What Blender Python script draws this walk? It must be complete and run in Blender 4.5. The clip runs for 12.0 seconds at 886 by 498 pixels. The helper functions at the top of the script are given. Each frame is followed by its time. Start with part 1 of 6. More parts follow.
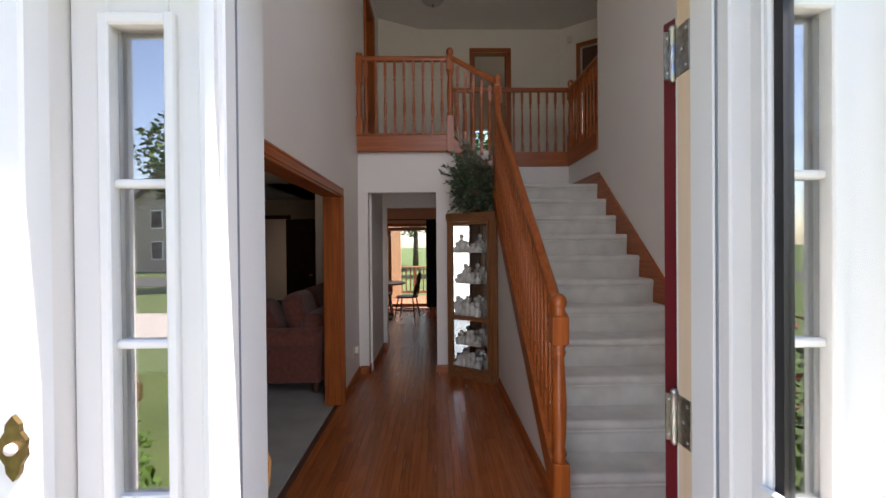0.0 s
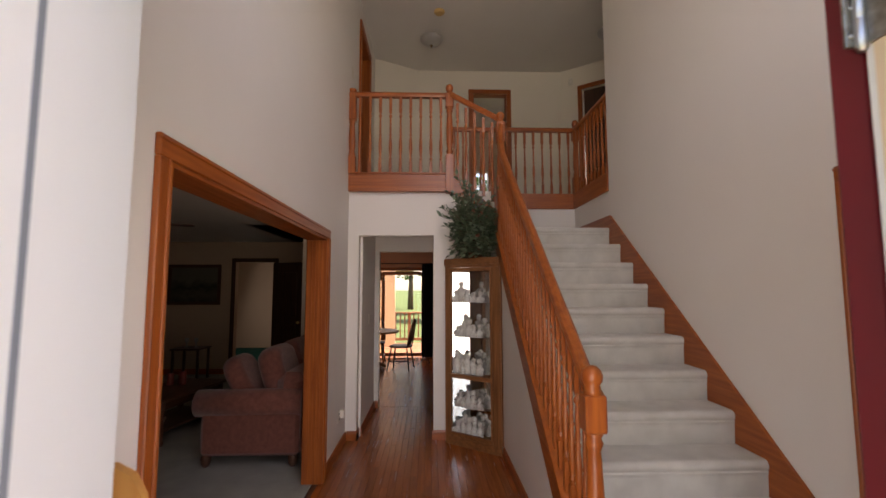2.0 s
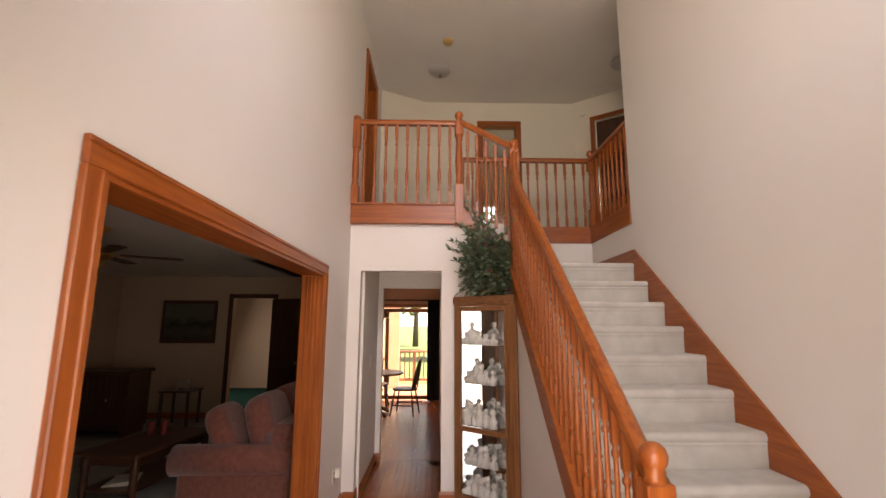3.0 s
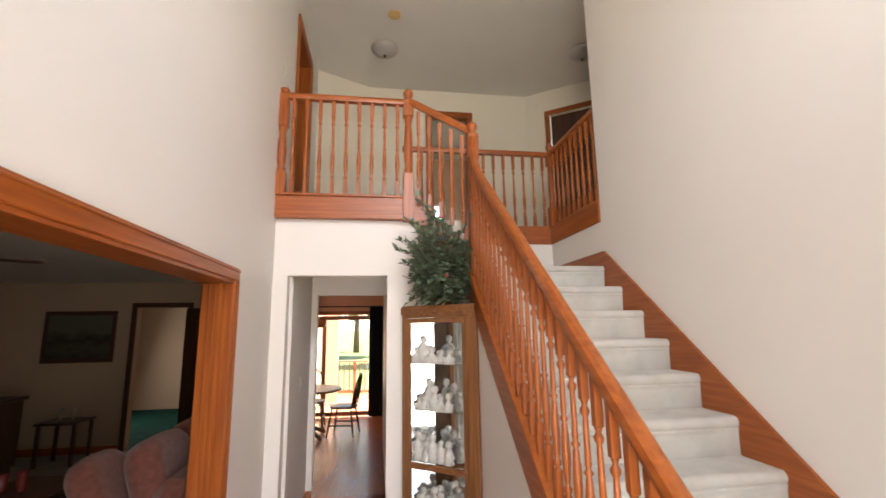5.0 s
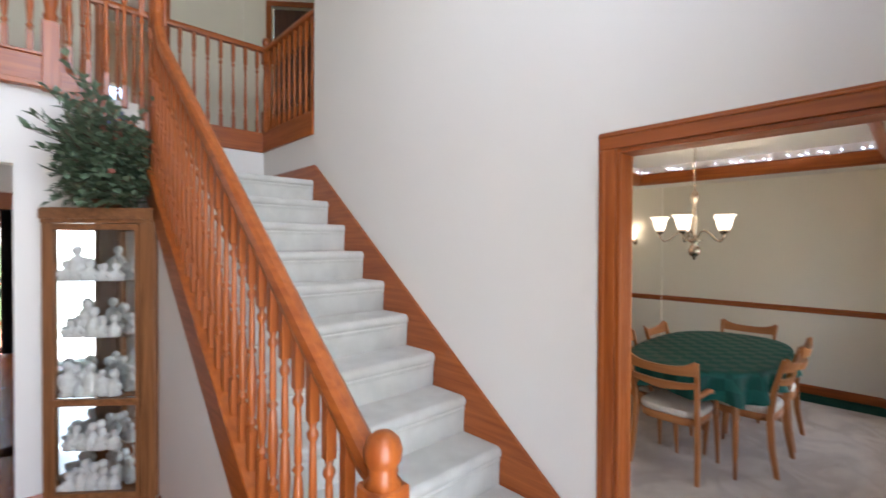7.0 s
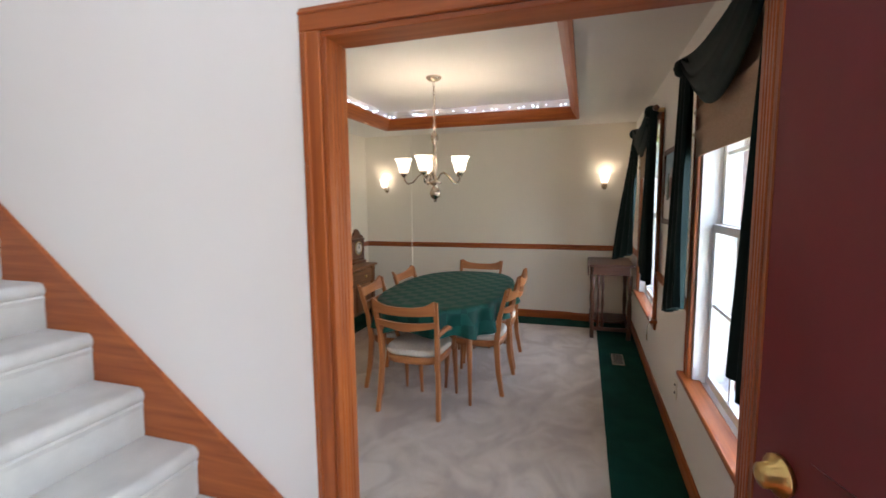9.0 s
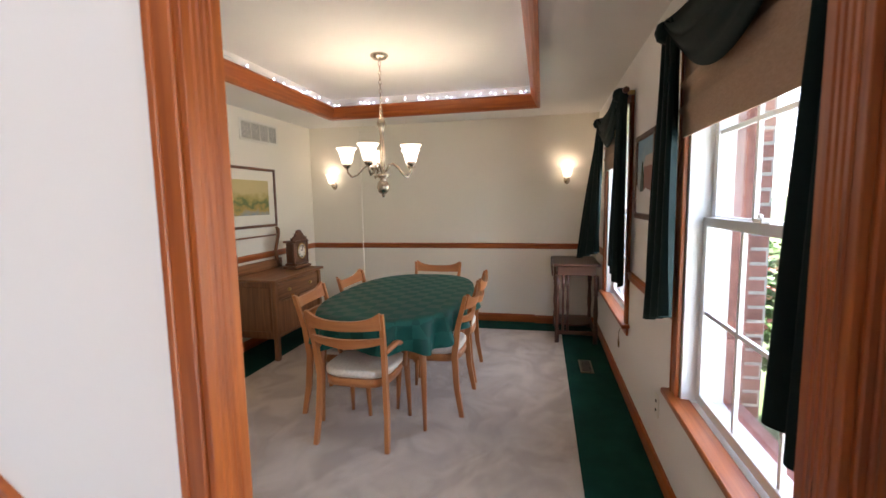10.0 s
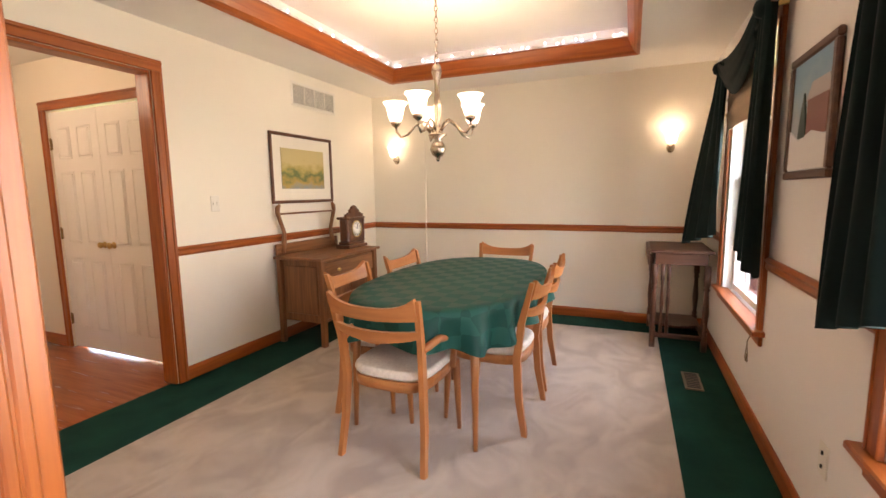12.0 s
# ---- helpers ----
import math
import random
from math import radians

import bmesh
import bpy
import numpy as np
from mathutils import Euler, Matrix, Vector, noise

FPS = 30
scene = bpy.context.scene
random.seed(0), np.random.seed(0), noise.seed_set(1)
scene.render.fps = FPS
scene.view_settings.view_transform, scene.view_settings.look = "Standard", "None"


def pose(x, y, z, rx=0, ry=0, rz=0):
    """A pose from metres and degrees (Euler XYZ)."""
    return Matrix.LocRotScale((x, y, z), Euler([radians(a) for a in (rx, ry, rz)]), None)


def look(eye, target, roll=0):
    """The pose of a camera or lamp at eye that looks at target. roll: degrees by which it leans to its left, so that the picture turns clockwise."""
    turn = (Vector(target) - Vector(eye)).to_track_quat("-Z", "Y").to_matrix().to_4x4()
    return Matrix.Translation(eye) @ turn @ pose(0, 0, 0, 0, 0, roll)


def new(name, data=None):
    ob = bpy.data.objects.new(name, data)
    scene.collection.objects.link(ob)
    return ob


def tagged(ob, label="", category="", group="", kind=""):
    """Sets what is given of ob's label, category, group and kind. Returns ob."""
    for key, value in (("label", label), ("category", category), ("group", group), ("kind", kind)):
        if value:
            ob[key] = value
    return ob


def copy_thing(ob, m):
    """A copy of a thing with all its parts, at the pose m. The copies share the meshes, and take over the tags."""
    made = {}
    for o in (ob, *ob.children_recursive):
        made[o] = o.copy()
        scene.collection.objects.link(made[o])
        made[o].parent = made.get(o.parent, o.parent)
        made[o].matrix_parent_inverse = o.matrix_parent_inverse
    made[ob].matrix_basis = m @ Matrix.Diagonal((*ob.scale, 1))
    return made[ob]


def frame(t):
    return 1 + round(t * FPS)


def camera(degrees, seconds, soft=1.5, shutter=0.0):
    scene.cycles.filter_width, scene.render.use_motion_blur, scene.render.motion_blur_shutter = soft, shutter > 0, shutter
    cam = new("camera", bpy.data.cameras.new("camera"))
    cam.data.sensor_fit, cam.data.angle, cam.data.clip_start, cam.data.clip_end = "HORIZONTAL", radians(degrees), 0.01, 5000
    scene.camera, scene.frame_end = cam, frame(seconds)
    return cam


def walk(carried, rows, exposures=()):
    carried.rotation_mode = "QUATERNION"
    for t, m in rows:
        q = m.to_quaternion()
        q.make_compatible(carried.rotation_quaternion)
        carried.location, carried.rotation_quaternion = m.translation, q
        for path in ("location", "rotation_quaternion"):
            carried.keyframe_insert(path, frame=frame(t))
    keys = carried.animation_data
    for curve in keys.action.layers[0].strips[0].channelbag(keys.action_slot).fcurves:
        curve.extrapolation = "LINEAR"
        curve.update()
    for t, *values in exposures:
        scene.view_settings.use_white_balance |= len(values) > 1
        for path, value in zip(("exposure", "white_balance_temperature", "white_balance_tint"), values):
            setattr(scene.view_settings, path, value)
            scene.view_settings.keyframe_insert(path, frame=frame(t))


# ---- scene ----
cam = camera(89.9, 12.0, shutter=0.4)
PATH = [
    (0, (0.148, 0.571, 1.501), (0.188, 2.571, 1.486), -0.5),
    (0.5, (0.142, 0.639, 1.5), (0.178, 2.639, 1.504), -0.4),
    (1, (0.127, 0.757, 1.511), (0.172, 2.757, 1.551), 0.1),
    (1.5, (0.121, 0.875, 1.54), (0.173, 2.872, 1.641), 0.3),
    (2, (0.129, 1.041, 1.562), (0.191, 3.033, 1.739), -0.1),
    (2.5, (0.117, 1.225, 1.586), (0.155, 3.207, 1.844), -0.1),
    (3, (0.108, 1.416, 1.608), (0.144, 3.388, 1.943), 0.2),
    (5, (0.087, 2.078, 1.701), (0.382, 4.026, 2.047), -0.9),
    (5.5, (0.098, 2.08, 1.715), (0.64, 3.988, 1.974), -1.1),
    (6, (0.132, 2.075, 1.712), (0.946, 3.894, 1.878), -0.9),
    (6.5, (0.195, 2.088, 1.684), (1.292, 3.759, 1.759), -0.4),
    (7, (0.232, 2.096, 1.654), (1.602, 3.554, 1.632), 0.2),
    (7.6, (0.291, 2.095, 1.611), (1.891, 3.286, 1.475), 0.2),
    (9.5, (1.002, 2.197, 1.5), (2.932, 2.676, 1.289), -0.9),
    (10, (1.223, 2.217, 1.481), (3.163, 2.652, 1.267), -1.0),
    (10.5, (1.438, 2.204, 1.458), (3.36, 2.709, 1.227), -1.2),
    (11, (1.624, 2.231, 1.427), (3.508, 2.854, 1.177), -1.3),
    (11.5, (1.767, 2.243, 1.359), (3.617, 2.961, 1.106), -1.1),
    (12, (1.856, 2.262, 1.317), (3.683, 3.036, 1.063), -0.8),
]
EXPOSURES = [(0, 1.6, 6800, 21), (1.0, 1.52, 7100, 26), (2.0, 1.95, 7900, 27), (3.0, 2.74, 8400, 29), (5.0, 3.24, 7500, 19), (7.6, 3.2, 6050, 14), (9.5, 3.35, 6150, 16), (10.5, 3.62, 6500, 20), (12, 4.08, 7500, 26)]
walk(cam, [(t, look(eye, target, roll)) for t, eye, target, roll in PATH], EXPOSURES)

# ---- light ----
world = bpy.data.worlds.new("world")
scene.world = world
world.use_nodes = True
sky = world.node_tree.nodes.new("ShaderNodeTexSky")
sky.sky_type, sky.sun_disc = "NISHITA", False
sky.sun_elevation, sky.sun_rotation = radians(58), radians(97)
backg = world.node_tree.nodes["Background"]
backg.inputs["Strength"].default_value = 0.15
world.node_tree.links.new(sky.outputs["Color"], backg.inputs["Color"])
sun = new("sun", bpy.data.lights.new("sun", "SUN"))
sun.data.energy, sun.data.angle, sun.data.color = 5.0, radians(0.5), (1.0, 0.95, 0.86)
sun.matrix_world = look((0, 0, 0), (-math.sin(radians(97)) * 0.53, -math.cos(radians(97)) * 0.53, -0.848))


def opening_or_fill_light(name, x, y, z, w, h, target, power, spread=180, color=(0.93, 0.97, 1.0)):
    """Sky light that comes in through an opening, or an added fill without one."""
    ob = new(name, bpy.data.lights.new(name, "AREA"))
    ob.data.shape, ob.data.size, ob.data.size_y = "RECTANGLE", w, h
    ob.data.energy, ob.data.color, ob.data.spread = power, color, radians(spread)
    ob.matrix_world = look((x, y, z), target)
    return ob


opening_or_fill_light("sky_light_door", 0.22, 1.63, 1.06, 0.85, 1.95, (0.22, 4, 1.06), 3.4, 140)
opening_or_fill_light("sky_light_upper_window", 0.7, 1.62, 3.9, 1.9, 1.5, (0.7, 5, 3.3), 5.5, 135)
opening_or_fill_light("sky_light_dining_window", 2.82, 1.45, 1.2, 1.0, 1.1, (2.82, 4, 1.0), 1.7, 140)
opening_or_fill_light("sky_light_dining_window", 5.2, 1.45, 1.2, 1.0, 1.1, (5.2, 4, 1.0), 1.9, 140)
opening_or_fill_light("sky_light_patio_door", -0.8, 11.42, 1.0, 1.5, 1.8, (-0.8, 8, 0.8), 0.8)
# Added lamp brightens the far room; its wall has no window opening.
opening_or_fill_light("added_light_far_room", -5.1, 11.4, 1.4, 1.2, 1.2, (-3, 11.2, 0.8), 3.6)


def bulb(name, x, y, z, power, r=0.03, color=(1.0, 0.80, 0.58)):
    ob = new(name, bpy.data.lights.new(name, "POINT"))
    ob.data.energy, ob.data.shadow_soft_size, ob.data.color = power, r, color
    ob.location = (x, y, z)
    return ob


# ---- materials ----
def material(name, color=(0.8, 0.8, 0.8), rough=0.6, metal=0.0, **more):
    m = bpy.data.materials.new(name)
    m.use_nodes = True
    p = m.node_tree.nodes["Principled BSDF"]
    p.inputs["Base Color"].default_value = (*color, 1)
    p.inputs["Roughness"].default_value, p.inputs["Metallic"].default_value = rough, metal
    for key, value in more.items():
        p.inputs[key.replace("_", " ")].default_value = value
    return m


def textured(name, c1, c2, scale=(5, 5, 5), detail=6, rough=(0.5, 0.7), bump=0.1, fine=80.0, metal=0.0, piece=0.0, distortion=0.0, contrast=(0.3, 0.7), coords="Object", dist=0.002, sheen=0.0):
    """Two colours mixed by stretched noise, with a second finer grain, bump and roughness."""
    m = material(name, c1, rough[0], metal)
    if rough[1] >= 0.65 and not metal:
        m.node_tree.nodes["Principled BSDF"].inputs["Specular IOR Level"].default_value = 0.12
    nt, p = m.node_tree, m.node_tree.nodes["Principled BSDF"]
    n, link = nt.nodes.new, nt.links.new
    tc, mp, no, ramp = n("ShaderNodeTexCoord"), n("ShaderNodeMapping"), n("ShaderNodeTexNoise"), n("ShaderNodeValToRGB")
    mp.inputs["Scale"].default_value = scale
    no.inputs["Scale"].default_value, no.inputs["Detail"].default_value = 1.0, detail
    no.inputs["Distortion"].default_value = distortion
    ramp.color_ramp.elements[0].color, ramp.color_ramp.elements[1].color = (*c1, 1), (*c2, 1)
    ramp.color_ramp.elements[0].position, ramp.color_ramp.elements[1].position = contrast
    link(tc.outputs[coords], mp.inputs["Vector"])
    info = n("ShaderNodeObjectInfo")
    if piece:
        add = n("ShaderNodeVectorMath")
        add.operation = "MULTIPLY_ADD"
        comb = n("ShaderNodeCombineXYZ")
        for k in "XYZ":
            link(info.outputs["Random"], comb.inputs[k])
        add.inputs[1].default_value = (37, 23, 51)
        link(comb.outputs["Vector"], add.inputs[0])
        link(mp.outputs["Vector"], add.inputs[2])
        link(add.outputs["Vector"], no.inputs["Vector"])
    else:
        link(mp.outputs["Vector"], no.inputs["Vector"])
    link(no.outputs["Fac"], ramp.inputs["Fac"])
    colour = ramp.outputs["Color"]
    if piece:
        hsv, mr = n("ShaderNodeHueSaturation"), n("ShaderNodeMapRange")
        mr.inputs["To Min"].default_value, mr.inputs["To Max"].default_value = 1 - piece, 1 + piece
        link(info.outputs["Random"], mr.inputs["Value"])
        link(mr.outputs["Result"], hsv.inputs["Value"])
        link(colour, hsv.inputs["Color"])
        colour = hsv.outputs["Color"]
    link(colour, p.inputs["Base Color"])
    rr = n("ShaderNodeMapRange")
    rr.inputs["To Min"].default_value, rr.inputs["To Max"].default_value = rough
    link(no.outputs["Fac"], rr.inputs["Value"])
    link(rr.outputs["Result"], p.inputs["Roughness"])
    if bump:
        f2, b = n("ShaderNodeTexNoise"), n("ShaderNodeBump")
        f2.inputs["Scale"].default_value, f2.inputs["Detail"].default_value = fine, 4
        link(tc.outputs["Object"], f2.inputs["Vector"])
        mix = n("ShaderNodeMath")
        mix.operation = "ADD"
        link(no.outputs["Fac"], mix.inputs[0])
        link(f2.outputs["Fac"], mix.inputs[1])
        b.inputs["Strength"].default_value, b.inputs["Distance"].default_value = bump, dist
        link(mix.outputs["Value"], b.inputs["Height"])
        link(b.outputs["Normal"], p.inputs["Normal"])
    if sheen:
        p.inputs["Sheen Weight"].default_value = sheen
    return m


def grain(axis, across, along):
    return tuple(along if k == axis else across for k in "xyz")


OAK = {k: textured("oak_" + k, (0.41, 0.108, 0.019), (0.25, 0.054, 0.009), grain(k, 42, 2.2), 5, (0.28, 0.42), 0.12, 160, distortion=0.4) for k in "xyz"}
DARK = {k: textured("dark_wood_" + k, (0.115, 0.045, 0.022), (0.055, 0.02, 0.011), grain(k, 38, 2), 5, (0.3, 0.5), 0.1, 120) for k in "xyz"}
CABOAK = {k: textured("cabinet_oak_" + k, (0.30, 0.125, 0.045), (0.16, 0.06, 0.02), grain(k, 45, 2.5), 6, (0.35, 0.5), 0.15, 120, distortion=0.6) for k in "xyz"}
MAPLE = {k: textured("maple_" + k, (0.46, 0.175, 0.055), (0.35, 0.12, 0.034), grain(k, 30, 2), 4, (0.3, 0.42), 0.05, 120) for k in "xyz"}
PINE = textured("pine", (0.62, 0.32, 0.10), (0.48, 0.21, 0.055), (26, 26, 2), 4, (0.3, 0.4), 0.05)
WALNUT = textured("walnut", (0.16, 0.062, 0.026), (0.075, 0.027, 0.012), (20, 20, 3), 6, (0.25, 0.42), 0.12, 90)
PLANK = textured("oak_floor", (0.40, 0.115, 0.030), (0.25, 0.060, 0.014), (38, 2.2, 10), 5, (0.20, 0.31), 0.05, 60, piece=0.17, distortion=0.5)
WALL = textured("wall_paint", (0.80, 0.765, 0.715), (0.775, 0.74, 0.69), (1.2, 1.2, 1.2), 3, (0.5, 0.6), 0.14, 260, dist=0.0006)
CREAM = textured("cream_wall_paint", (0.82, 0.76, 0.64), (0.795, 0.735, 0.615), (1.2, 1.2, 1.2), 3, (0.45, 0.55), 0.14, 260, dist=0.0006)
CEIL = textured("ceiling_paint", (0.80, 0.77, 0.71), (0.77, 0.74, 0.68), (2, 2, 2), 3, (0.7, 0.8), 0.25, 140)
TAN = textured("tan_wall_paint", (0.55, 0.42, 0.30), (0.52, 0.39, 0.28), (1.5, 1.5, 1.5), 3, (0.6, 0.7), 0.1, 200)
ROSE = textured("rose_wall_paint", (0.62, 0.36, 0.26), (0.58, 0.33, 0.24), (1.5, 1.5, 1.5), 3, (0.6, 0.7), 0.1, 200)
WHITE = textured("white_trim_paint", (0.84, 0.83, 0.81), (0.78, 0.77, 0.74), (3, 3, 1.2), 4, (0.3, 0.42), 0.06, 120)
DOORWHITE = textured("white_door_paint", (0.85, 0.83, 0.78), (0.82, 0.80, 0.75), (2, 2, 2), 3, (0.32, 0.4), 0.05, 140)
MAROON = textured("maroon_paint", (0.17, 0.012, 0.018), (0.12, 0.008, 0.012), (4, 4, 1.5), 4, (0.3, 0.42), 0.06, 90)
STAIRCARPET = textured("grey_stair_carpet", (0.66, 0.65, 0.59), (0.54, 0.53, 0.48), (7, 7, 7), 8, (0.9, 1.0), 0.9, 420, dist=0.004, sheen=0.3)
CARPET = textured("beige_carpet", (0.53, 0.435, 0.335), (0.39, 0.305, 0.23), (2.6, 3.4, 3), 10, (0.9, 1.0), 1.0, 300, dist=0.004, sheen=0.3, distortion=1.1, contrast=(0.38, 0.60))
LIVCARPET = textured("grey_carpet", (0.42, 0.42, 0.39), (0.34, 0.34, 0.31), (4, 4, 4), 7, (0.9, 1.0), 0.9, 380, dist=0.004)
GREENCARPET = textured("green_carpet", (0.006, 0.055, 0.040), (0.004, 0.036, 0.026), (5, 5, 5), 7, (0.9, 1.0), 0.9, 380, dist=0.004)
CLOTH = textured("green_damask", (0.006, 0.050, 0.038), (0.009, 0.066, 0.050), (9, 9, 9), 2, (0.42, 0.66), 0.15, 300, contrast=(0.46, 0.54))
CURTAIN = textured("dark_green_curtain", (0.003, 0.010, 0.0095), (0.0045, 0.016, 0.0155), (30, 30, 3), 4, (0.55, 0.7), 0.2, 300)
BLACKCURTAIN = textured("black_curtain", (0.012, 0.012, 0.014), (0.02, 0.02, 0.022), (30, 30, 3), 4, (0.7, 0.8), 0.1, 200)
SHADE = textured("tan_shade_cloth", (0.50, 0.36, 0.25), (0.44, 0.31, 0.21), (60, 60, 160), 3, (0.8, 0.9), 0.2, 300)
SEAT = textured("cream_seat_cloth", (0.70, 0.63, 0.53), (0.60, 0.53, 0.44), (60, 60, 60), 4, (0.85, 0.95), 0.3, 400)
SOFA = textured("rose_sofa_cloth", (0.24, 0.088, 0.064), (0.17, 0.060, 0.045), (24, 24, 24), 5, (0.85, 0.95), 0.4, 260, sheen=0.3)
BRASS = material("brass", (0.60, 0.42, 0.16), 0.28, 1.0)
OLDBRASS = textured("tarnished_brass", (0.30, 0.21, 0.09), (0.16, 0.11, 0.055), (40, 40, 40), 4, (0.35, 0.55), 0.2, 200, metal=1.0)
STEEL = material("steel", (0.55, 0.55, 0.55), 0.3, 1.0)
NICKEL = material("brushed_nickel", (0.50, 0.42, 0.33), 0.25, 1.0)
MIRROR = material("mirror", (0.85, 0.87, 0.86), 0.02, 1.0)
PORCELAIN = textured("porcelain", (0.80, 0.77, 0.73), (0.55, 0.50, 0.48), (22, 22, 22), 3, (0.15, 0.3), 0.0)
PLASTIC = material("ivory_plastic", (0.75, 0.71, 0.62), 0.4)
BLACK = material("black_rubber", (0.012, 0.012, 0.013), 0.5)
# Flat grey that stands in for shade in the entry frame grooves.
GROOVESHADE = material("groove_shade_grey", (0.22, 0.24, 0.27), 0.6)
SLOT = material("dark_slot", (0.02, 0.02, 0.02), 0.8)
PAPER = textured("mat_board", (0.80, 0.74, 0.63), (0.77, 0.71, 0.60), (8, 8, 8), 3, (0.7, 0.8), 0.05)
BRICK = textured("red_brick", (0.31, 0.145, 0.115), (0.21, 0.095, 0.08), (20, 20, 20), 5, (0.8, 0.95), 0.4, 90, piece=0.2)
MORTAR = textured("mortar", (0.42, 0.39, 0.36), (0.34, 0.32, 0.29), (20, 20, 20), 5, (0.9, 1), 0.4, 90)
LEAF = textured("leaf_green", (0.17, 0.23, 0.14), (0.05, 0.09, 0.05), (30, 30, 30), 3, (0.45, 0.6), 0.0)
TREELEAF = textured("tree_leaf", (0.09, 0.17, 0.035), (0.045, 0.095, 0.02), (2, 2, 2), 4, (0.5, 0.7), 0.0)
BARK = textured("bark", (0.11, 0.08, 0.055), (0.06, 0.045, 0.03), (8, 8, 2), 6, (0.85, 0.95), 0.8, 40, dist=0.02)
GRASS = textured("lawn", (0.115, 0.155, 0.060), (0.075, 0.110, 0.038), (1.1, 1.1, 1.1), 8, (0.8, 0.95), 0.6, 60, dist=0.02)
CONCRETE = textured("concrete", (0.46, 0.42, 0.38), (0.38, 0.35, 0.31), (6, 6, 6), 7, (0.8, 0.95), 0.4, 90)
DECK = textured("deck_boards", (0.34, 0.17, 0.10), (0.26, 0.12, 0.07), (30, 3, 10), 5, (0.6, 0.8), 0.2, 90, piece=0.12)
PINK = textured("pink_petal", (0.50, 0.20, 0.16), (0.42, 0.15, 0.12), (20, 20, 20), 3, (0.6, 0.7), 0.0)
BLUE = material("blue_petal", (0.10, 0.12, 0.22), 0.6)
CANDLE = material("red_candle", (0.22, 0.03, 0.02), 0.4)
SIDING = textured("tan_siding", (0.42, 0.35, 0.27), (0.36, 0.30, 0.23), (1, 1, 14), 4, (0.7, 0.8), 0.2, 60)
ROOF = textured("asphalt_shingle", (0.10, 0.09, 0.085), (0.06, 0.055, 0.05), (6, 6, 6), 6, (0.9, 1.0), 0.5, 40)


def glass(name, rough=0.0, tint=(1, 1, 1), base=0.05):
    """A thin clear pane: mostly straight through, with real reflections."""
    m = bpy.data.materials.new(name)
    m.use_nodes = True
    nt = m.node_tree
    nt.nodes.remove(nt.nodes["Principled BSDF"])
    tr, gl, lw, power, scale, mix = (nt.nodes.new("ShaderNode" + k) for k in ("BsdfTransparent", "BsdfGlossy", "LayerWeight", "Math", "Math", "MixShader"))
    tr.inputs["Color"].default_value, gl.inputs["Roughness"].default_value = (*tint, 1), rough
    lw.inputs["Blend"].default_value = 0.5
    power.operation, power.inputs[1].default_value = "POWER", 4
    scale.operation, scale.inputs[1].default_value, scale.inputs[2].default_value = "MULTIPLY_ADD", 0.85, base
    link = nt.links.new
    link(lw.outputs["Facing"], power.inputs[0])
    link(power.outputs["Value"], scale.inputs[0])
    link(scale.outputs["Value"], mix.inputs["Fac"])
    link(tr.outputs["BSDF"], mix.inputs[1])
    link(gl.outputs["BSDF"], mix.inputs[2])
    link(mix.outputs["Shader"], nt.nodes["Material Output"].inputs["Surface"])
    return m


HINGE = textured("worn_steel", (0.42, 0.40, 0.35), (0.24, 0.22, 0.18), (60, 60, 60), 4, (0.3, 0.5), 0.15, 200, metal=1.0)
BAREPINE = textured("bare_pine", (0.80, 0.62, 0.44), (0.72, 0.54, 0.37), (30, 30, 2), 5, (0.5, 0.65), 0.1)


def damask(m):
    """Woven blocks of a slightly lighter sheen across the cloth."""
    nt, p = m.node_tree, m.node_tree.nodes["Principled BSDF"]
    tc, no, add, ck, rr = (nt.nodes.new("ShaderNode" + k) for k in ("TexCoord", "TexNoise", "VectorMath", "TexChecker", "MapRange"))
    no.inputs["Scale"].default_value = 9
    add.operation, add.inputs[1].default_value = "MULTIPLY_ADD", (0.05, 0.05, 0.05)
    ck.inputs["Scale"].default_value = 10.5
    ck.inputs["Color1"].default_value, ck.inputs["Color2"].default_value = (0.007, 0.055, 0.042, 1), (0.014, 0.088, 0.068, 1)
    rr.inputs["To Min"].default_value, rr.inputs["To Max"].default_value = 0.62, 0.40
    link = nt.links.new
    link(tc.outputs["Object"], no.inputs["Vector"])
    link(no.outputs["Color"], add.inputs[0])
    link(tc.outputs["Object"], add.inputs[2])
    link(add.outputs["Vector"], ck.inputs["Vector"])
    link(ck.outputs["Color"], p.inputs["Base Color"])
    link(ck.outputs["Fac"], rr.inputs["Value"])
    link(rr.outputs["Result"], p.inputs["Roughness"])
    return m


damask(CLOTH)
GLASS = glass("window_glass", 0.0, (0.97, 0.99, 0.98))
DARKGLASS = glass("sidelight_glass", 0.0, (0.75, 0.78, 0.78), 0.42)
CABGLASS = glass("cabinet_glass", 0.0, (0.97, 0.99, 0.98))


def glowing(name, color, strength, base=(0.9, 0.88, 0.84), rough=0.3):
    m = material(name, base, rough)
    p = m.node_tree.nodes["Principled BSDF"]
    p.inputs["Emission Color"].default_value, p.inputs["Emission Strength"].default_value = (*color, 1), strength
    return m


FROSTED = glowing("lit_frosted_glass", (1.0, 0.84, 0.62), 0.34)
UNLIT = material("unlit_frosted_glass", (0.42, 0.40, 0.37), 0.3)
FAIRY = glowing("fairy_bulb", (0.75, 0.8, 1.0), 1.6)
WIRE = material("clear_wire", (0.30, 0.31, 0.34), 0.3)


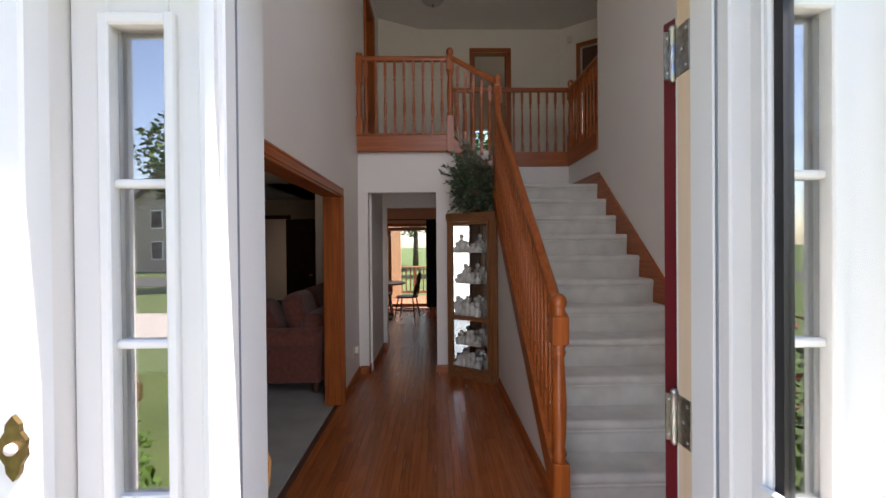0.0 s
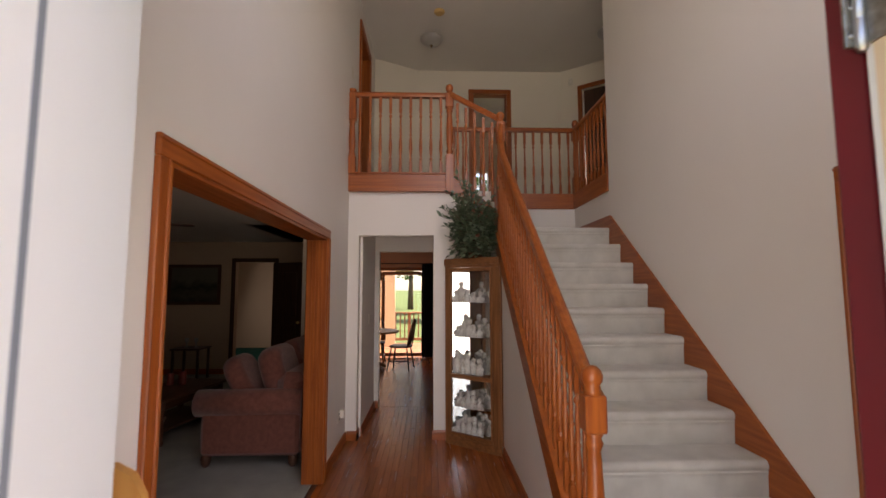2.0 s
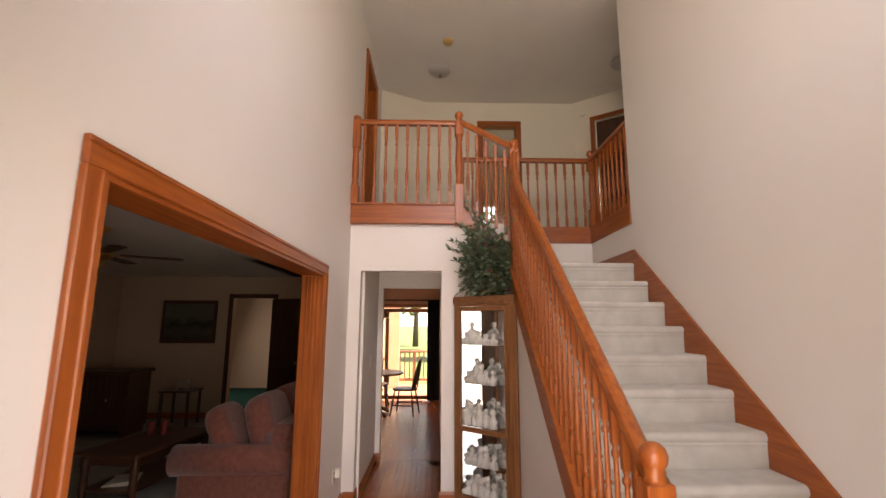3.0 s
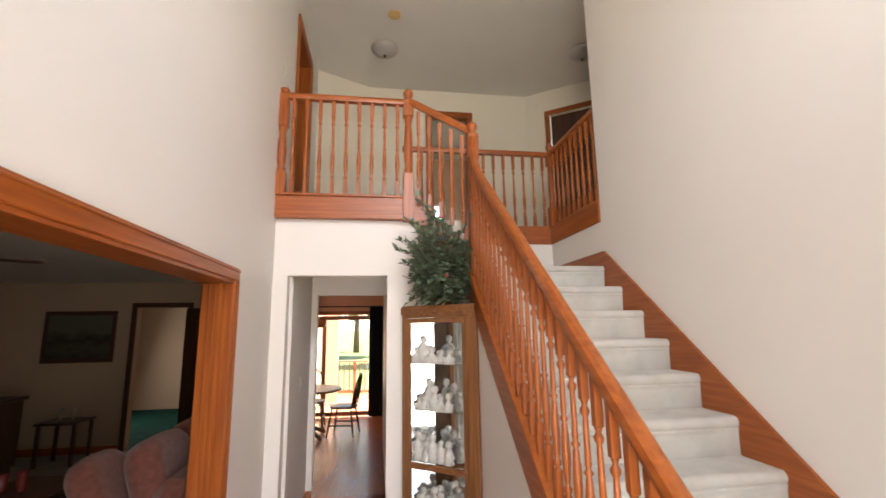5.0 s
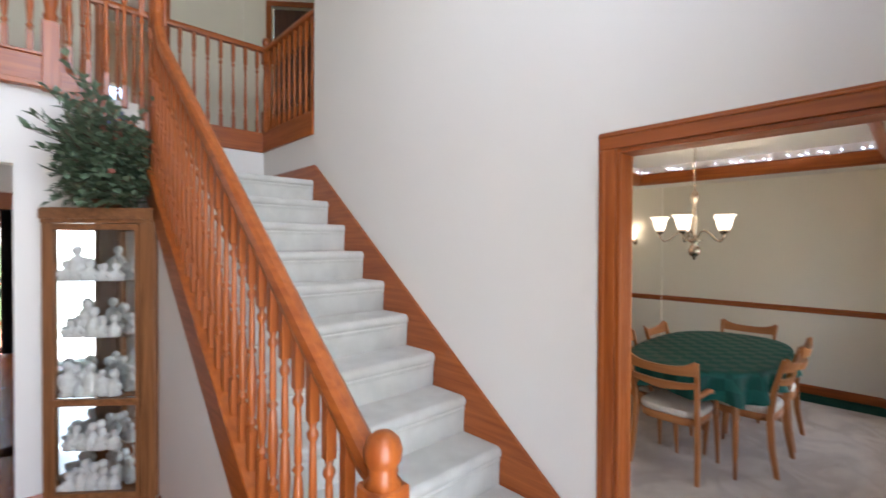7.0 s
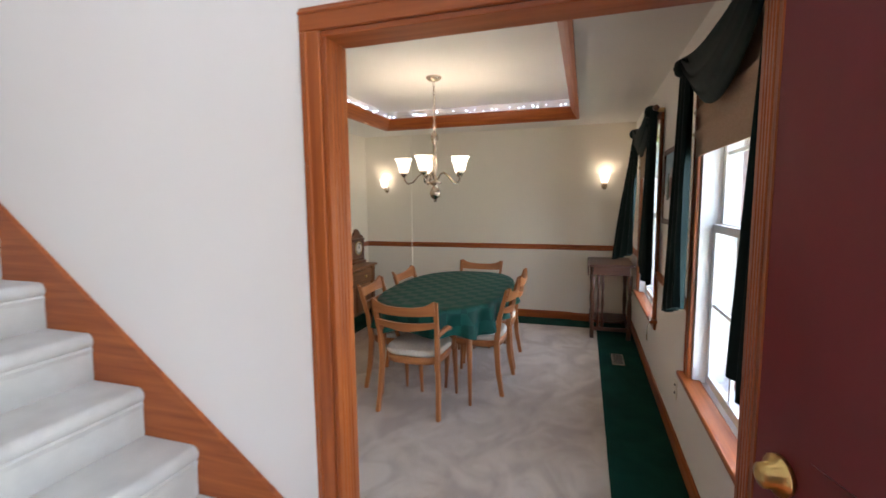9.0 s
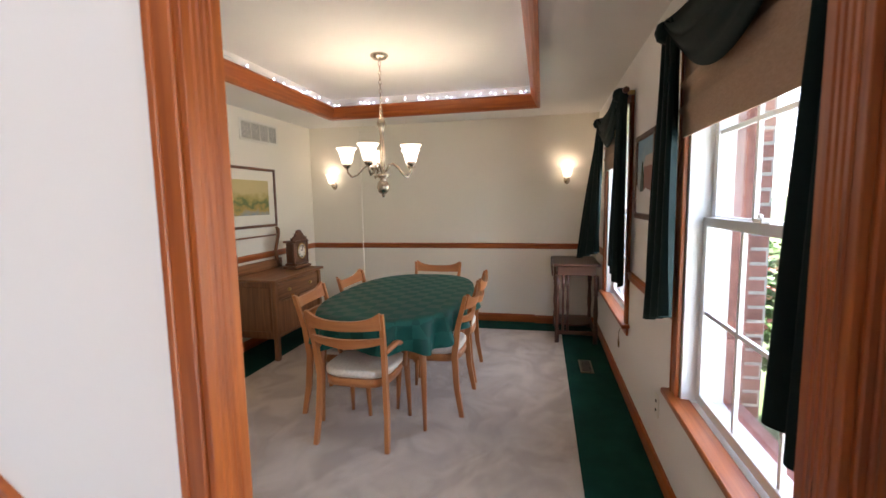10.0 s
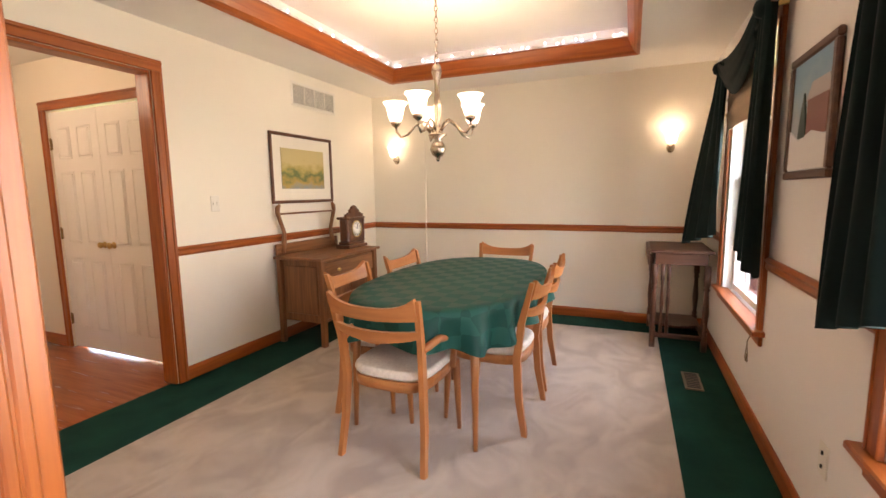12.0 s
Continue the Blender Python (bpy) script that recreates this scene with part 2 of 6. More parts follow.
def painting(name, stops, scale, seed):
    """A loose daub of colours by height and noise."""
    m = material(name, stops[0][1], 0.5)
    nt, p = m.node_tree, m.node_tree.nodes["Principled BSDF"]
    tc, mp, no, ramp, sep, add = (nt.nodes.new("ShaderNode" + k) for k in ("TexCoord", "Mapping", "TexNoise", "ValToRGB", "SeparateXYZ", "Math"))
    link = nt.links.new
    mp.inputs["Location"].default_value = (seed, seed, 0)
    no.inputs["Scale"].default_value, no.inputs["Detail"].default_value = scale, 5
    link(tc.outputs["Generated"], mp.inputs["Vector"])
    link(mp.outputs["Vector"], no.inputs["Vector"])
    link(tc.outputs["Generated"], sep.inputs["Vector"])
    add.operation = "MULTIPLY_ADD"
    add.inputs[1].default_value = 0.55
    link(no.outputs["Fac"], add.inputs[0])
    half = nt.nodes.new("ShaderNodeMath")
    half.operation = "MULTIPLY"
    half.inputs[1].default_value = 0.7
    link(sep.outputs["Z"], half.inputs[0])
    link(half.outputs["Value"], add.inputs[2])
    els = ramp.color_ramp.elements
    while len(els) < len(stops):
        els.new(0.5)
    for e, (at, c) in zip(els, stops):
        e.position, e.color = at, (*c, 1)
    link(add.outputs["Value"], ramp.inputs["Fac"])
    link(ramp.outputs["Color"], p.inputs["Base Color"])
    return m


LANDSCAPE = painting("watercolour", [(0.2, (0.22, 0.30, 0.34)), (0.38, (0.45, 0.30, 0.08)), (0.5, (0.12, 0.17, 0.05)), (0.6, (0.42, 0.33, 0.10)), (0.75, (0.55, 0.44, 0.20))], 5, 3.0)
WINTER = painting("winter_oil", [(0.2, (0.45, 0.46, 0.48)), (0.4, (0.40, 0.42, 0.42)), (0.55, (0.36, 0.40, 0.40)), (0.7, (0.24, 0.36, 0.42)), (0.9, (0.17, 0.30, 0.40))], 4, 9.0)
MILL = painting("dark_oil", [(0.2, (0.03, 0.025, 0.02)), (0.42, (0.10, 0.085, 0.06)), (0.55, (0.03, 0.035, 0.02)), (0.75, (0.13, 0.12, 0.09))], 4, 5.0)


# ---- mesh tools ----
class Mesh:
    def __init__(self):
        self.v, self.f, self.smooth = [], [], set()

    def add(self, verts, faces, smooth=False):
        n = len(self.v)
        self.v += [tuple(p) for p in verts]
        for f in faces:
            if smooth:
                self.smooth.add(len(self.f))
            self.f.append(tuple(n + i for i in f))
        return self

    def box(self, x0, x1, y0, y1, z0, z1, c=0.0):
        """A box, with its edges cut by c."""
        lo, hi = (min(x0, x1), min(y0, y1), min(z0, z1)), (max(x0, x1), max(y0, y1), max(z0, z1))
        if not c:
            v = [(x, y, z) for x in (lo[0], hi[0]) for y in (lo[1], hi[1]) for z in (lo[2], hi[2])]
            return self.add(v, [(0, 1, 3, 2), (4, 6, 7, 5), (0, 4, 5, 1), (2, 3, 7, 6), (0, 2, 6, 4), (1, 5, 7, 3)])
        c = min(c, *((b - a) * 0.45 for a, b in zip(lo, hi)))
        v, at = [], {}
        for i in range(8):
            s = [(i >> k) & 1 for k in range(3)]
            for ax in range(3):
                p = []
                for k in range(3):
                    edge = hi[k] if s[k] else lo[k]
                    p.append(edge if k == ax else edge + (-c if s[k] else c))
                at[i, ax] = len(v)
                v.append(p)
        f = []
        for ax in range(3):
            a, b = (ax + 1) % 3, (ax + 2) % 3
            for side in (0, 1):
                ids = [(side << ax) | (p << a) | (q << b) for p, q in ((0, 0), (1, 0), (1, 1), (0, 1))]
                face = [at[i, ax] for i in ids]
                f.append(face if side else face[::-1])
            for p in (0, 1):
                for q in (0, 1):
                    i, j = (p << a) | (q << b), (1 << ax) | (p << a) | (q << b)
                    face = [at[i, a], at[j, a], at[j, b], at[i, b]]
                    f.append(face if p != q else face[::-1])
        for i in range(8):
            face = [at[i, 0], at[i, 1], at[i, 2]]
            f.append(face if bin(i).count("1") % 2 else face[::-1])
        return self.add(v, f)

    def prism(self, outline, a0, a1, axis="z", smooth=False):
        """An outline of (u, v) pulled from a0 to a1 along the axis; u, v are the other two axes in xyz order."""
        def at(u, v, w):
            return {"x": (w, u, v), "y": (u, w, v), "z": (u, v, w)}[axis]
        n = len(outline)
        self.add([at(u, v, a0) for u, v in outline] + [at(u, v, a1) for u, v in outline],
                 [(i, (i + 1) % n, n + (i + 1) % n, n + i) for i in range(n)], smooth)
        m = len(self.v) - 2 * n
        self.f += [tuple(m + i for i in reversed(range(n))), tuple(m + n + i for i in range(n))]
        return self

    def lathe(self, profile, at=(0, 0, 0), seg=12, turn=None, squash=1.0):
        """A profile of (radius, z) turned round z."""
        v, f = [], []
        for r, z in profile:
            for k in range(seg):
                a = 2 * math.pi * k / seg
                p = Vector((r * math.cos(a), r * squash * math.sin(a), z))
                if turn is not None:
                    p = turn @ p
                v.append((p.x + at[0], p.y + at[1], p.z + at[2]))
        for j in range(len(profile) - 1):
            for k in range(seg):
                f.append((j * seg + k, j * seg + (k + 1) % seg, (j + 1) * seg + (k + 1) % seg, (j + 1) * seg + k))
        self.add(v, f, True)
        m = len(self.v) - len(v)
        self.f += [tuple(m + k for k in reversed(range(seg))), tuple(m + (len(profile) - 1) * seg + k for k in range(seg))]
        return self

    def tube(self, points, radius, seg=8, radii=None):
        """A round bar along points."""
        pts = [Vector(p) for p in points]
        v, f = [], []
        side = None
        for i, p in enumerate(pts):
            way = (pts[min(i + 1, len(pts) - 1)] - pts[max(i - 1, 0)]).normalized()
            if side is None:
                side = way.orthogonal().normalized()
            side = (side - way * side.dot(way)).normalized()
            up = way.cross(side)
            r = radii[i] if radii else radius
            for k in range(seg):
                a = 2 * math.pi * k / seg
                v.append(p + r * (math.cos(a) * side + math.sin(a) * up))
        for j in range(len(pts) - 1):
            for k in range(seg):
                f.append((j * seg + k, j * seg + (k + 1) % seg, (j + 1) * seg + (k + 1) % seg, (j + 1) * seg + k))
        self.add(v, f, True)
        m = len(self.v) - len(v)
        self.f += [tuple(m + k for k in reversed(range(seg))), tuple(m + (len(pts) - 1) * seg + k for k in range(seg))]
        return self

    def bar(self, a, b, w, h, up=(0, 0, 1), c=0.0):
        """A straight square-edged bar from a to b, w wide and h high."""
        a, b = Vector(a), Vector(b)
        way = (b - a)
        long = way.length
        way.normalize()
        side = way.cross(Vector(up)).normalized()
        top = side.cross(way)
        part_ = Mesh().box(-w / 2, w / 2, 0, long, -h / 2, h / 2, c)
        return self.add([a + p[0] * side + p[1] * way + p[2] * top for p in part_.v], part_.f)

    def grid(self, rows, smooth=True, closed=False):
        """A sheet through rows of points."""
        n, m = len(rows), len(rows[0])
        f = [(i * m + k, i * m + (k + 1) % m, (i + 1) * m + (k + 1) % m, (i + 1) * m + k) for i in range(n - 1) for k in range(m if closed else m - 1)]
        return self.add([p for r in rows for p in r], f, smooth)

    def pad(self, outline, z0, z1, r=0.02, steps=3):
        """A cushion-like slab with rounded top and bottom rims; the outline is of (x, y)."""
        cx, cy = sum(p[0] for p in outline) / len(outline), sum(p[1] for p in outline) / len(outline)
        big = max(math.hypot(p[0] - cx, p[1] - cy) for p in outline)
        rows = []
        for k in range(2 * steps + 2):
            if k <= steps:
                a = -math.pi / 2 + math.pi / 2 * k / steps
                z, s = z0 + r + r * math.sin(a), 1 - (1 - math.cos(a)) * r / big
            else:
                a = math.pi / 2 * (k - steps - 1) / steps
                z, s = z1 - r + r * math.sin(a), 1 - (1 - math.cos(a)) * r / big
            rows.append([(cx + (p[0] - cx) * s, cy + (p[1] - cy) * s, z) for p in outline])
        self.grid(rows, True, True)
        n = len(outline)
        m = len(self.v) - n * len(rows)
        self.f += [tuple(m + i for i in reversed(range(n))), tuple(m + n * (len(rows) - 1) + i for i in range(n))]
        return self

    def data(self, name, mat):
        me = bpy.data.meshes.new(name)
        me.from_pydata(self.v, [], self.f)
        bm = bmesh.new()
        bm.from_mesh(me)
        bmesh.ops.recalc_face_normals(bm, faces=bm.faces)
        bm.to_mesh(me)
        bm.free()
        for i in self.smooth:
            me.polygons[i].use_smooth = True
        me.materials.append(mat)
        return me


def part(name, mesh, mat, parent=None, label="", loc=None):
    """One mesh object, under a thing or a part."""
    ob = new(name, mesh.data(name, mat))
    if parent is not None:
        ob.parent = parent
    if loc is not None:
        ob.location = loc
    if label:
        ob["label"] = label
    return ob


def thing(name, x, y, z, rz, label, category, group=""):
    ob = new(name)
    ob.empty_display_size = 0.1
    ob.matrix_basis = pose(x, y, z, 0, 0, rz)
    return tagged(ob, label, category, group)


def struct(name, mesh, mat, label="", category=""):
    return tagged(part(name, mesh, mat), label, category, kind="structure")


def circle(r, n=16, cx=0.0, cy=0.0, ry=None):
    return [(cx + r * math.cos(2 * math.pi * k / n), cy + (ry or r) * math.sin(2 * math.pi * k / n)) for k in range(n)]


def superoval(rx, ry, n=40, e=2.6):
    out = []
    for k in range(n):
        a = 2 * math.pi * k / n
        c, s = math.cos(a), math.sin(a)
        out.append((rx * math.copysign(abs(c) ** (2 / e), c), ry * math.copysign(abs(s) ** (2 / e), s)))
    return out


def wall_y(name, y0, y1, x0, x1, z0, z1, holes, mat, label):
    """A wall along x with through-openings (x0, x1, z0, z1)."""
    return holed(name, "y", y0, y1, x0, x1, z0, z1, holes, mat, label)


def wall_x(name, x0, x1, y0, y1, z0, z1, holes, mat, label):
    """A wall along y with through-openings (y0, y1, z0, z1)."""
    return holed(name, "x", x0, x1, y0, y1, z0, z1, holes, mat, label)


def holed(name, axis, t0, t1, u0, u1, z0, z1, holes, mat, label):
    m = Mesh()
    us = sorted({u0, u1, *(h[0] for h in holes), *(h[1] for h in holes)})
    for a, b in zip(us, us[1:]):
        zs, mid = [(z0, z1)], (a + b) / 2
        for h in holes:
            if h[0] < mid < h[1]:
                zs = [piece for lo, hi in zs for piece in ((lo, min(hi, h[2])), (max(lo, h[3]), hi)) if piece[1] - piece[0] > 1e-4]
        for lo, hi in zs:
            m.box(t0, t1, a, b, lo, hi) if axis == "x" else m.box(a, b, t0, t1, lo, hi)
    bm = bmesh.new()
    me = m.data(name, mat)
    bm.from_mesh(me)
    bmesh.ops.remove_doubles(bm, verts=bm.verts, dist=1e-5)
    seen = {}
    for f in bm.faces:
        seen.setdefault(tuple(sorted(v.index for v in f.verts)), []).append(f)
    bmesh.ops.delete(bm, geom=[f for fs in seen.values() if len(fs) > 1 for f in fs], context="FACES")
    bmesh.ops.recalc_face_normals(bm, faces=bm.faces)
    bm.to_mesh(me)
    bm.free()
    return tagged(new(name, me), label, "wall", kind="structure")


def casing_x(name, x, side, y0, y1, top, width=0.073, mats=OAK, fluted=False, depth=0.022, z0=0.0):
    """Casing round an opening in a wall along y; side -1 or 1: the way that it stands proud of the face x."""
    th = tagged(new(name), "varnished oak casing round a doorway", "door casing", kind="structure")
    a, b = sorted((x + side * 0.001, x + side * depth))
    for u0, u1 in ((y0 - width, y0), (y1, y1 + width)):
        m = Mesh().box(a, b, u0, u1, z0, top, 0.004)
        for k in range(3 if fluted else 1):
            u = u0 + width * ((k + 1) / 4 if fluted else 0.7)
            m.box(x + side * (depth - 0.004), x + side * (depth + 0.006), u - 0.006, u + 0.006, z0, top, 0.003)
        part("casing_side", m, mats["z"], th)
    m = Mesh().box(a, b, y0 - width, y1 + width, top, top + width, 0.004)
    m.box(x + side * (depth - 0.004), x + side * (depth + 0.006), y0 - width, y1 + width, top + width * 0.7, top + width * 0.85, 0.003)
    part("casing_head", m, mats["y"], th)
    return th


def casing_y(name, y, side, x0, x1, top, width=0.073, mats=OAK, depth=0.022, z0=0.0):
    th = tagged(new(name), "varnished oak casing round a doorway", "door casing", kind="structure")
    a, b = sorted((y + side * 0.001, y + side * depth))
    for u0, u1 in ((x0 - width, x0), (x1, x1 + width)):
        m = Mesh().box(u0, u1, a, b, z0, top, 0.004)
        m.box(u0 + width * 0.62, u0 + width * 0.8, y + side * (depth - 0.004), y + side * (depth + 0.006), z0, top, 0.003)
        part("casing_side", m, mats["z"], th)
    m = Mesh().box(x0 - width, x1 + width, a, b, top, top + width, 0.004)
    m.box(x0 - width, x1 + width, y + side * (depth - 0.004), y + side * (depth + 0.006), top + width * 0.65, top + width * 0.82, 0.003)
    part("casing_head", m, mats["x"], th)
    return th


def jamb_x(x0, x1, y0, y1, top, z0=0.0, t=0.018, fluted=False):
    """The oak lining inside an opening of a wall along y."""
    th = tagged(new("door_jamb"), "varnished oak lining of a wide doorway", "door jamb", kind="structure")
    for a, b, s in ((y0, y0 + t, 1), (y1 - t, y1, -1)):
        m = Mesh().box(x0 - 0.012, x1 + 0.012, a, b, z0, top - t, 0.002)
        if fluted:
            for k in range(4):
                u, face = x0 + (x1 - x0) * (k + 1) / 5, b if s > 0 else a
                m.box(u - 0.008, u + 0.008, face - s * 0.003, face + s * 0.004, z0, top - t, 0.004)
        part("jamb_side", m, OAK["z"], th)
    part("jamb_head", Mesh().box(x0 - 0.012, x1 + 0.012, y0, y1, top - t, top, 0.002), OAK["y"], th)
    return th


def jamb_y(y0, y1, x0, x1, top, z0=0.0, t=0.018):
    th = tagged(new("door_jamb"), "varnished oak lining of a doorway", "door jamb", kind="structure")
    for a, b in ((x0, x0 + t), (x1 - t, x1)):
        part("jamb_side", Mesh().box(a, b, y0 - 0.001, y1 + 0.001, z0, top - t, 0.002), OAK["z"], th)
    part("jamb_head", Mesh().box(x0, x1, y0 + 0.002, y1 - 0.002, top - t, top, 0.002), OAK["x"], th)
    return th


def base_x(x, side, y0, y1, z0=0.0, h=0.095):
    """A baseboard on a wall along y."""
    m = Mesh().prism([(x + side * 0.001, z0), (x + side * 0.016, z0), (x + side * 0.016, z0 + h * 0.75), (x + side * 0.008, z0 + h), (x + side * 0.001, z0 + h)], y0, y1, "y")
    return struct("baseboard", m, OAK["y"], "varnished oak baseboard along a painted wall", "baseboard")


def base_y(y, side, x0, x1, z0=0.0, h=0.095):
    m = Mesh().prism([(y + side * 0.001, z0), (y + side * 0.016, z0), (y + side * 0.016, z0 + h * 0.75), (y + side * 0.008, z0 + h), (y + side * 0.001, z0 + h)], x0, x1, "x")
    return struct("baseboard", m, OAK["x"], "varnished oak baseboard along a painted wall", "baseboard")


# ---- structure ----
XL, XR, YF, UP, TOP = -0.74, 2.05, 1.60, 2.79, 5.23  # foyer walls, front wall, upper floor, high ceiling
DX, DY, DC = 6.58, 5.165, 2.44  # dining room far wall, side wall, ceiling
LO = (2.51, 4.79, 1.985)  # opening to the living room: y, y, top
DO = (1.718, 2.96, 2.056)  # opening to the dining room
LANDING, RUN, RISE, NOSE = 2.20, 0.2585, 0.2, 5.624

wall_y("wall_front", 1.42, YF, -5.6, 6.8, -0.2, 5.4,
       [(-0.62, 1.12, 0.0, 2.16), (0.0, 1.6, 3.1, 4.7), (2.25, 3.35, 0.56, 2.14), (4.65, 5.75, 0.56, 2.14)], WALL, "cream painted front wall with door and window openings")
wall_x("wall_foyer_left", XL - 0.14, XL, YF, 8.0, 0, TOP, [(LO[0], LO[1], -1, LO[2]), (6.42, 7.22, UP, UP + 2.06), (5.93, 8.1, -1, 2.4)], WALL, "warm white painted two-storey wall of the entry hall")
wall_x("wall_foyer_right", XR, XR + 0.085, YF, 5.66, 0, TOP, [(DO[0], DO[1], -1, DO[2])], WALL, "warm white painted two-storey wall beside the stairs")
wall_x("wall_landing_right", XR, XR + 0.085, 5.66, 6.9, 0, 2.60, [], WALL, "white painted wall beside the stair landing")
wall_y("wall_landing_back", 6.78, 6.9, 0.35, XR, 0, 2.60, [], WALL, "white painted wall behind the stair landing")
wall_y("wall_hall", 5.806, 5.93, XL, 0.84, 0, 2.62, [(-0.626, 0.175, -1, 2.132)], WALL, "white painted wall with a plain cased passage")
wall_x("wall_passage_left", -0.72, -0.60, 5.93, 7.05, 0, 2.44, [], WALL, "white painted wall of the passage")
wall_x("wall_passage_right", 0.20, 0.32, 5.93, 9.2, 0, 2.44, [], WALL, "white painted wall of the passage")
wall_y("wall_passage_end", 7.05, 7.17, -1.57, 0.20, 0, 2.44, [(-0.54, 0.20, -1, 2.06)], WALL, "white painted wall round the kitchen doorway")
struct("ceiling_passage", Mesh().box(-0.72, 0.32, 5.93, 7.17, 2.44, 2.5), CEIL)
struct("ceiling_high", Mesh().box(-0.9, 3.6, 1.42, 8.7, TOP, TOP + 0.15), CEIL, "cream painted ceiling of the two-storey entry hall", "ceiling")
# Upper hall
for n, (a, b, c, d) in (("floor_upper_hall", (XL, 0.35, 5.77, 8.6)), ("floor_upper_back", (0.35, 3.6, 6.78, 8.6)), ("floor_upper_right", (XR, 3.6, 5.66, 6.78))):
    struct(n, Mesh().box(a, b, c, d, 2.62, UP), LIVCARPET, "carpeted floor of the upper hall", "floor")
wall_y("wall_upper_back", 8.25, 8.37, -0.05, 2.36, UP, TOP, [(0.86, 1.43, UP, UP + 2.04)], CREAM, "cream painted wall of the upper hall with a door opening")
wall_y("wall_upper_divide", 5.55, 5.66, XR + 0.085, 3.6, UP, TOP, [], CREAM, "cream painted wall of the upper hall")
wall_x("wall_upper_right", 3.5, 3.6, 5.66, 7.4, UP, TOP, [], CREAM, "cream painted wall of the upper hall")


def slant_wall(name, a, b, z0, z1, t, mat, hole=None, label=""):
    """A wall between two plan points, with one opening given by (from, to, top) along it."""
    a, b = Vector((*a, 0)), Vector((*b, 0))
    way = b - a
    long = way.length
    m = Mesh()
    if hole:
        m.box(0, hole[0], 0, t, z0, z1).box(hole[1], long, 0, t, z0, z1).box(hole[0], hole[1], 0, t, hole[2], z1)
    else:
        m.box(0, long, 0, t, z0, z1)
    ob = struct(name, m, mat, label or "cream painted slanting wall of the upper hall", "wall")
    ob.matrix_basis = Matrix.Translation(a) @ Matrix.Rotation(math.atan2(way.y, way.x), 4, "Z")
    return ob


slant_wall("wall_upper_slant_left", (XL, 7.88), (-0.05, 8.25), UP, TOP, 0.1, CREAM)
sw = slant_wall("wall_upper_slant_right", (2.36, 8.25), (3.5, 7.38), UP, TOP, 0.1, CREAM, (0.36, 1.16, UP + 2.04))
th = tagged(new("door_casing"), "varnished oak casing round a dim doorway", "door casing", kind="structure")
th.matrix_basis = sw.matrix_basis
part("casing_side", Mesh().box(0.29, 0.36, -0.02, -0.001, UP, UP + 2.04, 0.003), OAK["z"], th)
part("casing_side", Mesh().box(1.16, 1.23, -0.02, -0.001, UP, UP + 2.04, 0.003), OAK["z"], th)
part("casing_head", Mesh().box(0.29, 1.23, -0.02, -0.001, UP + 2.04, UP + 2.11, 0.003), OAK["x"], th)
struct("door_3", Mesh().box(0.37, 1.15, 0.05, 0.085, UP + 0.01, UP + 2.03, 0.003), DARK["z"], "closed dark door in the upper hall", "door").matrix_basis = sw.matrix_basis
casing_y("door_casing", 8.25, -1, 0.86, 1.43, UP + 2.04, z0=UP)
casing_x("door_casing", XL, 1, 6.42, 7.22, UP + 2.06, z0=UP)
jamb_x(XL - 0.14, XL, 6.42, 7.22, UP + 2.06, z0=UP)
jamb_y(8.25, 8.37, 0.86, 1.43, UP + 2.04, z0=UP)
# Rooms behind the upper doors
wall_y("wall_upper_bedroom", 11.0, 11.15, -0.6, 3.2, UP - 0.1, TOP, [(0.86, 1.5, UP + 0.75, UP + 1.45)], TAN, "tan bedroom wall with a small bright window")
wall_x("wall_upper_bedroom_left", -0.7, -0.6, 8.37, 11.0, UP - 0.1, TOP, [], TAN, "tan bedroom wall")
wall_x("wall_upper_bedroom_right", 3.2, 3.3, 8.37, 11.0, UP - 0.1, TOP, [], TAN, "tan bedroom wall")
struct("floor_upper_bedroom", Mesh().box(-0.7, 3.3, 8.6, 11.15, UP - 0.15, UP), LIVCARPET)
struct("ceiling_upper_bedroom", Mesh().box(-0.7, 3.3, 8.37, 11.15, TOP, TOP + 0.1), CEIL)
struct("wall_upper_left_room", Mesh().box(-3.0, -2.9, 5.6, 8.2, UP, TOP).box(-3.0, -0.88, 8.1, 8.2, UP, TOP).box(-3.0, -0.88, 5.6, 5.7, UP, TOP).box(-3, -0.88, 5.6, 8.2, UP - 0.1, UP).box(-3, -0.88, 5.6, 8.2, TOP, TOP + 0.1), TAN, "tan walls of a dim upper room", "wall")
w = thing("window_4", 1.18, 11.05, UP + 0.75, 0, "small white window with crossing bars", "window")
w["kind"] = "structure"
part("window_frame", Mesh().box(-0.32, -0.28, -0.03, 0.03, 0, 0.7).box(0.28, 0.32, -0.03, 0.03, 0, 0.7).box(-0.28, 0.28, -0.03, 0.03, 0, 0.04).box(-0.28, 0.28, -0.03, 0.03, 0.66, 0.7), WHITE, w)
for k in (-0.09, 0.09):
    part("muntin", Mesh().box(k - 0.008, k + 0.008, -0.012, 0.012, 0.04, 0.66), WHITE, w)
part("muntin", Mesh().box(-0.28, 0.28, -0.011, 0.011, 0.34, 0.36), WHITE, w)

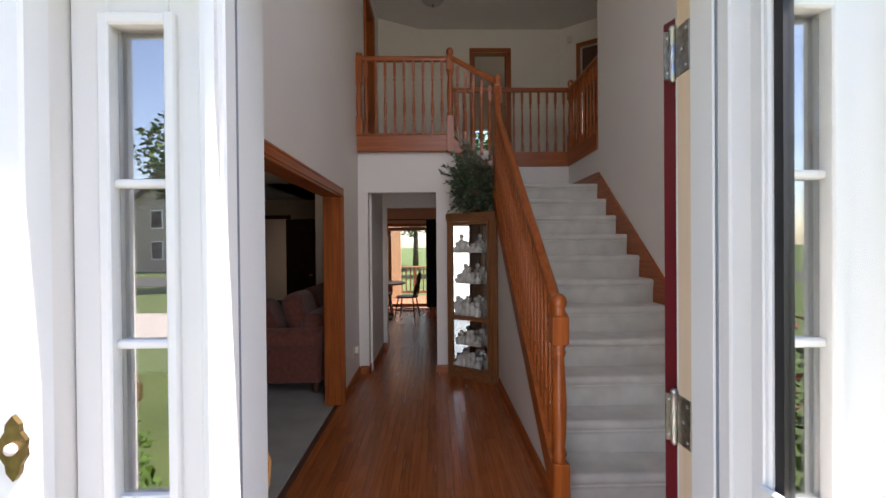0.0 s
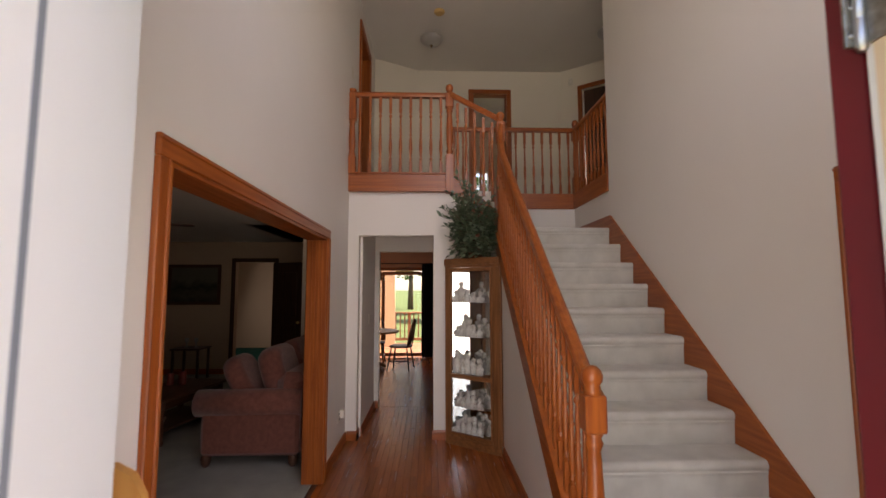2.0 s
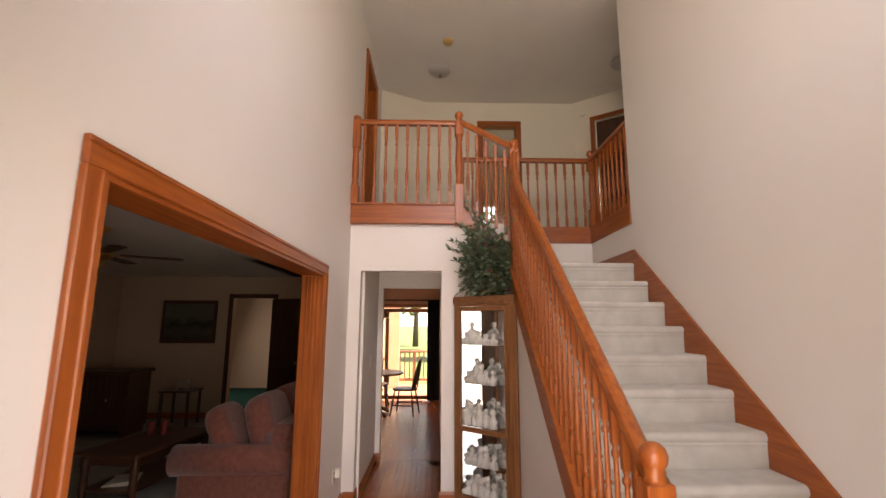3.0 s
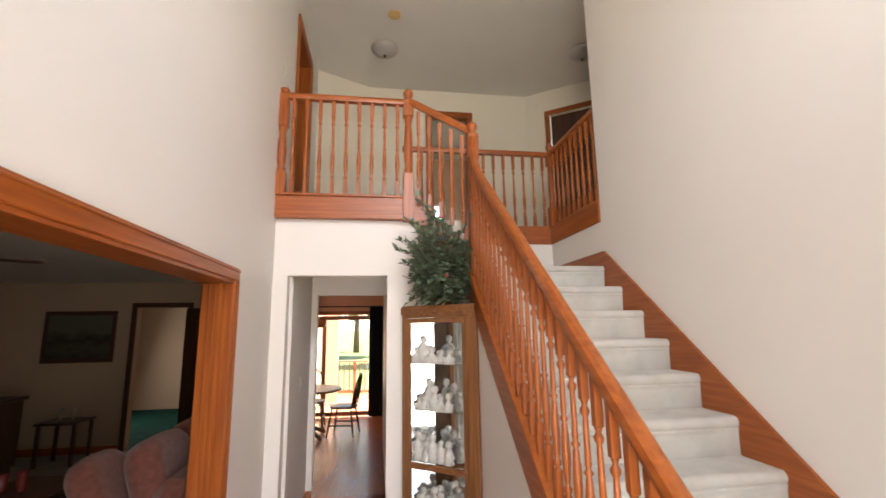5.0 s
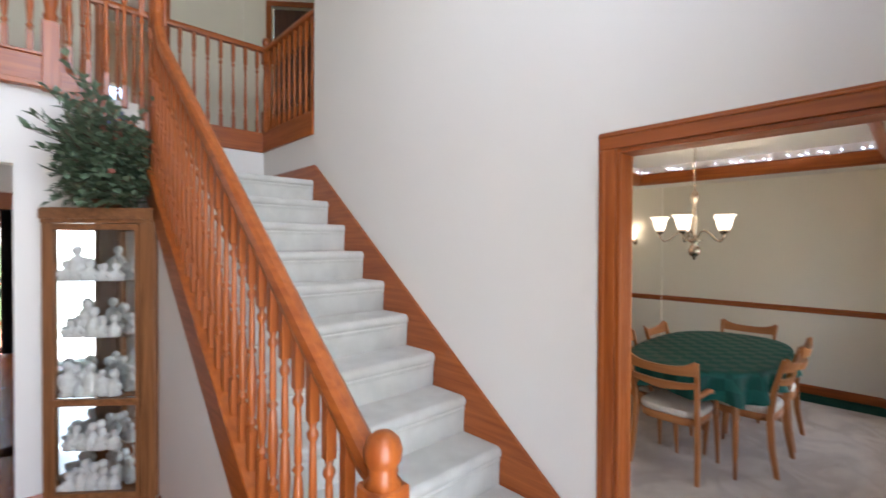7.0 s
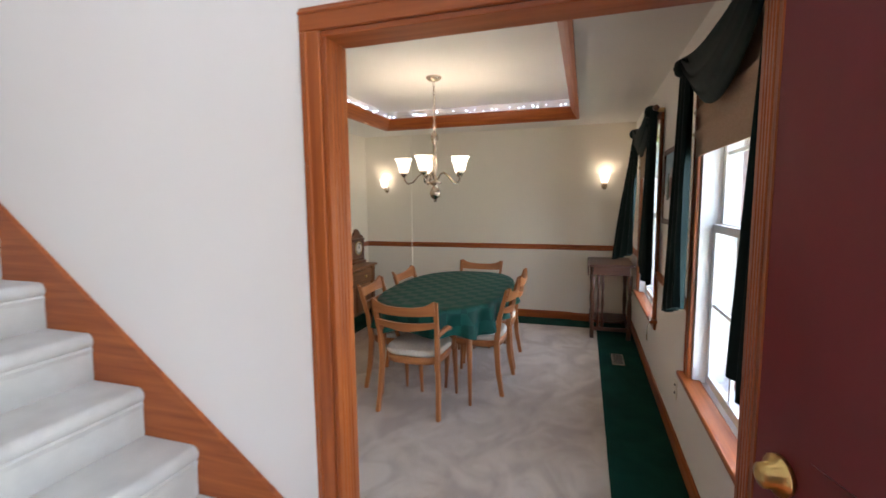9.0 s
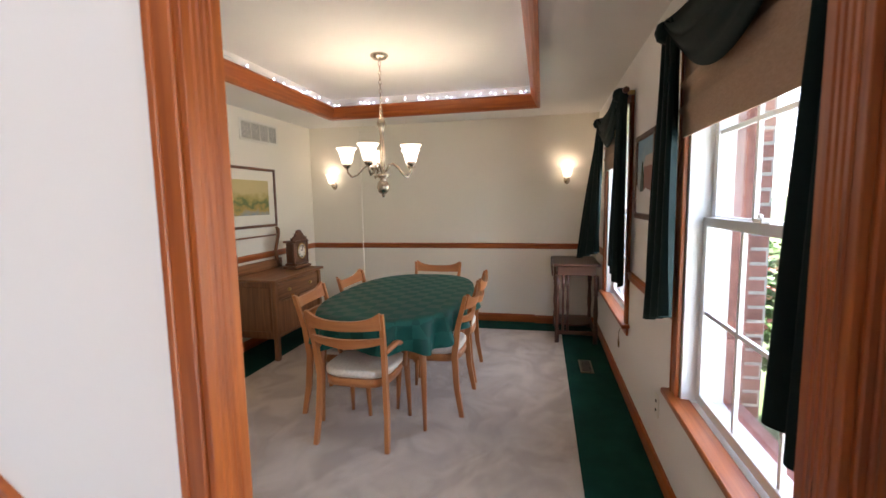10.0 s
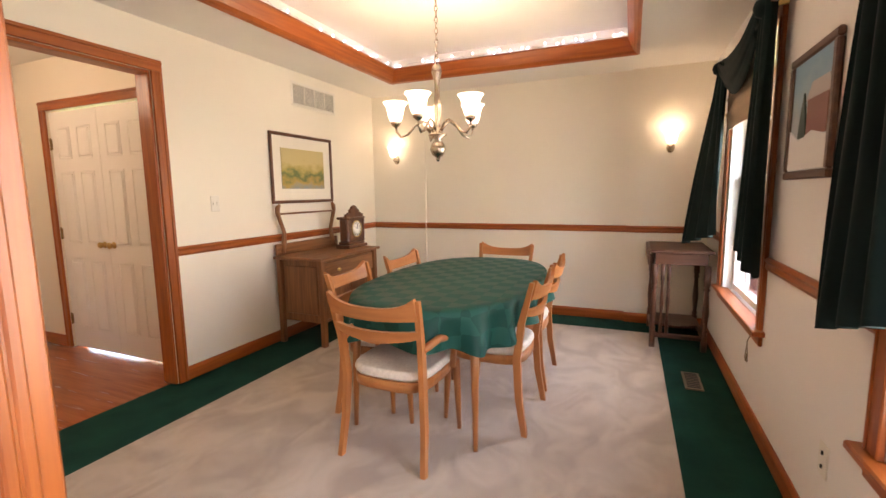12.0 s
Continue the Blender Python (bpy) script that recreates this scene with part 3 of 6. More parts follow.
# Dining room
wall_y("wall_dining_side", DY, DY + 0.12, XR + 0.085, DX + 0.12, 0, 2.75, [(2.90, 3.88, -1, 2.125)], CREAM, "cream painted dining room wall with a cased opening")
wall_x("wall_dining_far", DX + 0.032, DX + 0.2, YF, DY, 0, 2.75, [], CREAM, "cream painted far wall of the dining room")
struct("wall_pilaster_near", Mesh().box(DX, DX + 0.032, YF, 2.295, 0, DC), CREAM, "shallow cream wall projection with a sconce", "wall")
struct("wall_pilaster_far", Mesh().box(DX, DX + 0.032, 4.476, DY, 0, DC), CREAM, "shallow cream wall projection with a sconce", "wall")
wall_x("wall_dining_near", XR + 0.085, XR + 0.100, YF, DY, 0, 2.6, [(DO[0], DO[1], -1, DO[2])], CREAM, "cream painted dining room wall")
TX0, TX1, TY0, TY1, TZ = 2.75, 5.93, 2.284, 4.511, 2.62
tray = Mesh()
tray.box(XR + 0.100, TX0, YF, DY, DC, 2.75).box(TX1, DX + 0.032, YF, DY, DC, 2.75).box(TX0, TX1, YF, TY0, DC, 2.75).box(TX0, TX1, TY1, DY, DC, 2.75)
tray.box(TX0, TX1, TY0, TY1, TZ, 2.75)
struct("ceiling_dining", tray, CEIL, "cream tray ceiling with a raised middle", "ceiling")
cr = tagged(new("crown_trim"), "varnished oak crown moulding round the tray ceiling", "crown moulding", kind="structure")
prof = [(-0.012, -0.023), (-0.012, 0.011), (0.031, 0.011), (0.031, 0.097), (0.075, 0.107), (0.08, 0.092), (0.06, 0.052), (0.035, 0.007), (0.012, -0.015)]
part("crown_length", Mesh().prism([(TY0 + u - 0.03, DC - 0.012 + v) for u, v in prof], TX0 - 0.03, TX1 + 0.03, "x"), OAK["x"], cr)
part("crown_length", Mesh().prism([(TY1 - u + 0.03, DC - 0.012 + v) for u, v in prof], TX0 - 0.03, TX1 + 0.03, "x"), OAK["x"], cr)
part("crown_length", Mesh().prism([(TX1 - u + 0.03, DC - 0.012 + v) for u, v in prof], TY0 - 0.03, TY1 + 0.03, "y"), OAK["y"], cr)
part("crown_length", Mesh().prism([(TX0 + u - 0.03, DC - 0.012 + v) for u, v in prof], TY0 - 0.03, TY1 + 0.03, "y"), OAK["y"], cr)
struct("floor_dining", Mesh().box(XR + 0.06, DX + 0.2, YF, DY + 0.06, -0.12, -0.004), GREENCARPET, "dark green carpet border round the dining room", "floor")
struct("carpet", Mesh().box(XR + 0.3, 6.25, 2.00, 4.70, -0.02, 0.0, 0.004), CARPET, "beige plush carpet with brushed marks", "carpet")


def chair_rail(a, b, axis, face, side):
    pr = [(face + side * 0.001, 0.900), (face + side * 0.012, 0.900), (face + side * 0.020, 0.915), (face + side * 0.016, 0.935), (face + side * 0.024, 0.950), (face + side * 0.012, 0.965), (face + side * 0.001, 0.965)]
    return struct("chair_rail", Mesh().prism(pr, a, b, axis), OAK[axis], "varnished oak chair rail on a cream wall", "chair rail")


chair_rail(3.954, DX, "x", DY, -1)
chair_rail(YF, 2.295, "y", DX, -1), chair_rail(4.476, DY, "y", DX, -1), chair_rail(2.295, 4.476, "y", DX + 0.032, -1)
chair_rail(5.84, DX, "x", YF, 1), chair_rail(3.44, 4.56, "x", YF, 1)
base_y(DY, -1, 3.954, DX), base_y(YF, 1, XR + 0.100, DX)
base_x(DX, -1, YF, 2.295), base_x(DX, -1, 4.476, DY), base_x(DX + 0.032, -1, 2.295, 4.476)
casing_x("door_casing", XR, -1, DO[0], DO[1], DO[2])
casing_x("door_casing", XR + 0.100, 1, DO[0], DO[1], DO[2])
jamb_x(XR, XR + 0.100, DO[0], DO[1], DO[2], fluted=True)
casing_y("door_casing", DY, -1, 2.90, 3.88, 2.125)
jamb_y(DY, DY + 0.12, 2.90, 3.88, 2.125)
# Side hall behind the dining room
struct("wall_side_hall", Mesh().box(4.085, 4.2, DY + 0.12, 5.5, 0, DC).box(4.085, 4.2, 6.78, 7.2, 0, DC).box(4.085, 4.2, 5.5, 6.78, 2.03, DC).box(2.2, 4.2, 7.2, 7.3, 0, DC).box(2.17, 2.27, DY + 0.12, 7.2, 0, DC).box(4.7, 4.75, 5.4, 6.9, 0, DC), CREAM, "cream painted walls of a small side hall", "wall")
struct("ceiling_side_hall", Mesh().box(2.17, 4.75, DY + 0.12, 7.3, DC, DC + 0.1), CEIL)
struct("floor_side_hall", Mesh().box(2.17, 4.75, DY + 0.06, 7.3, -0.12, -0.012), PLANK)
casing_x("door_casing", 4.085, -1, 5.5, 6.78, 2.03)
base_x(4.085, -1, 6.86, 7.2), base_y(7.2, -1, 3.7, 4.085)
casing_y("door_casing", 7.2, -1, 2.7, 3.5, 2.03)

# Foyer trim
casing_x("door_casing", XL, 1, LO[0], LO[1], LO[2], 0.075)
casing_x("door_casing", XL - 0.14, -1, LO[0], LO[1], LO[2], 0.075)
jamb_x(XL - 0.14, XL, LO[0], LO[1], LO[2], fluted=True)
base_x(XL, 1, LO[1] + 0.075, 5.79), base_x(XL, 1, YF, LO[0] - 0.075)
base_y(5.806, -1, XL + 0.016, -0.61), base_y(5.806, -1, 0.16, 0.33), base_x(-0.60, 1, 5.93, 7.03), base_y(7.05, -1, -0.6, -0.54)
base_x(-0.626, 1, 5.79, 5.93)

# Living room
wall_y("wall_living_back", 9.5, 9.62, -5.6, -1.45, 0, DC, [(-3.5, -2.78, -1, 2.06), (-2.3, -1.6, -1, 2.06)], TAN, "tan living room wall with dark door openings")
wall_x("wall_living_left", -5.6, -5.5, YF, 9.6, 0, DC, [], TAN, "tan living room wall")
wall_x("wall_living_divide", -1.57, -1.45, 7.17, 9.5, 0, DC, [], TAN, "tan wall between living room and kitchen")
struct("ceiling_living", Mesh().box(-5.6, XL - 0.14, YF, 9.6, DC, DC + 0.15), CEIL, "cream living room ceiling", "ceiling")
struct("floor_living", Mesh().box(-5.6, XL - 0.075, YF, 9.6, -0.12, -0.001), LIVCARPET, "pale grey living room carpet", "floor")
casing_y("door_casing", 9.5, -1, -3.5, -2.78, 2.06, mats=DARK)
base_y(9.5, -1, -5.5, -3.58)
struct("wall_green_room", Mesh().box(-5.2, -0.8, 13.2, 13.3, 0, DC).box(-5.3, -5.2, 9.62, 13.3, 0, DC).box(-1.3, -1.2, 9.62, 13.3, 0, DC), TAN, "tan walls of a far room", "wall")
struct("floor_green_room", Mesh().box(-5.3, -1.2, 9.56, 13.3, -0.12, 0.0), GREENCARPET, "green carpet in a far room", "floor")
struct("ceiling_green_room", Mesh().box(-5.3, -1.2, 9.62, 13.3, DC, DC + 0.1), CEIL)
# Kitchen
wall_y("wall_kitchen_back", 11.31, 11.45, -2.4, 2.6, 0, DC, [(-1.9, 0.02, 0.0, 1.97)], ROSE, "rose tan kitchen wall with a wide glass door")
wall_x("wall_kitchen_right", 2.5, 2.6, 7.1, 11.4, 0, DC, [], ROSE, "rose tan kitchen wall")
wall_x("wall_kitchen_left", -2.32, -2.2, 9.62, 11.4, 0, DC, [], ROSE, "rose tan kitchen wall")
wall_y("wall_kitchen_near", 9.2, 9.3, 0.32, 2.6, 0, DC, [], ROSE, "rose tan kitchen wall")
struct("ceiling_kitchen", Mesh().box(-2.4, 2.6, 7.17, 11.45, DC, DC + 0.1), CEIL)
# Floors of boards: a base under them
struct("floor_foyer", Mesh().box(XL - 0.075, XR + 0.06, 1.42, 7.1, -0.12, -0.014), DARK["y"], "glossy red-brown oak strip floor", "floor")
struct("floor_kitchen", Mesh().box(-2.4, 2.6, 7.1, 11.45, -0.12, -0.014), DARK["y"], "glossy red-brown oak strip floor", "floor")

# ---- stairs ----
st = tagged(new("stairs"), "carpeted staircase in pale grey with a quarter turn", "stairs", kind="structure")
SX = 0.83  # face of the wall under the stairs
for k in range(11):
    y, z = NOSE - RUN * k, LANDING - RISE * k
    r = 0.032
    back = y + RUN + 0.03 if k else 6.78
    pr = [(back, z - RISE), (y + 0.016, z - RISE), (y + 0.012, z - 0.085), (y + 0.006, z - 0.065)]
    pr += [(y + r - r * math.cos(a), z - r + r * math.sin(a)) for a in (radians(d) for d in (-50, -30, -10, 10, 30, 50, 70, 90))] + [(back, z)]
    part("step", Mesh().prism(pr, SX + 0.03, XR - 0.024, "x"), STAIRCARPET, st)
for k in range(2):
    part("step", Mesh().box(0.35, 0.62 + 0.25 * (1 - k), 5.935, 6.78, LANDING, LANDING + 0.197 * (k + 1), 0.02), STAIRCARPET, st)
part("side_wall", Mesh().prism([(2.95, 0), (5.806, 0), (5.806, LANDING + 0.15), (5.4, LANDING - 0.2), (2.95, 0.08)], SX, SX + 0.03, "x"), WALL, st, "warm white painted wall under the stairs")


def nose_z(y):
    return LANDING + (y - NOSE) * RISE / RUN


sk = [(3.036, nose_z(3.036) + 0.128), (NOSE, LANDING + 0.128), (6.78, LANDING + 0.128), (6.78, LANDING - 0.02), (NOSE, LANDING - 0.2), (3.4, 0.0), (3.036, 0.0)]
part("skirt_board", Mesh().prism(sk, XR - 0.022, XR - 0.001, "x"), OAK["y"], st, "varnished oak skirt board along the steps")
part("skirt_board", Mesh().box(1.0, XR - 0.022, 6.76, 6.779, LANDING, LANDING + 0.06, 0.003), OAK["x"], st)
part("stringer", Mesh().prism([(2.94, nose_z(2.94) + 0.06), (5.46, nose_z(5.46) + 0.06), (5.80, LANDING + 0.15), (5.80, LANDING - 0.10), (5.46, nose_z(5.46) - 0.21), (2.94, nose_z(2.94) - 0.21)], SX - 0.018, SX + 0.032, "x"), OAK["y"], st, "varnished oak stringer below the balusters")
a, b = (SX + 0.0, 2.95, nose_z(2.95) + 0.07), (SX + 0.0, 5.46, nose_z(5.46) + 0.07)
part("shoe_rail", Mesh().bar(a, b, 0.085, 0.025, c=0.004), OAK["y"], st)
base_x(SX, -1, 3.0, 5.28)

bl = tagged(new("stair_railing"), "turned oak balustrade climbing the carpeted stairs", "railing")
RAILX = SX + 0.0
rail_z = lambda y: nose_z(y) + 0.98


def baluster_mesh(h):
    """Square foot and head with a turned shaft and bead rings between."""
    q = 0.0155
    lo, hi = 0.17 * h, 0.80 * h
    m = Mesh().box(-q, q, -q, q, 0, lo, 0.002).box(-q, q, -q, q, hi, h, 0.002)
    s = hi - lo
    pr = [(0.015, 0), (0.009, 0.02), (0.0175, 0.04), (0.0175, 0.06), (0.009, 0.08), (0.013, 0.11), (0.0185, 0.27), (0.0165, 0.40), (0.0125, 0.50), (0.009, 0.515), (0.0185, 0.54), (0.009, 0.565), (0.0125, 0.585), (0.0105, 0.86), (0.009, 0.89), (0.0175, 0.92), (0.0175, 0.94), (0.009, 0.965), (0.015, 1)]
    return m.lathe([(r, lo + u * s) for r, u in pr], seg=10)


def newel(parent, x, y, z, h, block):
    """A turned newel: square foot, turned shaft, square block, ball cap."""
    w = 0.044
    p = part("newel_post", Mesh().box(-w, w, -w, w, 0, block[0], 0.004), OAK["z"], parent, loc=(x, y, z))
    part("newel_block", Mesh().box(-w, w, -w, w, block[1], block[2], 0.006), OAK["z"], p)
    s = block[1] - block[0]
    pr = [(0.042, 0), (0.03, s * 0.03), (0.04, s * 0.07), (0.028, s * 0.12), (0.036, s * 0.25), (0.038, s * 0.5), (0.03, s * 0.8), (0.026, s * 0.88), (0.038, s * 0.93), (0.03, s * 0.96), (0.042, s)]
    part("newel_shaft", Mesh().lathe([(r, block[0] + u) for r, u in pr], seg=14), OAK["z"], p)
    t = h - block[2]
    pr = [(0.043, 0), (0.030, t * 0.15), (0.034, t * 0.25), (0.030, t * 0.3), (0.041, t * 0.45), (0.044, t * 0.65), (0.036, t * 0.85), (0.02, t * 0.97), (0.004, t)]
    part("newel_cap", Mesh().lathe([(r, block[2] + u) for r, u in pr], seg=16), OAK["z"], p)
    return p


newel(bl, SX - 0.03, 2.89, 0, 1.245, (0.36, 0.98, 1.13))
newel(bl, SX + 0.03, 5.47, LANDING - 0.25, 1.43, (0.75, 1.1, 1.32))
n = 25
base_h = 0.98 - 0.07
bmesh_shared = baluster_mesh(base_h - 0.06).data("baluster", OAK["z"])
for k in range(n):
    y = 3.04 + (5.40 - 3.04) * (k + 0.5) / n
    ob = new("baluster", bmesh_shared)
    ob.parent, ob.location = bl, (RAILX, y, nose_z(y) + 0.08)


def handrail(parent, pts, mat, name="handrail"):
    """A moulded rail along points."""
    prof_ = [(-0.026, -0.03), (0.026, -0.03), (0.031, -0.008), (0.026, 0.016), (0.012, 0.028), (-0.012, 0.028), (-0.026, 0.016), (-0.031, -0.008)]
    rows = []
    pts = [Vector(p) for p in pts]
    for i, p in enumerate(pts):
        way = (pts[min(i + 1, len(pts) - 1)] - pts[max(i - 1, 0)]).normalized()
        side = Vector((way.y, -way.x, 0)).normalized()
        up = side.cross(way)
        rows.append([p + side * u + up * v for u, v in prof_])
    m = Mesh().grid(rows, False, True)
    m.f += [tuple(range(8)), tuple(len(m.v) - 8 + k for k in range(8))]
    return part(name, m, mat, parent)


handrail(bl, [(RAILX, 2.92, rail_z(2.95)), (RAILX, 2.98, rail_z(2.98)), (RAILX, 5.18, rail_z(5.18)), (RAILX + 0.01, 5.32, rail_z(5.32) + 0.03), (RAILX + 0.02, 5.40, rail_z(5.40) + 0.10), (RAILX + 0.03, 5.43, rail_z(5.43) + 0.2)], OAK["y"])

# Upper balustrade round the stair well
ub = tagged(new("balcony_railing"), "turned oak balcony balustrade above the passage", "railing")
newel(ub, 0.35, 5.765, UP - 0.2, 1.22, (0.42, 0.95, 1.1))
newel(ub, XR + 0.04, 6.80, UP - 0.1, 1.13, (0.35, 0.85, 1.0))
newel(ub, XL + 0.03, 5.765, UP, 0.96, (0.2, 0.6, 0.9))
hb = baluster_mesh(0.86).data("baluster", OAK["z"])


def run_of_balusters(a, b, count, mesh):
    for k in range(count):
        t = (k + 0.5) / count
        ob = new("baluster", mesh)
        ob.parent = ub
        ob.location = [p + (q - p) * t for p, q in zip(a, b)]


run_of_balusters((XL + 0.06, 5.765, UP), (0.31, 5.765, UP), 9, hb)
run_of_balusters((0.40, 6.80, UP), (XR - 0.0, 6.80, UP), 14, hb)
run_of_balusters((XR + 0.03, 5.69, UP), (XR + 0.03, 6.76, UP), 9, hb)
hs = baluster_mesh(0.84).data("baluster", OAK["z"])
run_of_balusters((0.39, 5.72, UP - 0.03), (0.83, 5.53, UP - 0.37), 5, hs)
handrail(ub, [(XL, 5.765, UP + 0.89), (0.35, 5.765, UP + 0.89)], OAK["x"])
handrail(ub, [(0.36, 5.75, UP + 0.90), (0.86, 5.50, UP + 0.52)], OAK["x"])
handrail(ub, [(0.36, 6.80, UP + 0.89), (XR + 0.03, 6.80, UP + 0.89)], OAK["x"])
handrail(ub, [(XR + 0.03, 6.80, UP + 0.89), (XR + 0.03, 5.67, UP + 0.89)], OAK["y"])
fa = tagged(new("fascia_trim"), "varnished oak fascia boards along the balcony edge", "fascia board", kind="structure")
part("fascia", Mesh().box(XL, 0.37, 5.745, 5.803, 2.605, UP, 0.004).box(XL, 0.37, 5.735, 5.80, 2.60, 2.635, 0.004).box(XL, 0.37, 5.73, 5.80, UP, UP + 0.02, 0.004), OAK["x"], fa)
part("fascia", Mesh().prism([(0.37, UP + 0.02), (0.86, UP - 0.40), (0.86, UP - 0.58), (0.37, 2.60)], 5.74, 5.803, "y"), OAK["x"], fa)
part("fascia", Mesh().box(0.36, XR, 6.76, 6.80, 2.60, UP + 0.015, 0.004), OAK["x"], fa)
part("fascia", Mesh().box(XR - 0.02, XR + 0.02, 5.665, 6.76, 2.60, UP + 0.015, 0.004), OAK["y"], fa)
part("fascia_end", Mesh().box(0.345, 0.362, 5.81, 6.78, 2.3, UP, 0.003), OAK["y"], fa)

# ---- front entry ----
fe = tagged(new("door_frame"), "white painted entry frame with narrow sidelights", "door frame", kind="structure")
JL, JR, DT = -0.235, 0.708, 2.12
part("frame_post", Mesh().box(JL - 0.05, JL, 1.40, YF - 0.01, 0, DT, 0.004).box(JL - 0.03, JL - 0.012, 1.385, 1.402, 0, DT), WHITE, fe)
part("frame_post", Mesh().box(JR, JR + 0.05, 1.40, YF - 0.01, 0, DT, 0.004), WHITE, fe)
part("frame_head", Mesh().box(-0.62, 1.12, 1.40, YF - 0.01, DT, 2.16, 0.004), WHITE, fe)
part("brick_mould", Mesh().box(JR + 0.056, JR + 0.095, 1.37, 1.41, 0, DT + 0.04, 0.006), WHITE, fe)
part("outer_trim", Mesh().box(-0.86, -0.60, 1.395, 1.46, -0.05, 2.28, 0.006).box(-0.80, -0.77, 1.385, 1.396, -0.05, 2.28, 0.004), WHITE, fe)
part("outer_trim", Mesh().box(1.10, 1.36, 1.395, 1.46, -0.05, 2.28, 0.006), WHITE, fe)
# Thin grey strip draws the shaded groove in the left post.
part("weather_strip", Mesh().box(JL - 0.012, JL + 0.001, 1.444, 1.452, 0.02, DT), GROOVESHADE, fe)
part("threshold", Mesh().box(-0.62, 1.12, 1.36, YF, -0.03, 0.012, 0.004), OLDBRASS, fe)


def sidelight(x0, x1, g0, g1, y):
    """A white panel with a narrow glazed light of four panes."""
    th = thing("window_1", (x0 + x1) / 2, y, 0, 0, "white sidelight panel with four small panes", "window")
    th["kind"] = "structure"
    c = (x0 + x1) / 2
    gz = [0.625, 0.96, 1.295, 1.64, 1.975]
    m = Mesh().box(x0 - c, g0 - c, -0.035, 0.03, 0.01, DT, 0.003).box(g1 - c, x1 - c, -0.035, 0.03, 0.01, DT, 0.003)
    m.box(g0 - c, g1 - c, -0.035, 0.03, 0.01, gz[0], 0.003).box(g0 - c, g1 - c, -0.035, 0.03, gz[-1], DT, 0.003)
    part("panel", m, WHITE, th)
    f = Mesh()
    for a, b, p, q in ((g0 - 0.018, g0 + 0.006, gz[0] - 0.02, gz[-1] + 0.02), (g1 - 0.006, g1 + 0.018, gz[0] - 0.02, gz[-1] + 0.02), (g0, g1, gz[0] - 0.02, gz[0] + 0.006), (g0, g1, gz[-1] - 0.006, gz[-1] + 0.02)):
        f.box(a - c, b - c, -0.05, -0.03, p, q, 0.004)
    part("window_frame", f, WHITE, th, "white moulded frame with creamy old caulk")
    for z in gz[1:-1]:
        part("muntin", Mesh().box(g0 - c, g1 - c, -0.03, -0.005, z - 0.009, z + 0.009, 0.004), WHITE, th)
    for a, b in zip(gz, gz[1:]):
        ob = part("pane", Mesh().box(g0 - c + 0.002, g1 - c - 0.002, -0.012, -0.008, a + 0.009, b - 0.009), DARKGLASS, th)
        ob.visible_shadow = False


sidelight(-0.615, JL - 0.05, -0.534, -0.408, 1.56)
sidelight(JR + 0.05, 1.10, 0.815, 0.951, 1.49)
# Storm door folded back against the outside of the far sidelight
sd = thing("storm_door", 0.738, 1.366, 0.02, -86, "white aluminium storm door standing open", "storm door")
part("door_frame", Mesh().box(0, 0.045, -0.018, 0.018, 0, 2.0, 0.004).box(0.83, 0.9, -0.018, 0.018, 0, 2.0, 0.004).box(0.045, 0.83, -0.018, 0.018, 0, 1.05, 0.004).box(0.045, 0.83, -0.018, 0.018, 1.9, 2.0, 0.004), WHITE, sd)
part("bead", Mesh().box(0.03, 0.036, -0.023, -0.017, 0.02, 1.98, 0.002), WHITE, sd)
part("sill", Mesh().box(0.03, 0.83, -0.03, -0.016, 1.04, 1.06, 0.004), WHITE, sd)
part("gasket", Mesh().box(0.045, 0.064, -0.010, 0.010, 1.05, 1.9), BLACK, sd)
ob = part("pane", Mesh().box(0.064, 0.83, -0.003, 0.003, 1.05, 1.9), GLASS, sd)
ob.visible_shadow = False
fd = thing("front_door", JR + 0.005, YF + 0.02, 0.012, 16.0, "maroon painted front door standing wide open", "door")
part("door_leaf", Mesh().box(0, 0.905, -0.022, 0.022, 0, 2.02, 0.003), MAROON, fd)
for a, b, p, q in ((0.12, 0.41, 1.15, 1.85), (0.50, 0.79, 1.15, 1.85), (0.12, 0.41, 0.2, 0.9), (0.50, 0.79, 0.2, 0.9)):
    part("raised_panel", Mesh().box(a, b, 0.015, 0.032, p, q, 0.012), MAROON, fd)
kn = part("door_knob", Mesh().lathe([(0.034, 0), (0.036, 0.006), (0.014, 0.012), (0.013, 0.03), (0.026, 0.042), (0.031, 0.055), (0.026, 0.068), (0.01, 0.073)], (0.845, 0.022, 0.93), 16, Matrix.Rotation(radians(-90), 3, "X")), BRASS, fd, "polished brass knob")
part("deadbolt", Mesh().lathe([(0.03, 0), (0.031, 0.008), (0.02, 0.014), (0.018, 0.03), (0.008, 0.034)], (0.845, 0.022, 1.10), 16, Matrix.Rotation(radians(-90), 3, "X")), BRASS, fd, "polished brass deadbolt")
part("bare_strip", Mesh().box(JR - 0.0025, JR + 0.001, 1.522, 1.574, 0.02, DT - 0.005), BAREPINE, fe, "unpainted pine strip in the door rebate")
part("door_stop", Mesh().box(JR - 0.006, JR + 0.001, 1.44, 1.521, 0.02, DT - 0.005, 0.003), WHITE, fe)
# Same on the right post: groove shade as a grey strip.
part("weather_strip", Mesh().box(JR - 0.003, JR + 0.001, 1.434, 1.439, 0.02, DT), GROOVESHADE, fe)
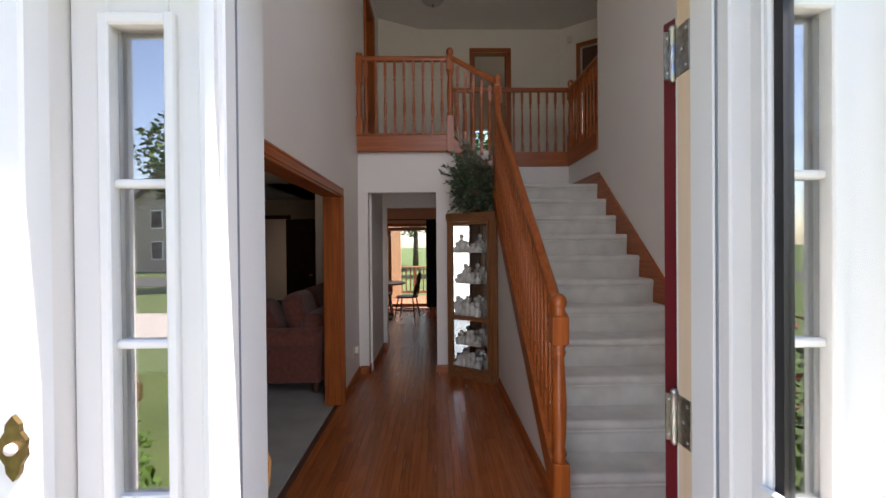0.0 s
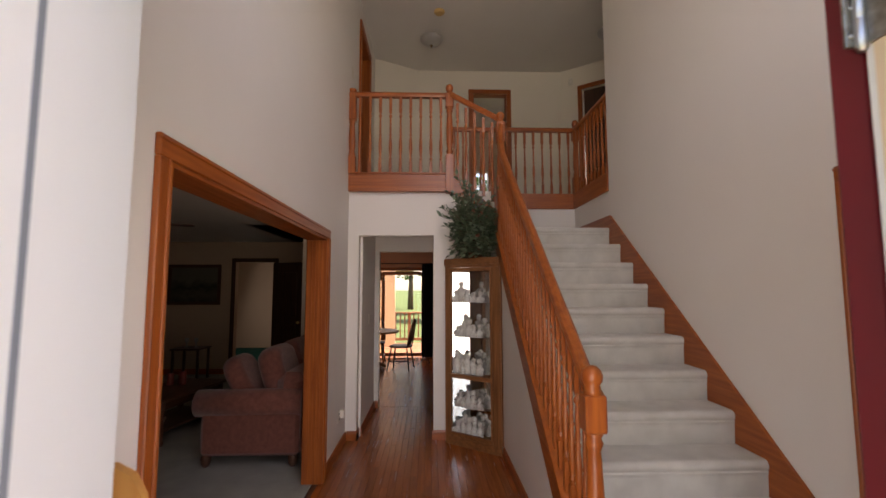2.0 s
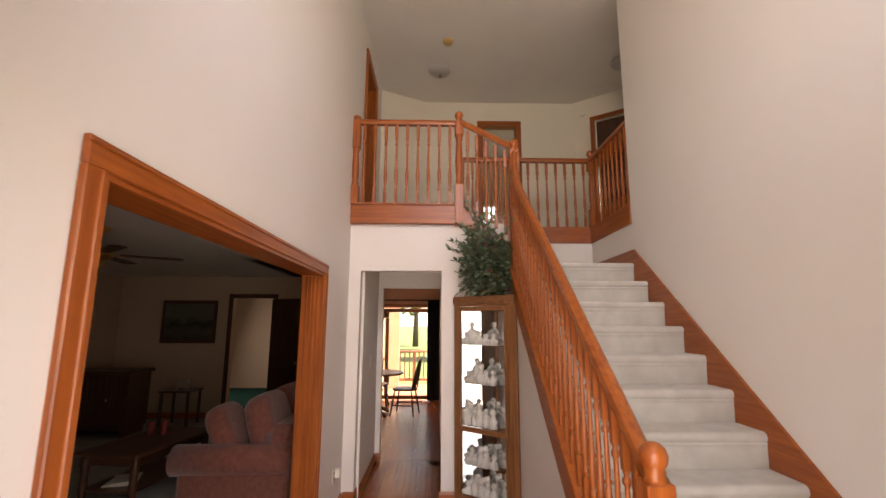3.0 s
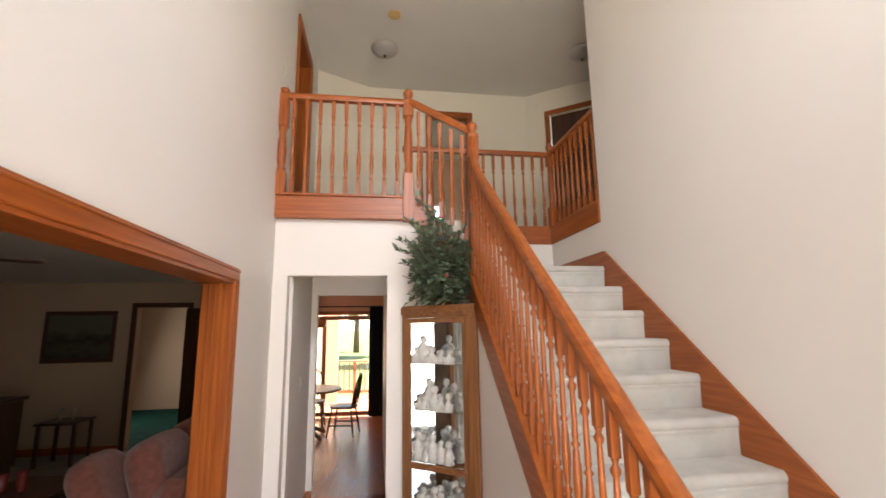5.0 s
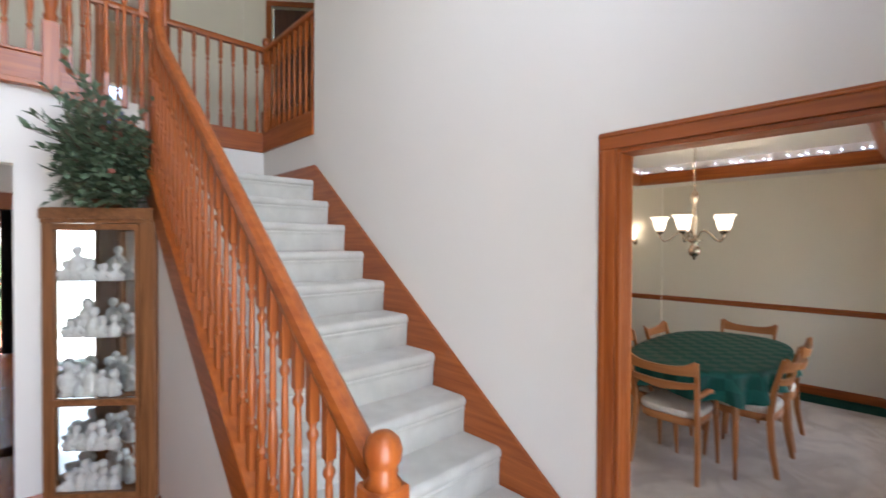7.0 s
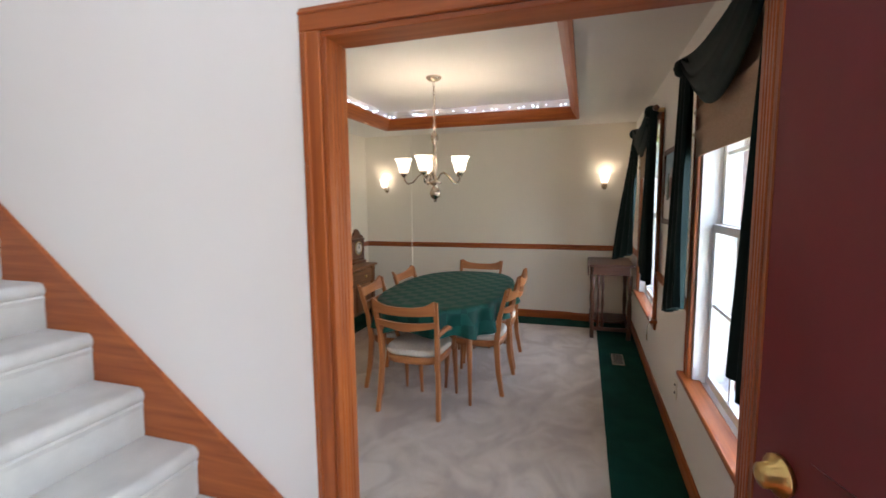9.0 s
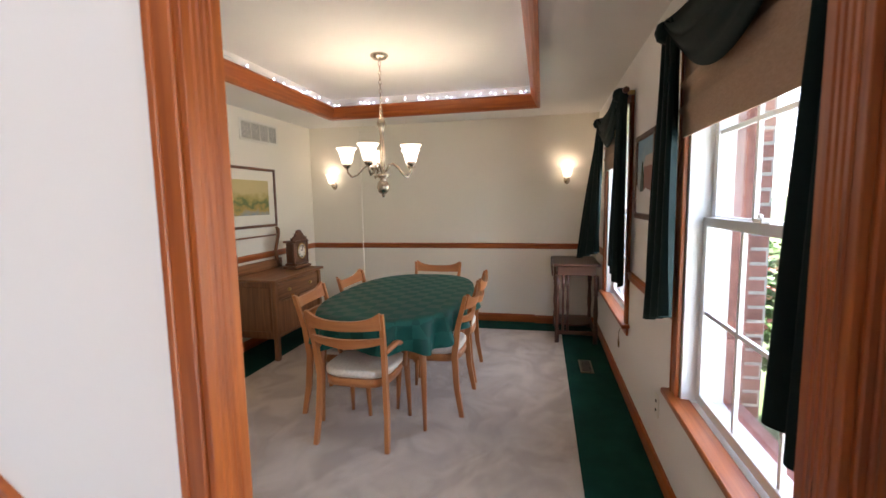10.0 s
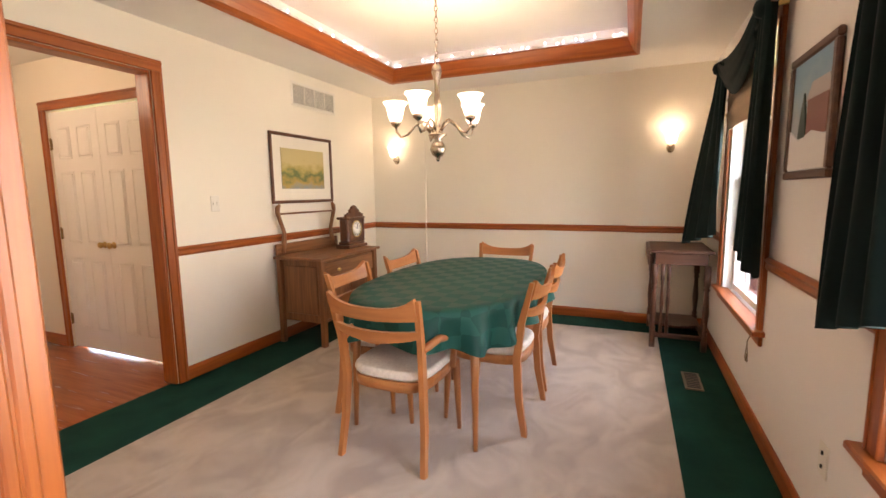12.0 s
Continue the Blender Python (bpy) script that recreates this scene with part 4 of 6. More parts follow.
for z in (0.26, 1.10, 1.935):
    h = part("hinge", Mesh().box(JR - 0.005, JR, 1.524, 1.578, z - 0.055, z + 0.055, 0.001), HINGE, fe, "worn steel hinge with screws")
    part("hinge_leaf", Mesh().box(JR - 0.024, JR - 0.004, 1.588, 1.594, z - 0.055, z + 0.055, 0.001), HINGE, h)
    part("hinge_pin", Mesh().lathe([(0.004, -0.064), (0.007, -0.058), (0.007, -0.02), (0.006, -0.018), (0.007, -0.016), (0.007, 0.02), (0.006, 0.022), (0.007, 0.024), (0.007, 0.056), (0.009, 0.058), (0.005, 0.066)], (JR - 0.009, 1.583, z), 12), STEEL, h)
    for dy, dz in ((1.536, -0.04), (1.552, 0.0), (1.536, 0.04)):
        part("screw", Mesh().lathe([(0.0045, 0), (0.004, 0.0015), (0.001, 0.002)], (JR - 0.005, dy, z + dz), 8, Matrix.Rotation(radians(-90), 3, "Y")), STEEL, h)
    for dx, dz in ((-0.017, -0.04), (-0.013, 0.0), (-0.017, 0.04)):
        part("screw", Mesh().lathe([(0.0042, 0), (0.0038, 0.0015), (0.001, 0.002)], (JR + dx, 1.588, z + dz), 8, Matrix.Rotation(radians(90), 3, "X")), STEEL, h)
db = thing("doorbell", -0.618, 1.392, 1.14, 0, "ornate tarnished brass doorbell with a white button", "doorbell")
pl = [(0, -0.06), (0.012, -0.045), (0.014, -0.03), (0.024, -0.015), (0.022, 0), (0.024, 0.015), (0.014, 0.03), (0.012, 0.045), (0, 0.06), (-0.012, 0.045), (-0.014, 0.03), (-0.024, 0.015), (-0.022, 0), (-0.024, -0.015), (-0.014, -0.03), (-0.012, -0.045)]
part("plate", Mesh().prism(pl, -0.006, 0.003, "y"), OLDBRASS, db)
part("button", Mesh().lathe([(0.011, 0), (0.011, 0.006), (0.006, 0.011), (0.001, 0.012)], (0, -0.006, 0), 12, Matrix.Rotation(radians(90), 3, "X")), PORCELAIN, db)

# Pine quilt rack by the entry
qr = thing("quilt_rack", -0.56, 2.02, 0, 0, "honey pine quilt rack with rounded ends", "quilt rack")
endp = [(-0.15, 0), (0.15, 0), (0.16, 0.05), (0.10, 0.12), (0.07, 0.3), (0.10, 0.55), (0.16, 0.72), (0.165, 0.80), (0.13, 0.88), (0.10, 0.95), (0.10, 1.05), (0.095, 1.13), (0.07, 1.175), (0.03, 1.195), (-0.03, 1.195), (-0.07, 1.175), (-0.095, 1.13), (-0.10, 1.05), (-0.10, 0.95), (-0.13, 0.88), (-0.15, 0.80), (-0.15, 0.72), (-0.10, 0.55), (-0.07, 0.3), (-0.10, 0.12), (-0.15, 0.05)]
for y in (0, -0.36):
    part("end_board", Mesh().prism(endp, y, y + 0.022, "y"), PINE, qr)
for z in (0.5, 0.85, 1.12):
    part("rail", Mesh().tube([(0, -0.34, z), (0, 0, z)], 0.016, 10), PINE, qr)

# Wall plates
def plate(name, m, axis_pose, label, category, slots):
    th = new(name)
    th.matrix_basis = axis_pose
    tagged(th, label, category)
    part("plate", Mesh().box(-0.038, 0.038, -0.006, 0, -0.06, 0.06, 0.003), PLASTIC, th)
    for sx, sz, w, h in slots:
        part(m, Mesh().box(sx - w / 2, sx + w / 2, -0.011, -0.005, sz - h / 2, sz + h / 2, 0.001), SLOT if m == "socket" else PLASTIC, th)
    return th


plate("power_outlet", "socket", pose(XL, 5.45, 0.34, 0, 0, 90), "ivory wall outlet with a plugged-in adapter", "outlet", [(0, 0.025, 0.010, 0.014), (0, -0.025, 0.010, 0.014)])
ad = thing("plug_adapter", XL + 0.013, 5.47, 0.36, 90, "white plug-in adapter in a wall outlet", "adapter")
part("housing", Mesh().box(-0.025, 0.025, -0.04, 0, -0.035, 0.04, 0.006), PLASTIC, ad)
plate("light_switch", "toggle", pose(XL, 2.17, 1.30, 0, 0, 90), "ivory light switch on the entry wall", "light switch", [(0, 0, 0.012, 0.024)])
plate("light_switch", "toggle", pose(XL, 5.90, UP + 1.2, 0, 0, 90), "ivory light switch on the upper wall", "light switch", [(0, 0, 0.012, 0.024)])
plate("light_switch", "toggle", pose(4.295, DY, 1.256, 0, 0, 0), "white double light switch on the dining room wall", "light switch", [(-0.016, 0, 0.01, 0.024), (0.016, 0, 0.01, 0.024)])
plate("power_outlet", "socket", pose(3.72, YF, 0.36, 0, 0, 180), "white wall outlet under the window", "outlet", [(0, 0.025, 0.010, 0.014), (0, -0.025, 0.010, 0.014)])
plate("light_switch", "toggle", pose(-0.60, 6.5, 1.2, 0, 0, 90), "white light switch in the passage", "light switch", [(0, 0, 0.012, 0.024)])

# Upper ceiling lamps and smoke alarm
for x, y in ((0.16, 7.25), (2.70, 7.0)):
    lp = thing("ceiling_lamp", x, y, TOP, 0, "unlit frosted glass ceiling dome with a finial", "ceiling lamp", "upper hall lamps")
    part("shade", Mesh().lathe([(0.165, -0.015), (0.17, -0.03), (0.16, -0.06), (0.12, -0.095), (0.06, -0.118), (0.02, -0.122)], seg=24), UNLIT, lp)
    part("base", Mesh().lathe([(0.09, 0), (0.095, -0.012), (0.08, -0.02)], seg=20), NICKEL, lp)
    part("finial", Mesh().lathe([(0.016, -0.12), (0.02, -0.128), (0.01, -0.14), (0.014, -0.15), (0.004, -0.16)], seg=12), OLDBRASS, lp)
sa = thing("smoke_alarm", 0.26, 6.63, TOP, 0, "yellowed round smoke alarm on the high ceiling", "smoke alarm")
part("cover", Mesh().lathe([(0.07, 0), (0.072, -0.02), (0.06, -0.035), (0.03, -0.04)], seg=20), material("yellowed_plastic", (0.62, 0.42, 0.16), 0.5), sa)
ch_ = thing("door_chime", 2.49, 8.10, UP + 2.2, -37.3, "small cream motion sensor on the upper wall", "sensor")
part("housing", Mesh().box(-0.04, 0.04, -0.03, 0, -0.06, 0.06, 0.012), PLASTIC, ch_)

# ---- corner cabinet ----
P1, P2, CB = Vector((0.300, 5.700)), Vector((0.812, 5.300)), Vector((0.812, 5.788))
P0 = Vector((0.300, 5.788))
cab = thing("corner_cabinet", 0.56, 5.55, 0, 0, "oak corner display cabinet full of white figurines", "display cabinet")
O = Vector((0.56, 5.55))
foot = [tuple(p - O) for p in (P0, P1, P2, CB)]
wayf = (P2 - P1).normalized()
outf = Vector((wayf.y, -wayf.x))


def scaled(d):
    """The footprint with its front moved out by d."""
    f = outf * d
    return [tuple(p - O) for p in (P0 + Vector((0, 0)), P1 + f, P2 + f, CB)]


part("plinth", Mesh().prism(scaled(0.0), 0.0, 0.085, "z"), CABOAK["x"], cab)
part("crown", Mesh().prism(scaled(0.012), 1.775, 1.80, "z").prism(scaled(0.028), 1.80, 1.855, "z").prism(scaled(0.015), 1.855, 1.868, "z"), CABOAK["x"], cab)
MC = Vector((0.556, 5.754))  # inner corner of the two mirrors
M0, M1 = Vector((0.314, 5.773)), Vector((0.797, 5.352))
for nm, p, q, lb in (("back_mirror", M0, MC, "mirrored back panel"), ("side_mirror", MC, M1, "mirrored side panel")):
    off = Vector((0.004, 0.004))
    part(nm, Mesh().prism([tuple(v - O) for v in (p, q, q + off, p + off)], 0.085, 1.775, "z"), MIRROR, cab, lb)
part("side_panel", Mesh().box(P0.x - O.x, P0.x - O.x + 0.012, P1.y - O.y, 0.238, 0.085, 1.775), CABOAK["z"], cab)
part("side_panel", Mesh().box(CB.x - O.x - 0.006, CB.x - O.x, P2.y - O.y, 0.238, 0.085, 1.775), CABOAK["z"], cab)
part("back_panel", Mesh().box(P0.x - O.x, CB.x - O.x, 0.229, 0.238, 0.085, 1.775), CABOAK["z"], cab)


def along(t, d=0.0):
    p = P1 + (P2 - P1) * t - O + outf * d
    return p.x, p.y


def front_bar(t0, t1, z0, z1, d0, d1, name, mat, parent, label=""):
    a, b, c, d = along(t0, d0), along(t1, d0), along(t1, d1), along(t0, d1)
    return part(name, Mesh().prism([a, b, c, d], z0, z1, "z"), mat, parent, label)


front_bar(0, 0.06, 0.085, 1.775, -0.03, 0.0, "stile", CABOAK["z"], cab)
front_bar(0.86, 1.0, 0.085, 1.775, -0.03, 0.0, "stile", CABOAK["z"], cab)
dr = front_bar(0.065, 0.10, 0.09, 1.77, -0.025, 0.006, "door", CABOAK["z"], cab, "glazed oak door")
front_bar(0.82, 0.855, 0.09, 1.77, -0.025, 0.006, "door_stile", CABOAK["z"], dr)
front_bar(0.10, 0.82, 1.735, 1.77, -0.025, 0.006, "door_rail", CABOAK["x"], dr)
front_bar(0.10, 0.82, 0.09, 0.125, -0.025, 0.006, "door_rail", CABOAK["x"], dr)
front_bar(0.065, 0.855, 0.66, 0.70, -0.02, 0.008, "door_rail", CABOAK["x"], dr)
pn = front_bar(0.10, 0.82, 0.70, 1.735, -0.008, -0.005, "pane", CABGLASS, dr)
pn.visible_shadow = False
pn = front_bar(0.10, 0.82, 0.125, 0.66, -0.008, -0.005, "pane", CABGLASS, dr)
pn.visible_shadow = False
SHELVES = [0.10, 0.37, 0.70, 1.07, 1.42]
inner = [along(0.05, -0.06), along(0.95, -0.06), (CB.x - O.x - 0.02, 0.21), (P0.x - O.x + 0.02, 0.21)]
for z in SHELVES:
    part("shelf", Mesh().prism(inner, z - 0.007, z, "z"), CABOAK["x"] if z in (0.10, 0.70) else CABGLASS, cab)


def figurine_mesh(kind):
    """A small plain porcelain figure."""
    m = Mesh()
    if kind == 0:
        m.lathe([(0.035, 0), (0.038, 0.01), (0.032, 0.02), (0.036, 0.05), (0.022, 0.085), (0.012, 0.098), (0.02, 0.108), (0.026, 0.125), (0.02, 0.145), (0.004, 0.152)], seg=12)
        m.lathe([(0.004, 0), (0.016, 0.01), (0.014, 0.035), (0.004, 0.04)], (0.028, -0.01, 0.03), 8)
    elif kind == 1:
        m.lathe([(0.045, 0), (0.045, 0.015), (0.04, 0.02), (0.038, 0.045), (0.026, 0.06), (0.012, 0.066), (0.024, 0.085), (0.022, 0.105), (0.005, 0.112)], seg=12, squash=0.8)
        m.lathe([(0.003, 0), (0.018, 0.008), (0.018, 0.03), (0.003, 0.036)], (-0.035, -0.012, 0.018), 8)
        m.lathe([(0.003, 0), (0.014, 0.006), (0.013, 0.024), (0.003, 0.03)], (0.036, -0.014, 0.02), 8)
    elif kind == 2:
        m.lathe([(0.03, 0), (0.04, 0.012), (0.03, 0.03), (0.042, 0.07), (0.03, 0.12), (0.012, 0.135), (0.022, 0.15), (0.024, 0.17), (0.008, 0.185)], seg=12)
        m.box(-0.045, -0.02, -0.012, 0.012, 0.06, 0.12, 0.008).box(0.02, 0.045, -0.012, 0.012, 0.06, 0.12, 0.008)
    else:
        m.lathe([(0.062, 0), (0.062, 0.004), (0.06, 0.008), (0.02, 0.011)], (0, 0, 0.064), 20, Matrix.Rotation(radians(80), 3, "X"))
        m.box(-0.03, 0.03, -0.02, 0.02, 0, 0.008, 0.002)
    return m.data("figurine", PORCELAIN)


FIGS = [figurine_mesh(k) for k in range(4)]
rng = random.Random(5)
for z in SHELVES:
    for row, (depth, count) in enumerate(((0.065, 7), (0.105, 6), (0.15, 4))):
        for k in range(count):
            t = 0.10 + 0.74 * (k + 0.5) / count + rng.uniform(-0.02, 0.02)
            p = Vector(along(t, -depth)) + O
            if p.y > 5.72 or p.x < 0.345 or (p - M1).dot(Vector((0.857, 0.514))) > -0.045:
                continue
            kind = 3 if (row == 2 and k == 2 and z > 0.6) else rng.choice((0, 0, 1, 1, 2))
            s = rng.uniform(0.85, 1.25) * (1.15 if row == 2 else 1)
            f = new("figurine", FIGS[kind])
            f.matrix_basis = pose(p.x, p.y, z, 0, 0, math.degrees(math.atan2(wayf.y, wayf.x)) + rng.uniform(-30, 30)) @ Matrix.Scale(s, 4)
            tagged(f, "small white porcelain plate on a stand" if kind == 3 else "small glazed white porcelain figurine in a cabinet", "figurine", "cabinet figurines")

# Silk plant on the cabinet
pt = thing("silk_plant", 0.60, 5.56, 1.868, 0, "bushy green silk plant with pink and blue blooms", "plant")
part("basket", Mesh().lathe([(0.07, 0), (0.085, 0.02), (0.09, 0.05), (0.08, 0.055)], seg=16), WALNUT, pt, "dark woven basket")
rng = random.Random(11)
fol, stems = Mesh(), Mesh()


def leaf(m, p, way, size, wide=0.42):
    """A folded pointed leaf."""
    way = way.normalized()
    side = way.cross(Vector((rng.uniform(-0.4, 0.4), rng.uniform(-0.4, 0.4), 1))).normalized() * size * wide
    lift = side.cross(way).normalized() * size * 0.12
    tip = p + way * size
    mid = p + way * size * 0.45
    m.add([p, mid + side + lift, tip, mid - side + lift, mid], [(0, 4, 1), (4, 2, 1), (0, 3, 4), (4, 3, 2)])


for k in range(190):
    a, up = rng.uniform(0, 6.283), rng.uniform(-0.75, 1.0)
    long = rng.uniform(0.22, 0.42) * (1.2 if up > 0.6 else 1)
    start = Vector((rng.uniform(-0.07, 0.07), rng.uniform(-0.07, 0.07), rng.uniform(0.1, 0.35)))
    end = start + Vector((math.cos(a) * long * 0.62, math.sin(a) * long * 0.62 - 0.05, up * long))
    end.x = max(-0.30, min(end.x, 0.22))
    end.y = min(end.y, 0.16)
    if end.z < 0.02:
        end.z = rng.uniform(0.02, 0.2)
    stems.tube([start, (start + end) / 2 + Vector((0, 0, 0.04)), end], 0.0025, 4)
    for j in range(11):
        t = 0.25 + 0.75 * j / 10
        p = start.lerp(end, t) + Vector((0, 0, 0.04 * math.sin(math.pi * t)))
        leaf(fol, p, (end - start).normalized() + Vector((rng.uniform(-1, 1), rng.uniform(-1, 1), rng.uniform(-0.7, 0.6))), rng.uniform(0.036, 0.066))
for end in ((-0.36, -0.10, 0.42), (-0.33, -0.06, 0.50), (-0.12, -0.05, 0.78), (-0.05, 0.0, 0.74), (0.02, -0.02, 0.66), (0.17, -0.12, 0.16), (0.19, -0.10, 0.26)):
    s, e = Vector((0, 0, 0.2)), Vector(end)
    stems.tube([s, s.lerp(e, 0.5) + Vector((0, 0, 0.05)), e], 0.0025, 4)
    for j in range(18):
        t = 0.35 + 0.65 * j / 17
        leaf(fol, s.lerp(e, t) + Vector((0, 0, 0.05 * math.sin(math.pi * t))), (e - s).normalized() + Vector((rng.uniform(-0.7, 0.7), rng.uniform(-0.5, 0.5), rng.uniform(-0.5, 0.5))), rng.uniform(0.045, 0.075), 0.3)
for k in range(1100):
    a, rr, z = rng.uniform(0, 6.283), math.sqrt(rng.random()), rng.uniform(0.01, 0.52)
    wide = 0.13 + 0.10 * math.sin(min(1, z / 0.5) * 2.4)
    leaf(fol, Vector((wide * rr * math.cos(a) - 0.01, wide * rr * math.sin(a) * 0.9 - 0.06, z)), Vector((math.cos(a) + rng.uniform(-0.5, 0.5), math.sin(a) + rng.uniform(-0.5, 0.5), rng.uniform(-0.9, 0.5))), rng.uniform(0.042, 0.072))
tagged(part("stem", stems, DARK["z"], pt), kind="stuff")
tagged(part("foliage", fol, LEAF, pt), kind="stuff")
for x, y, z, mat in ((0.03, -0.22, 0.42, PINK), (-0.03, -0.20, 0.45, PINK), (0.0, -0.2, 0.51, BLUE), (0.10, -0.17, 0.40, PINK), (0.05, -0.19, 0.55, BLUE), (0.0, -0.21, 0.2, PINK)):
    b = Mesh()
    for k in range(6):
        a = k * 1.047
        leaf(b, Vector((x, y, z)), Vector((math.cos(a), -0.5, math.sin(a))), 0.035, 0.55)
    part("blossom", b, mat, pt)

# ---- dining room ----
tb = thing("dining_table", 4.63, 3.31, 0, 0, "oval maple dining table under a green cloth", "dining table")
part("tabletop", Mesh().pad(superoval(0.90, 0.52), 0.715, 0.742, 0.01), MAPLE["x"], tb)
for x, y in ((-0.76, -0.36), (-0.76, 0.36), (0.76, -0.36), (0.76, 0.36)):
    part("leg", Mesh().tube([(x, y, 0), (x * 0.985, y * 0.985, 0.35), (x * 0.95, y * 0.95, 0.715)], 0.02, 10, [0.012, 0.02, 0.027]), MAPLE["z"], tb)
part("apron", Mesh().prism(superoval(0.80, 0.43), 0.65, 0.715, "z"), MAPLE["x"], tb)
tc_ = thing("tablecloth", 4.63, 3.31, 0.742, 0, "dark green damask tablecloth hanging in soft folds", "tablecloth")
rows, outline = [], superoval(0.915, 0.535, 160)
for k, (s, z) in enumerate(((0.0, 0.008), (0.5, 0.008), (0.9, 0.008), (0.985, 0.007), (1.0, -0.002), (1.006, -0.04), (1.012, -0.09), (1.018, -0.14), (1.02, -0.175))):
    row = []
    for i, (x, y) in enumerate(outline):
        a = 2 * math.pi * i / len(outline)
        fold = math.sin(a * 14 + 1.5 * math.sin(3 * a)) * 0.026 * max(0, k - 4) / 2
        corner = abs(math.sin(2 * a)) ** 3
        d = max(0, k - 4) / 4
        ss = max(s, 0.001)
        n_ = Vector((x / 0.915, y / 0.535)).normalized()
        row.append((x * ss + n_.x * fold, y * ss + n_.y * fold, z - 0.05 * corner * d + 0.008 * d * math.sin(9 * a)))
    rows.append(row)
part("cloth", Mesh().grid(rows, True, True), CLOTH, tc_)


def dining_chair(arms):
    """A curved maple chair with two bowed back rails; its front is +x."""
    th = new("dining_chair")
    for s in (-1, 1):
        pts = [(-0.25, s * 0.235, 0), (-0.215, s * 0.225, 0.20), (-0.20, s * 0.215, 0.42), (-0.225, s * 0.222, 0.62), (-0.285, s * 0.238, 0.85)]
        m = Mesh()
        for (a, b), (w0, w1) in zip(zip(pts, pts[1:]), ((0.03, 0.038), (0.038, 0.042), (0.042, 0.036), (0.036, 0.024))):
            va, vb = Vector(a), Vector(b)
            q = []
            for p, w in ((va, w0), (vb, w1)):
                q += [(p.x - w / 2, p.y - 0.013, p.z), (p.x + w / 2, p.y - 0.013, p.z), (p.x + w / 2, p.y + 0.013, p.z), (p.x - w / 2, p.y + 0.013, p.z)]
            m.add(q, [(0, 1, 5, 4), (1, 2, 6, 5), (2, 3, 7, 6), (3, 0, 4, 7)] + ([(3, 2, 1, 0)] if a is pts[0] else []) + ([(4, 5, 6, 7)] if b is pts[-1] else []))
        part("back_leg", m, MAPLE["z"], th)
        part("front_leg", Mesh().tube([(0.225, s * 0.215, 0), (0.215, s * 0.212, 0.2), (0.205, s * 0.205, 0.41)], 0.016, 10, [0.012, 0.018, 0.022]), MAPLE["z"], th)
        if arms:
            part("arm", Mesh().tube([(-0.215, s * 0.225, 0.60), (-0.10, s * 0.25, 0.625), (0.02, s * 0.26, 0.60), (0.09, s * 0.245, 0.52), (0.13, s * 0.22, 0.40)], 0.016, 8, [0.017, 0.02, 0.019, 0.017, 0.017]), MAPLE["x"], th)

    def rail(z, top, name):
        rows_ = []
        for k in range(13):
            u = -1 + 2 * k / 12
            y, bow = u * 0.232, 0.035 * (1 - u * u)
            x = -0.225 - (z - 0.62) * 0.26
            if top:
                z0, z1 = z - 0.045 - 0.01 * (1 - u * u), z + 0.02 + 0.042 * u * u * u * u - 0.012 * (1 - u * u)
            else:
                z0, z1 = z - 0.018 - 0.04 * (1 - abs(u)) ** 0.7, z + 0.018 - 0.012 * (1 - u * u)
            rows_.append([(x - bow - 0.011, y, z0), (x - bow + 0.011, y, z0), (x - bow + 0.011 - (z1 - z0) * 0.26, y, z1), (x - bow - 0.011 - (z1 - z0) * 0.26, y, z1)])
        m_ = Mesh().grid(rows_, False, True)
        m_.f += [(0, 1, 2, 3), tuple(len(m_.v) - 4 + k for k in range(4))]
        part(name, m_, MAPLE["y"], th)

    rail(0.80, True, "top_rail")
    rail(0.685, False, "back_rail")
    seat = [(x + 0.005, y) for x, y in superoval(0.228, 0.222, 28, 3.4)]
    part("seat_frame", Mesh().prism([(x * 1.0, y * 0.97) for x, y in seat], 0.375, 0.425, "z", True), MAPLE["y"], th)
    part("seat_cushion", Mesh().pad(seat, 0.425, 0.475, 0.022), SEAT, th, "cream woven cloth seat pad")
    return th


arm_chair, side_chair = dining_chair(True), dining_chair(False)
tagged(arm_chair, "maple dining armchair with cream seat and bowed back", "chair", "chairs round the table")
tagged(side_chair, "maple side chair with cream seat tucked under the table", "chair", "chairs round the table")
arm_chair.matrix_basis = pose(3.835, 3.33, 0, 0, 0, -2)
side_chair.matrix_basis = pose(4.34, 2.99, 0, 0, 0, 88)
copy_thing(side_chair, pose(4.93, 3.00, 0, 0, 0, 91))
copy_thing(side_chair, pose(4.20, 3.62, 0, 0, 0, -86))
copy_thing(side_chair, pose(4.86, 3.60, 0, 0, 0, -91))
far_chair = copy_thing(arm_chair, pose(5.43, 3.29, 0, 0, 0, 178))

# Washstand with towel bar
ws = thing("washstand", 5.28, 4.86, 0, 0, "antique oak washstand with a harp-shaped towel bar", "washstand")
part("top", Mesh().box(-0.47, 0.47, -0.25, 0.27, 0.755, 0.78, 0.006), CABOAK["x"], ws)
part("backsplash", Mesh().box(-0.44, 0.44, 0.245, 0.27, 0.78, 0.88, 0.006), CABOAK["x"], ws)
part("body", Mesh().box(-0.40, 0.40, -0.19, 0.25, 0.20, 0.755, 0.004), CABOAK["z"], ws)
for x in (-0.415, 0.415):
    for y in (-0.205, 0.245):
        part("post", Mesh().box(x - 0.025, x + 0.025, y - 0.022, y + 0.022, 0.0, 0.755, 0.005), CABOAK["z"], ws)
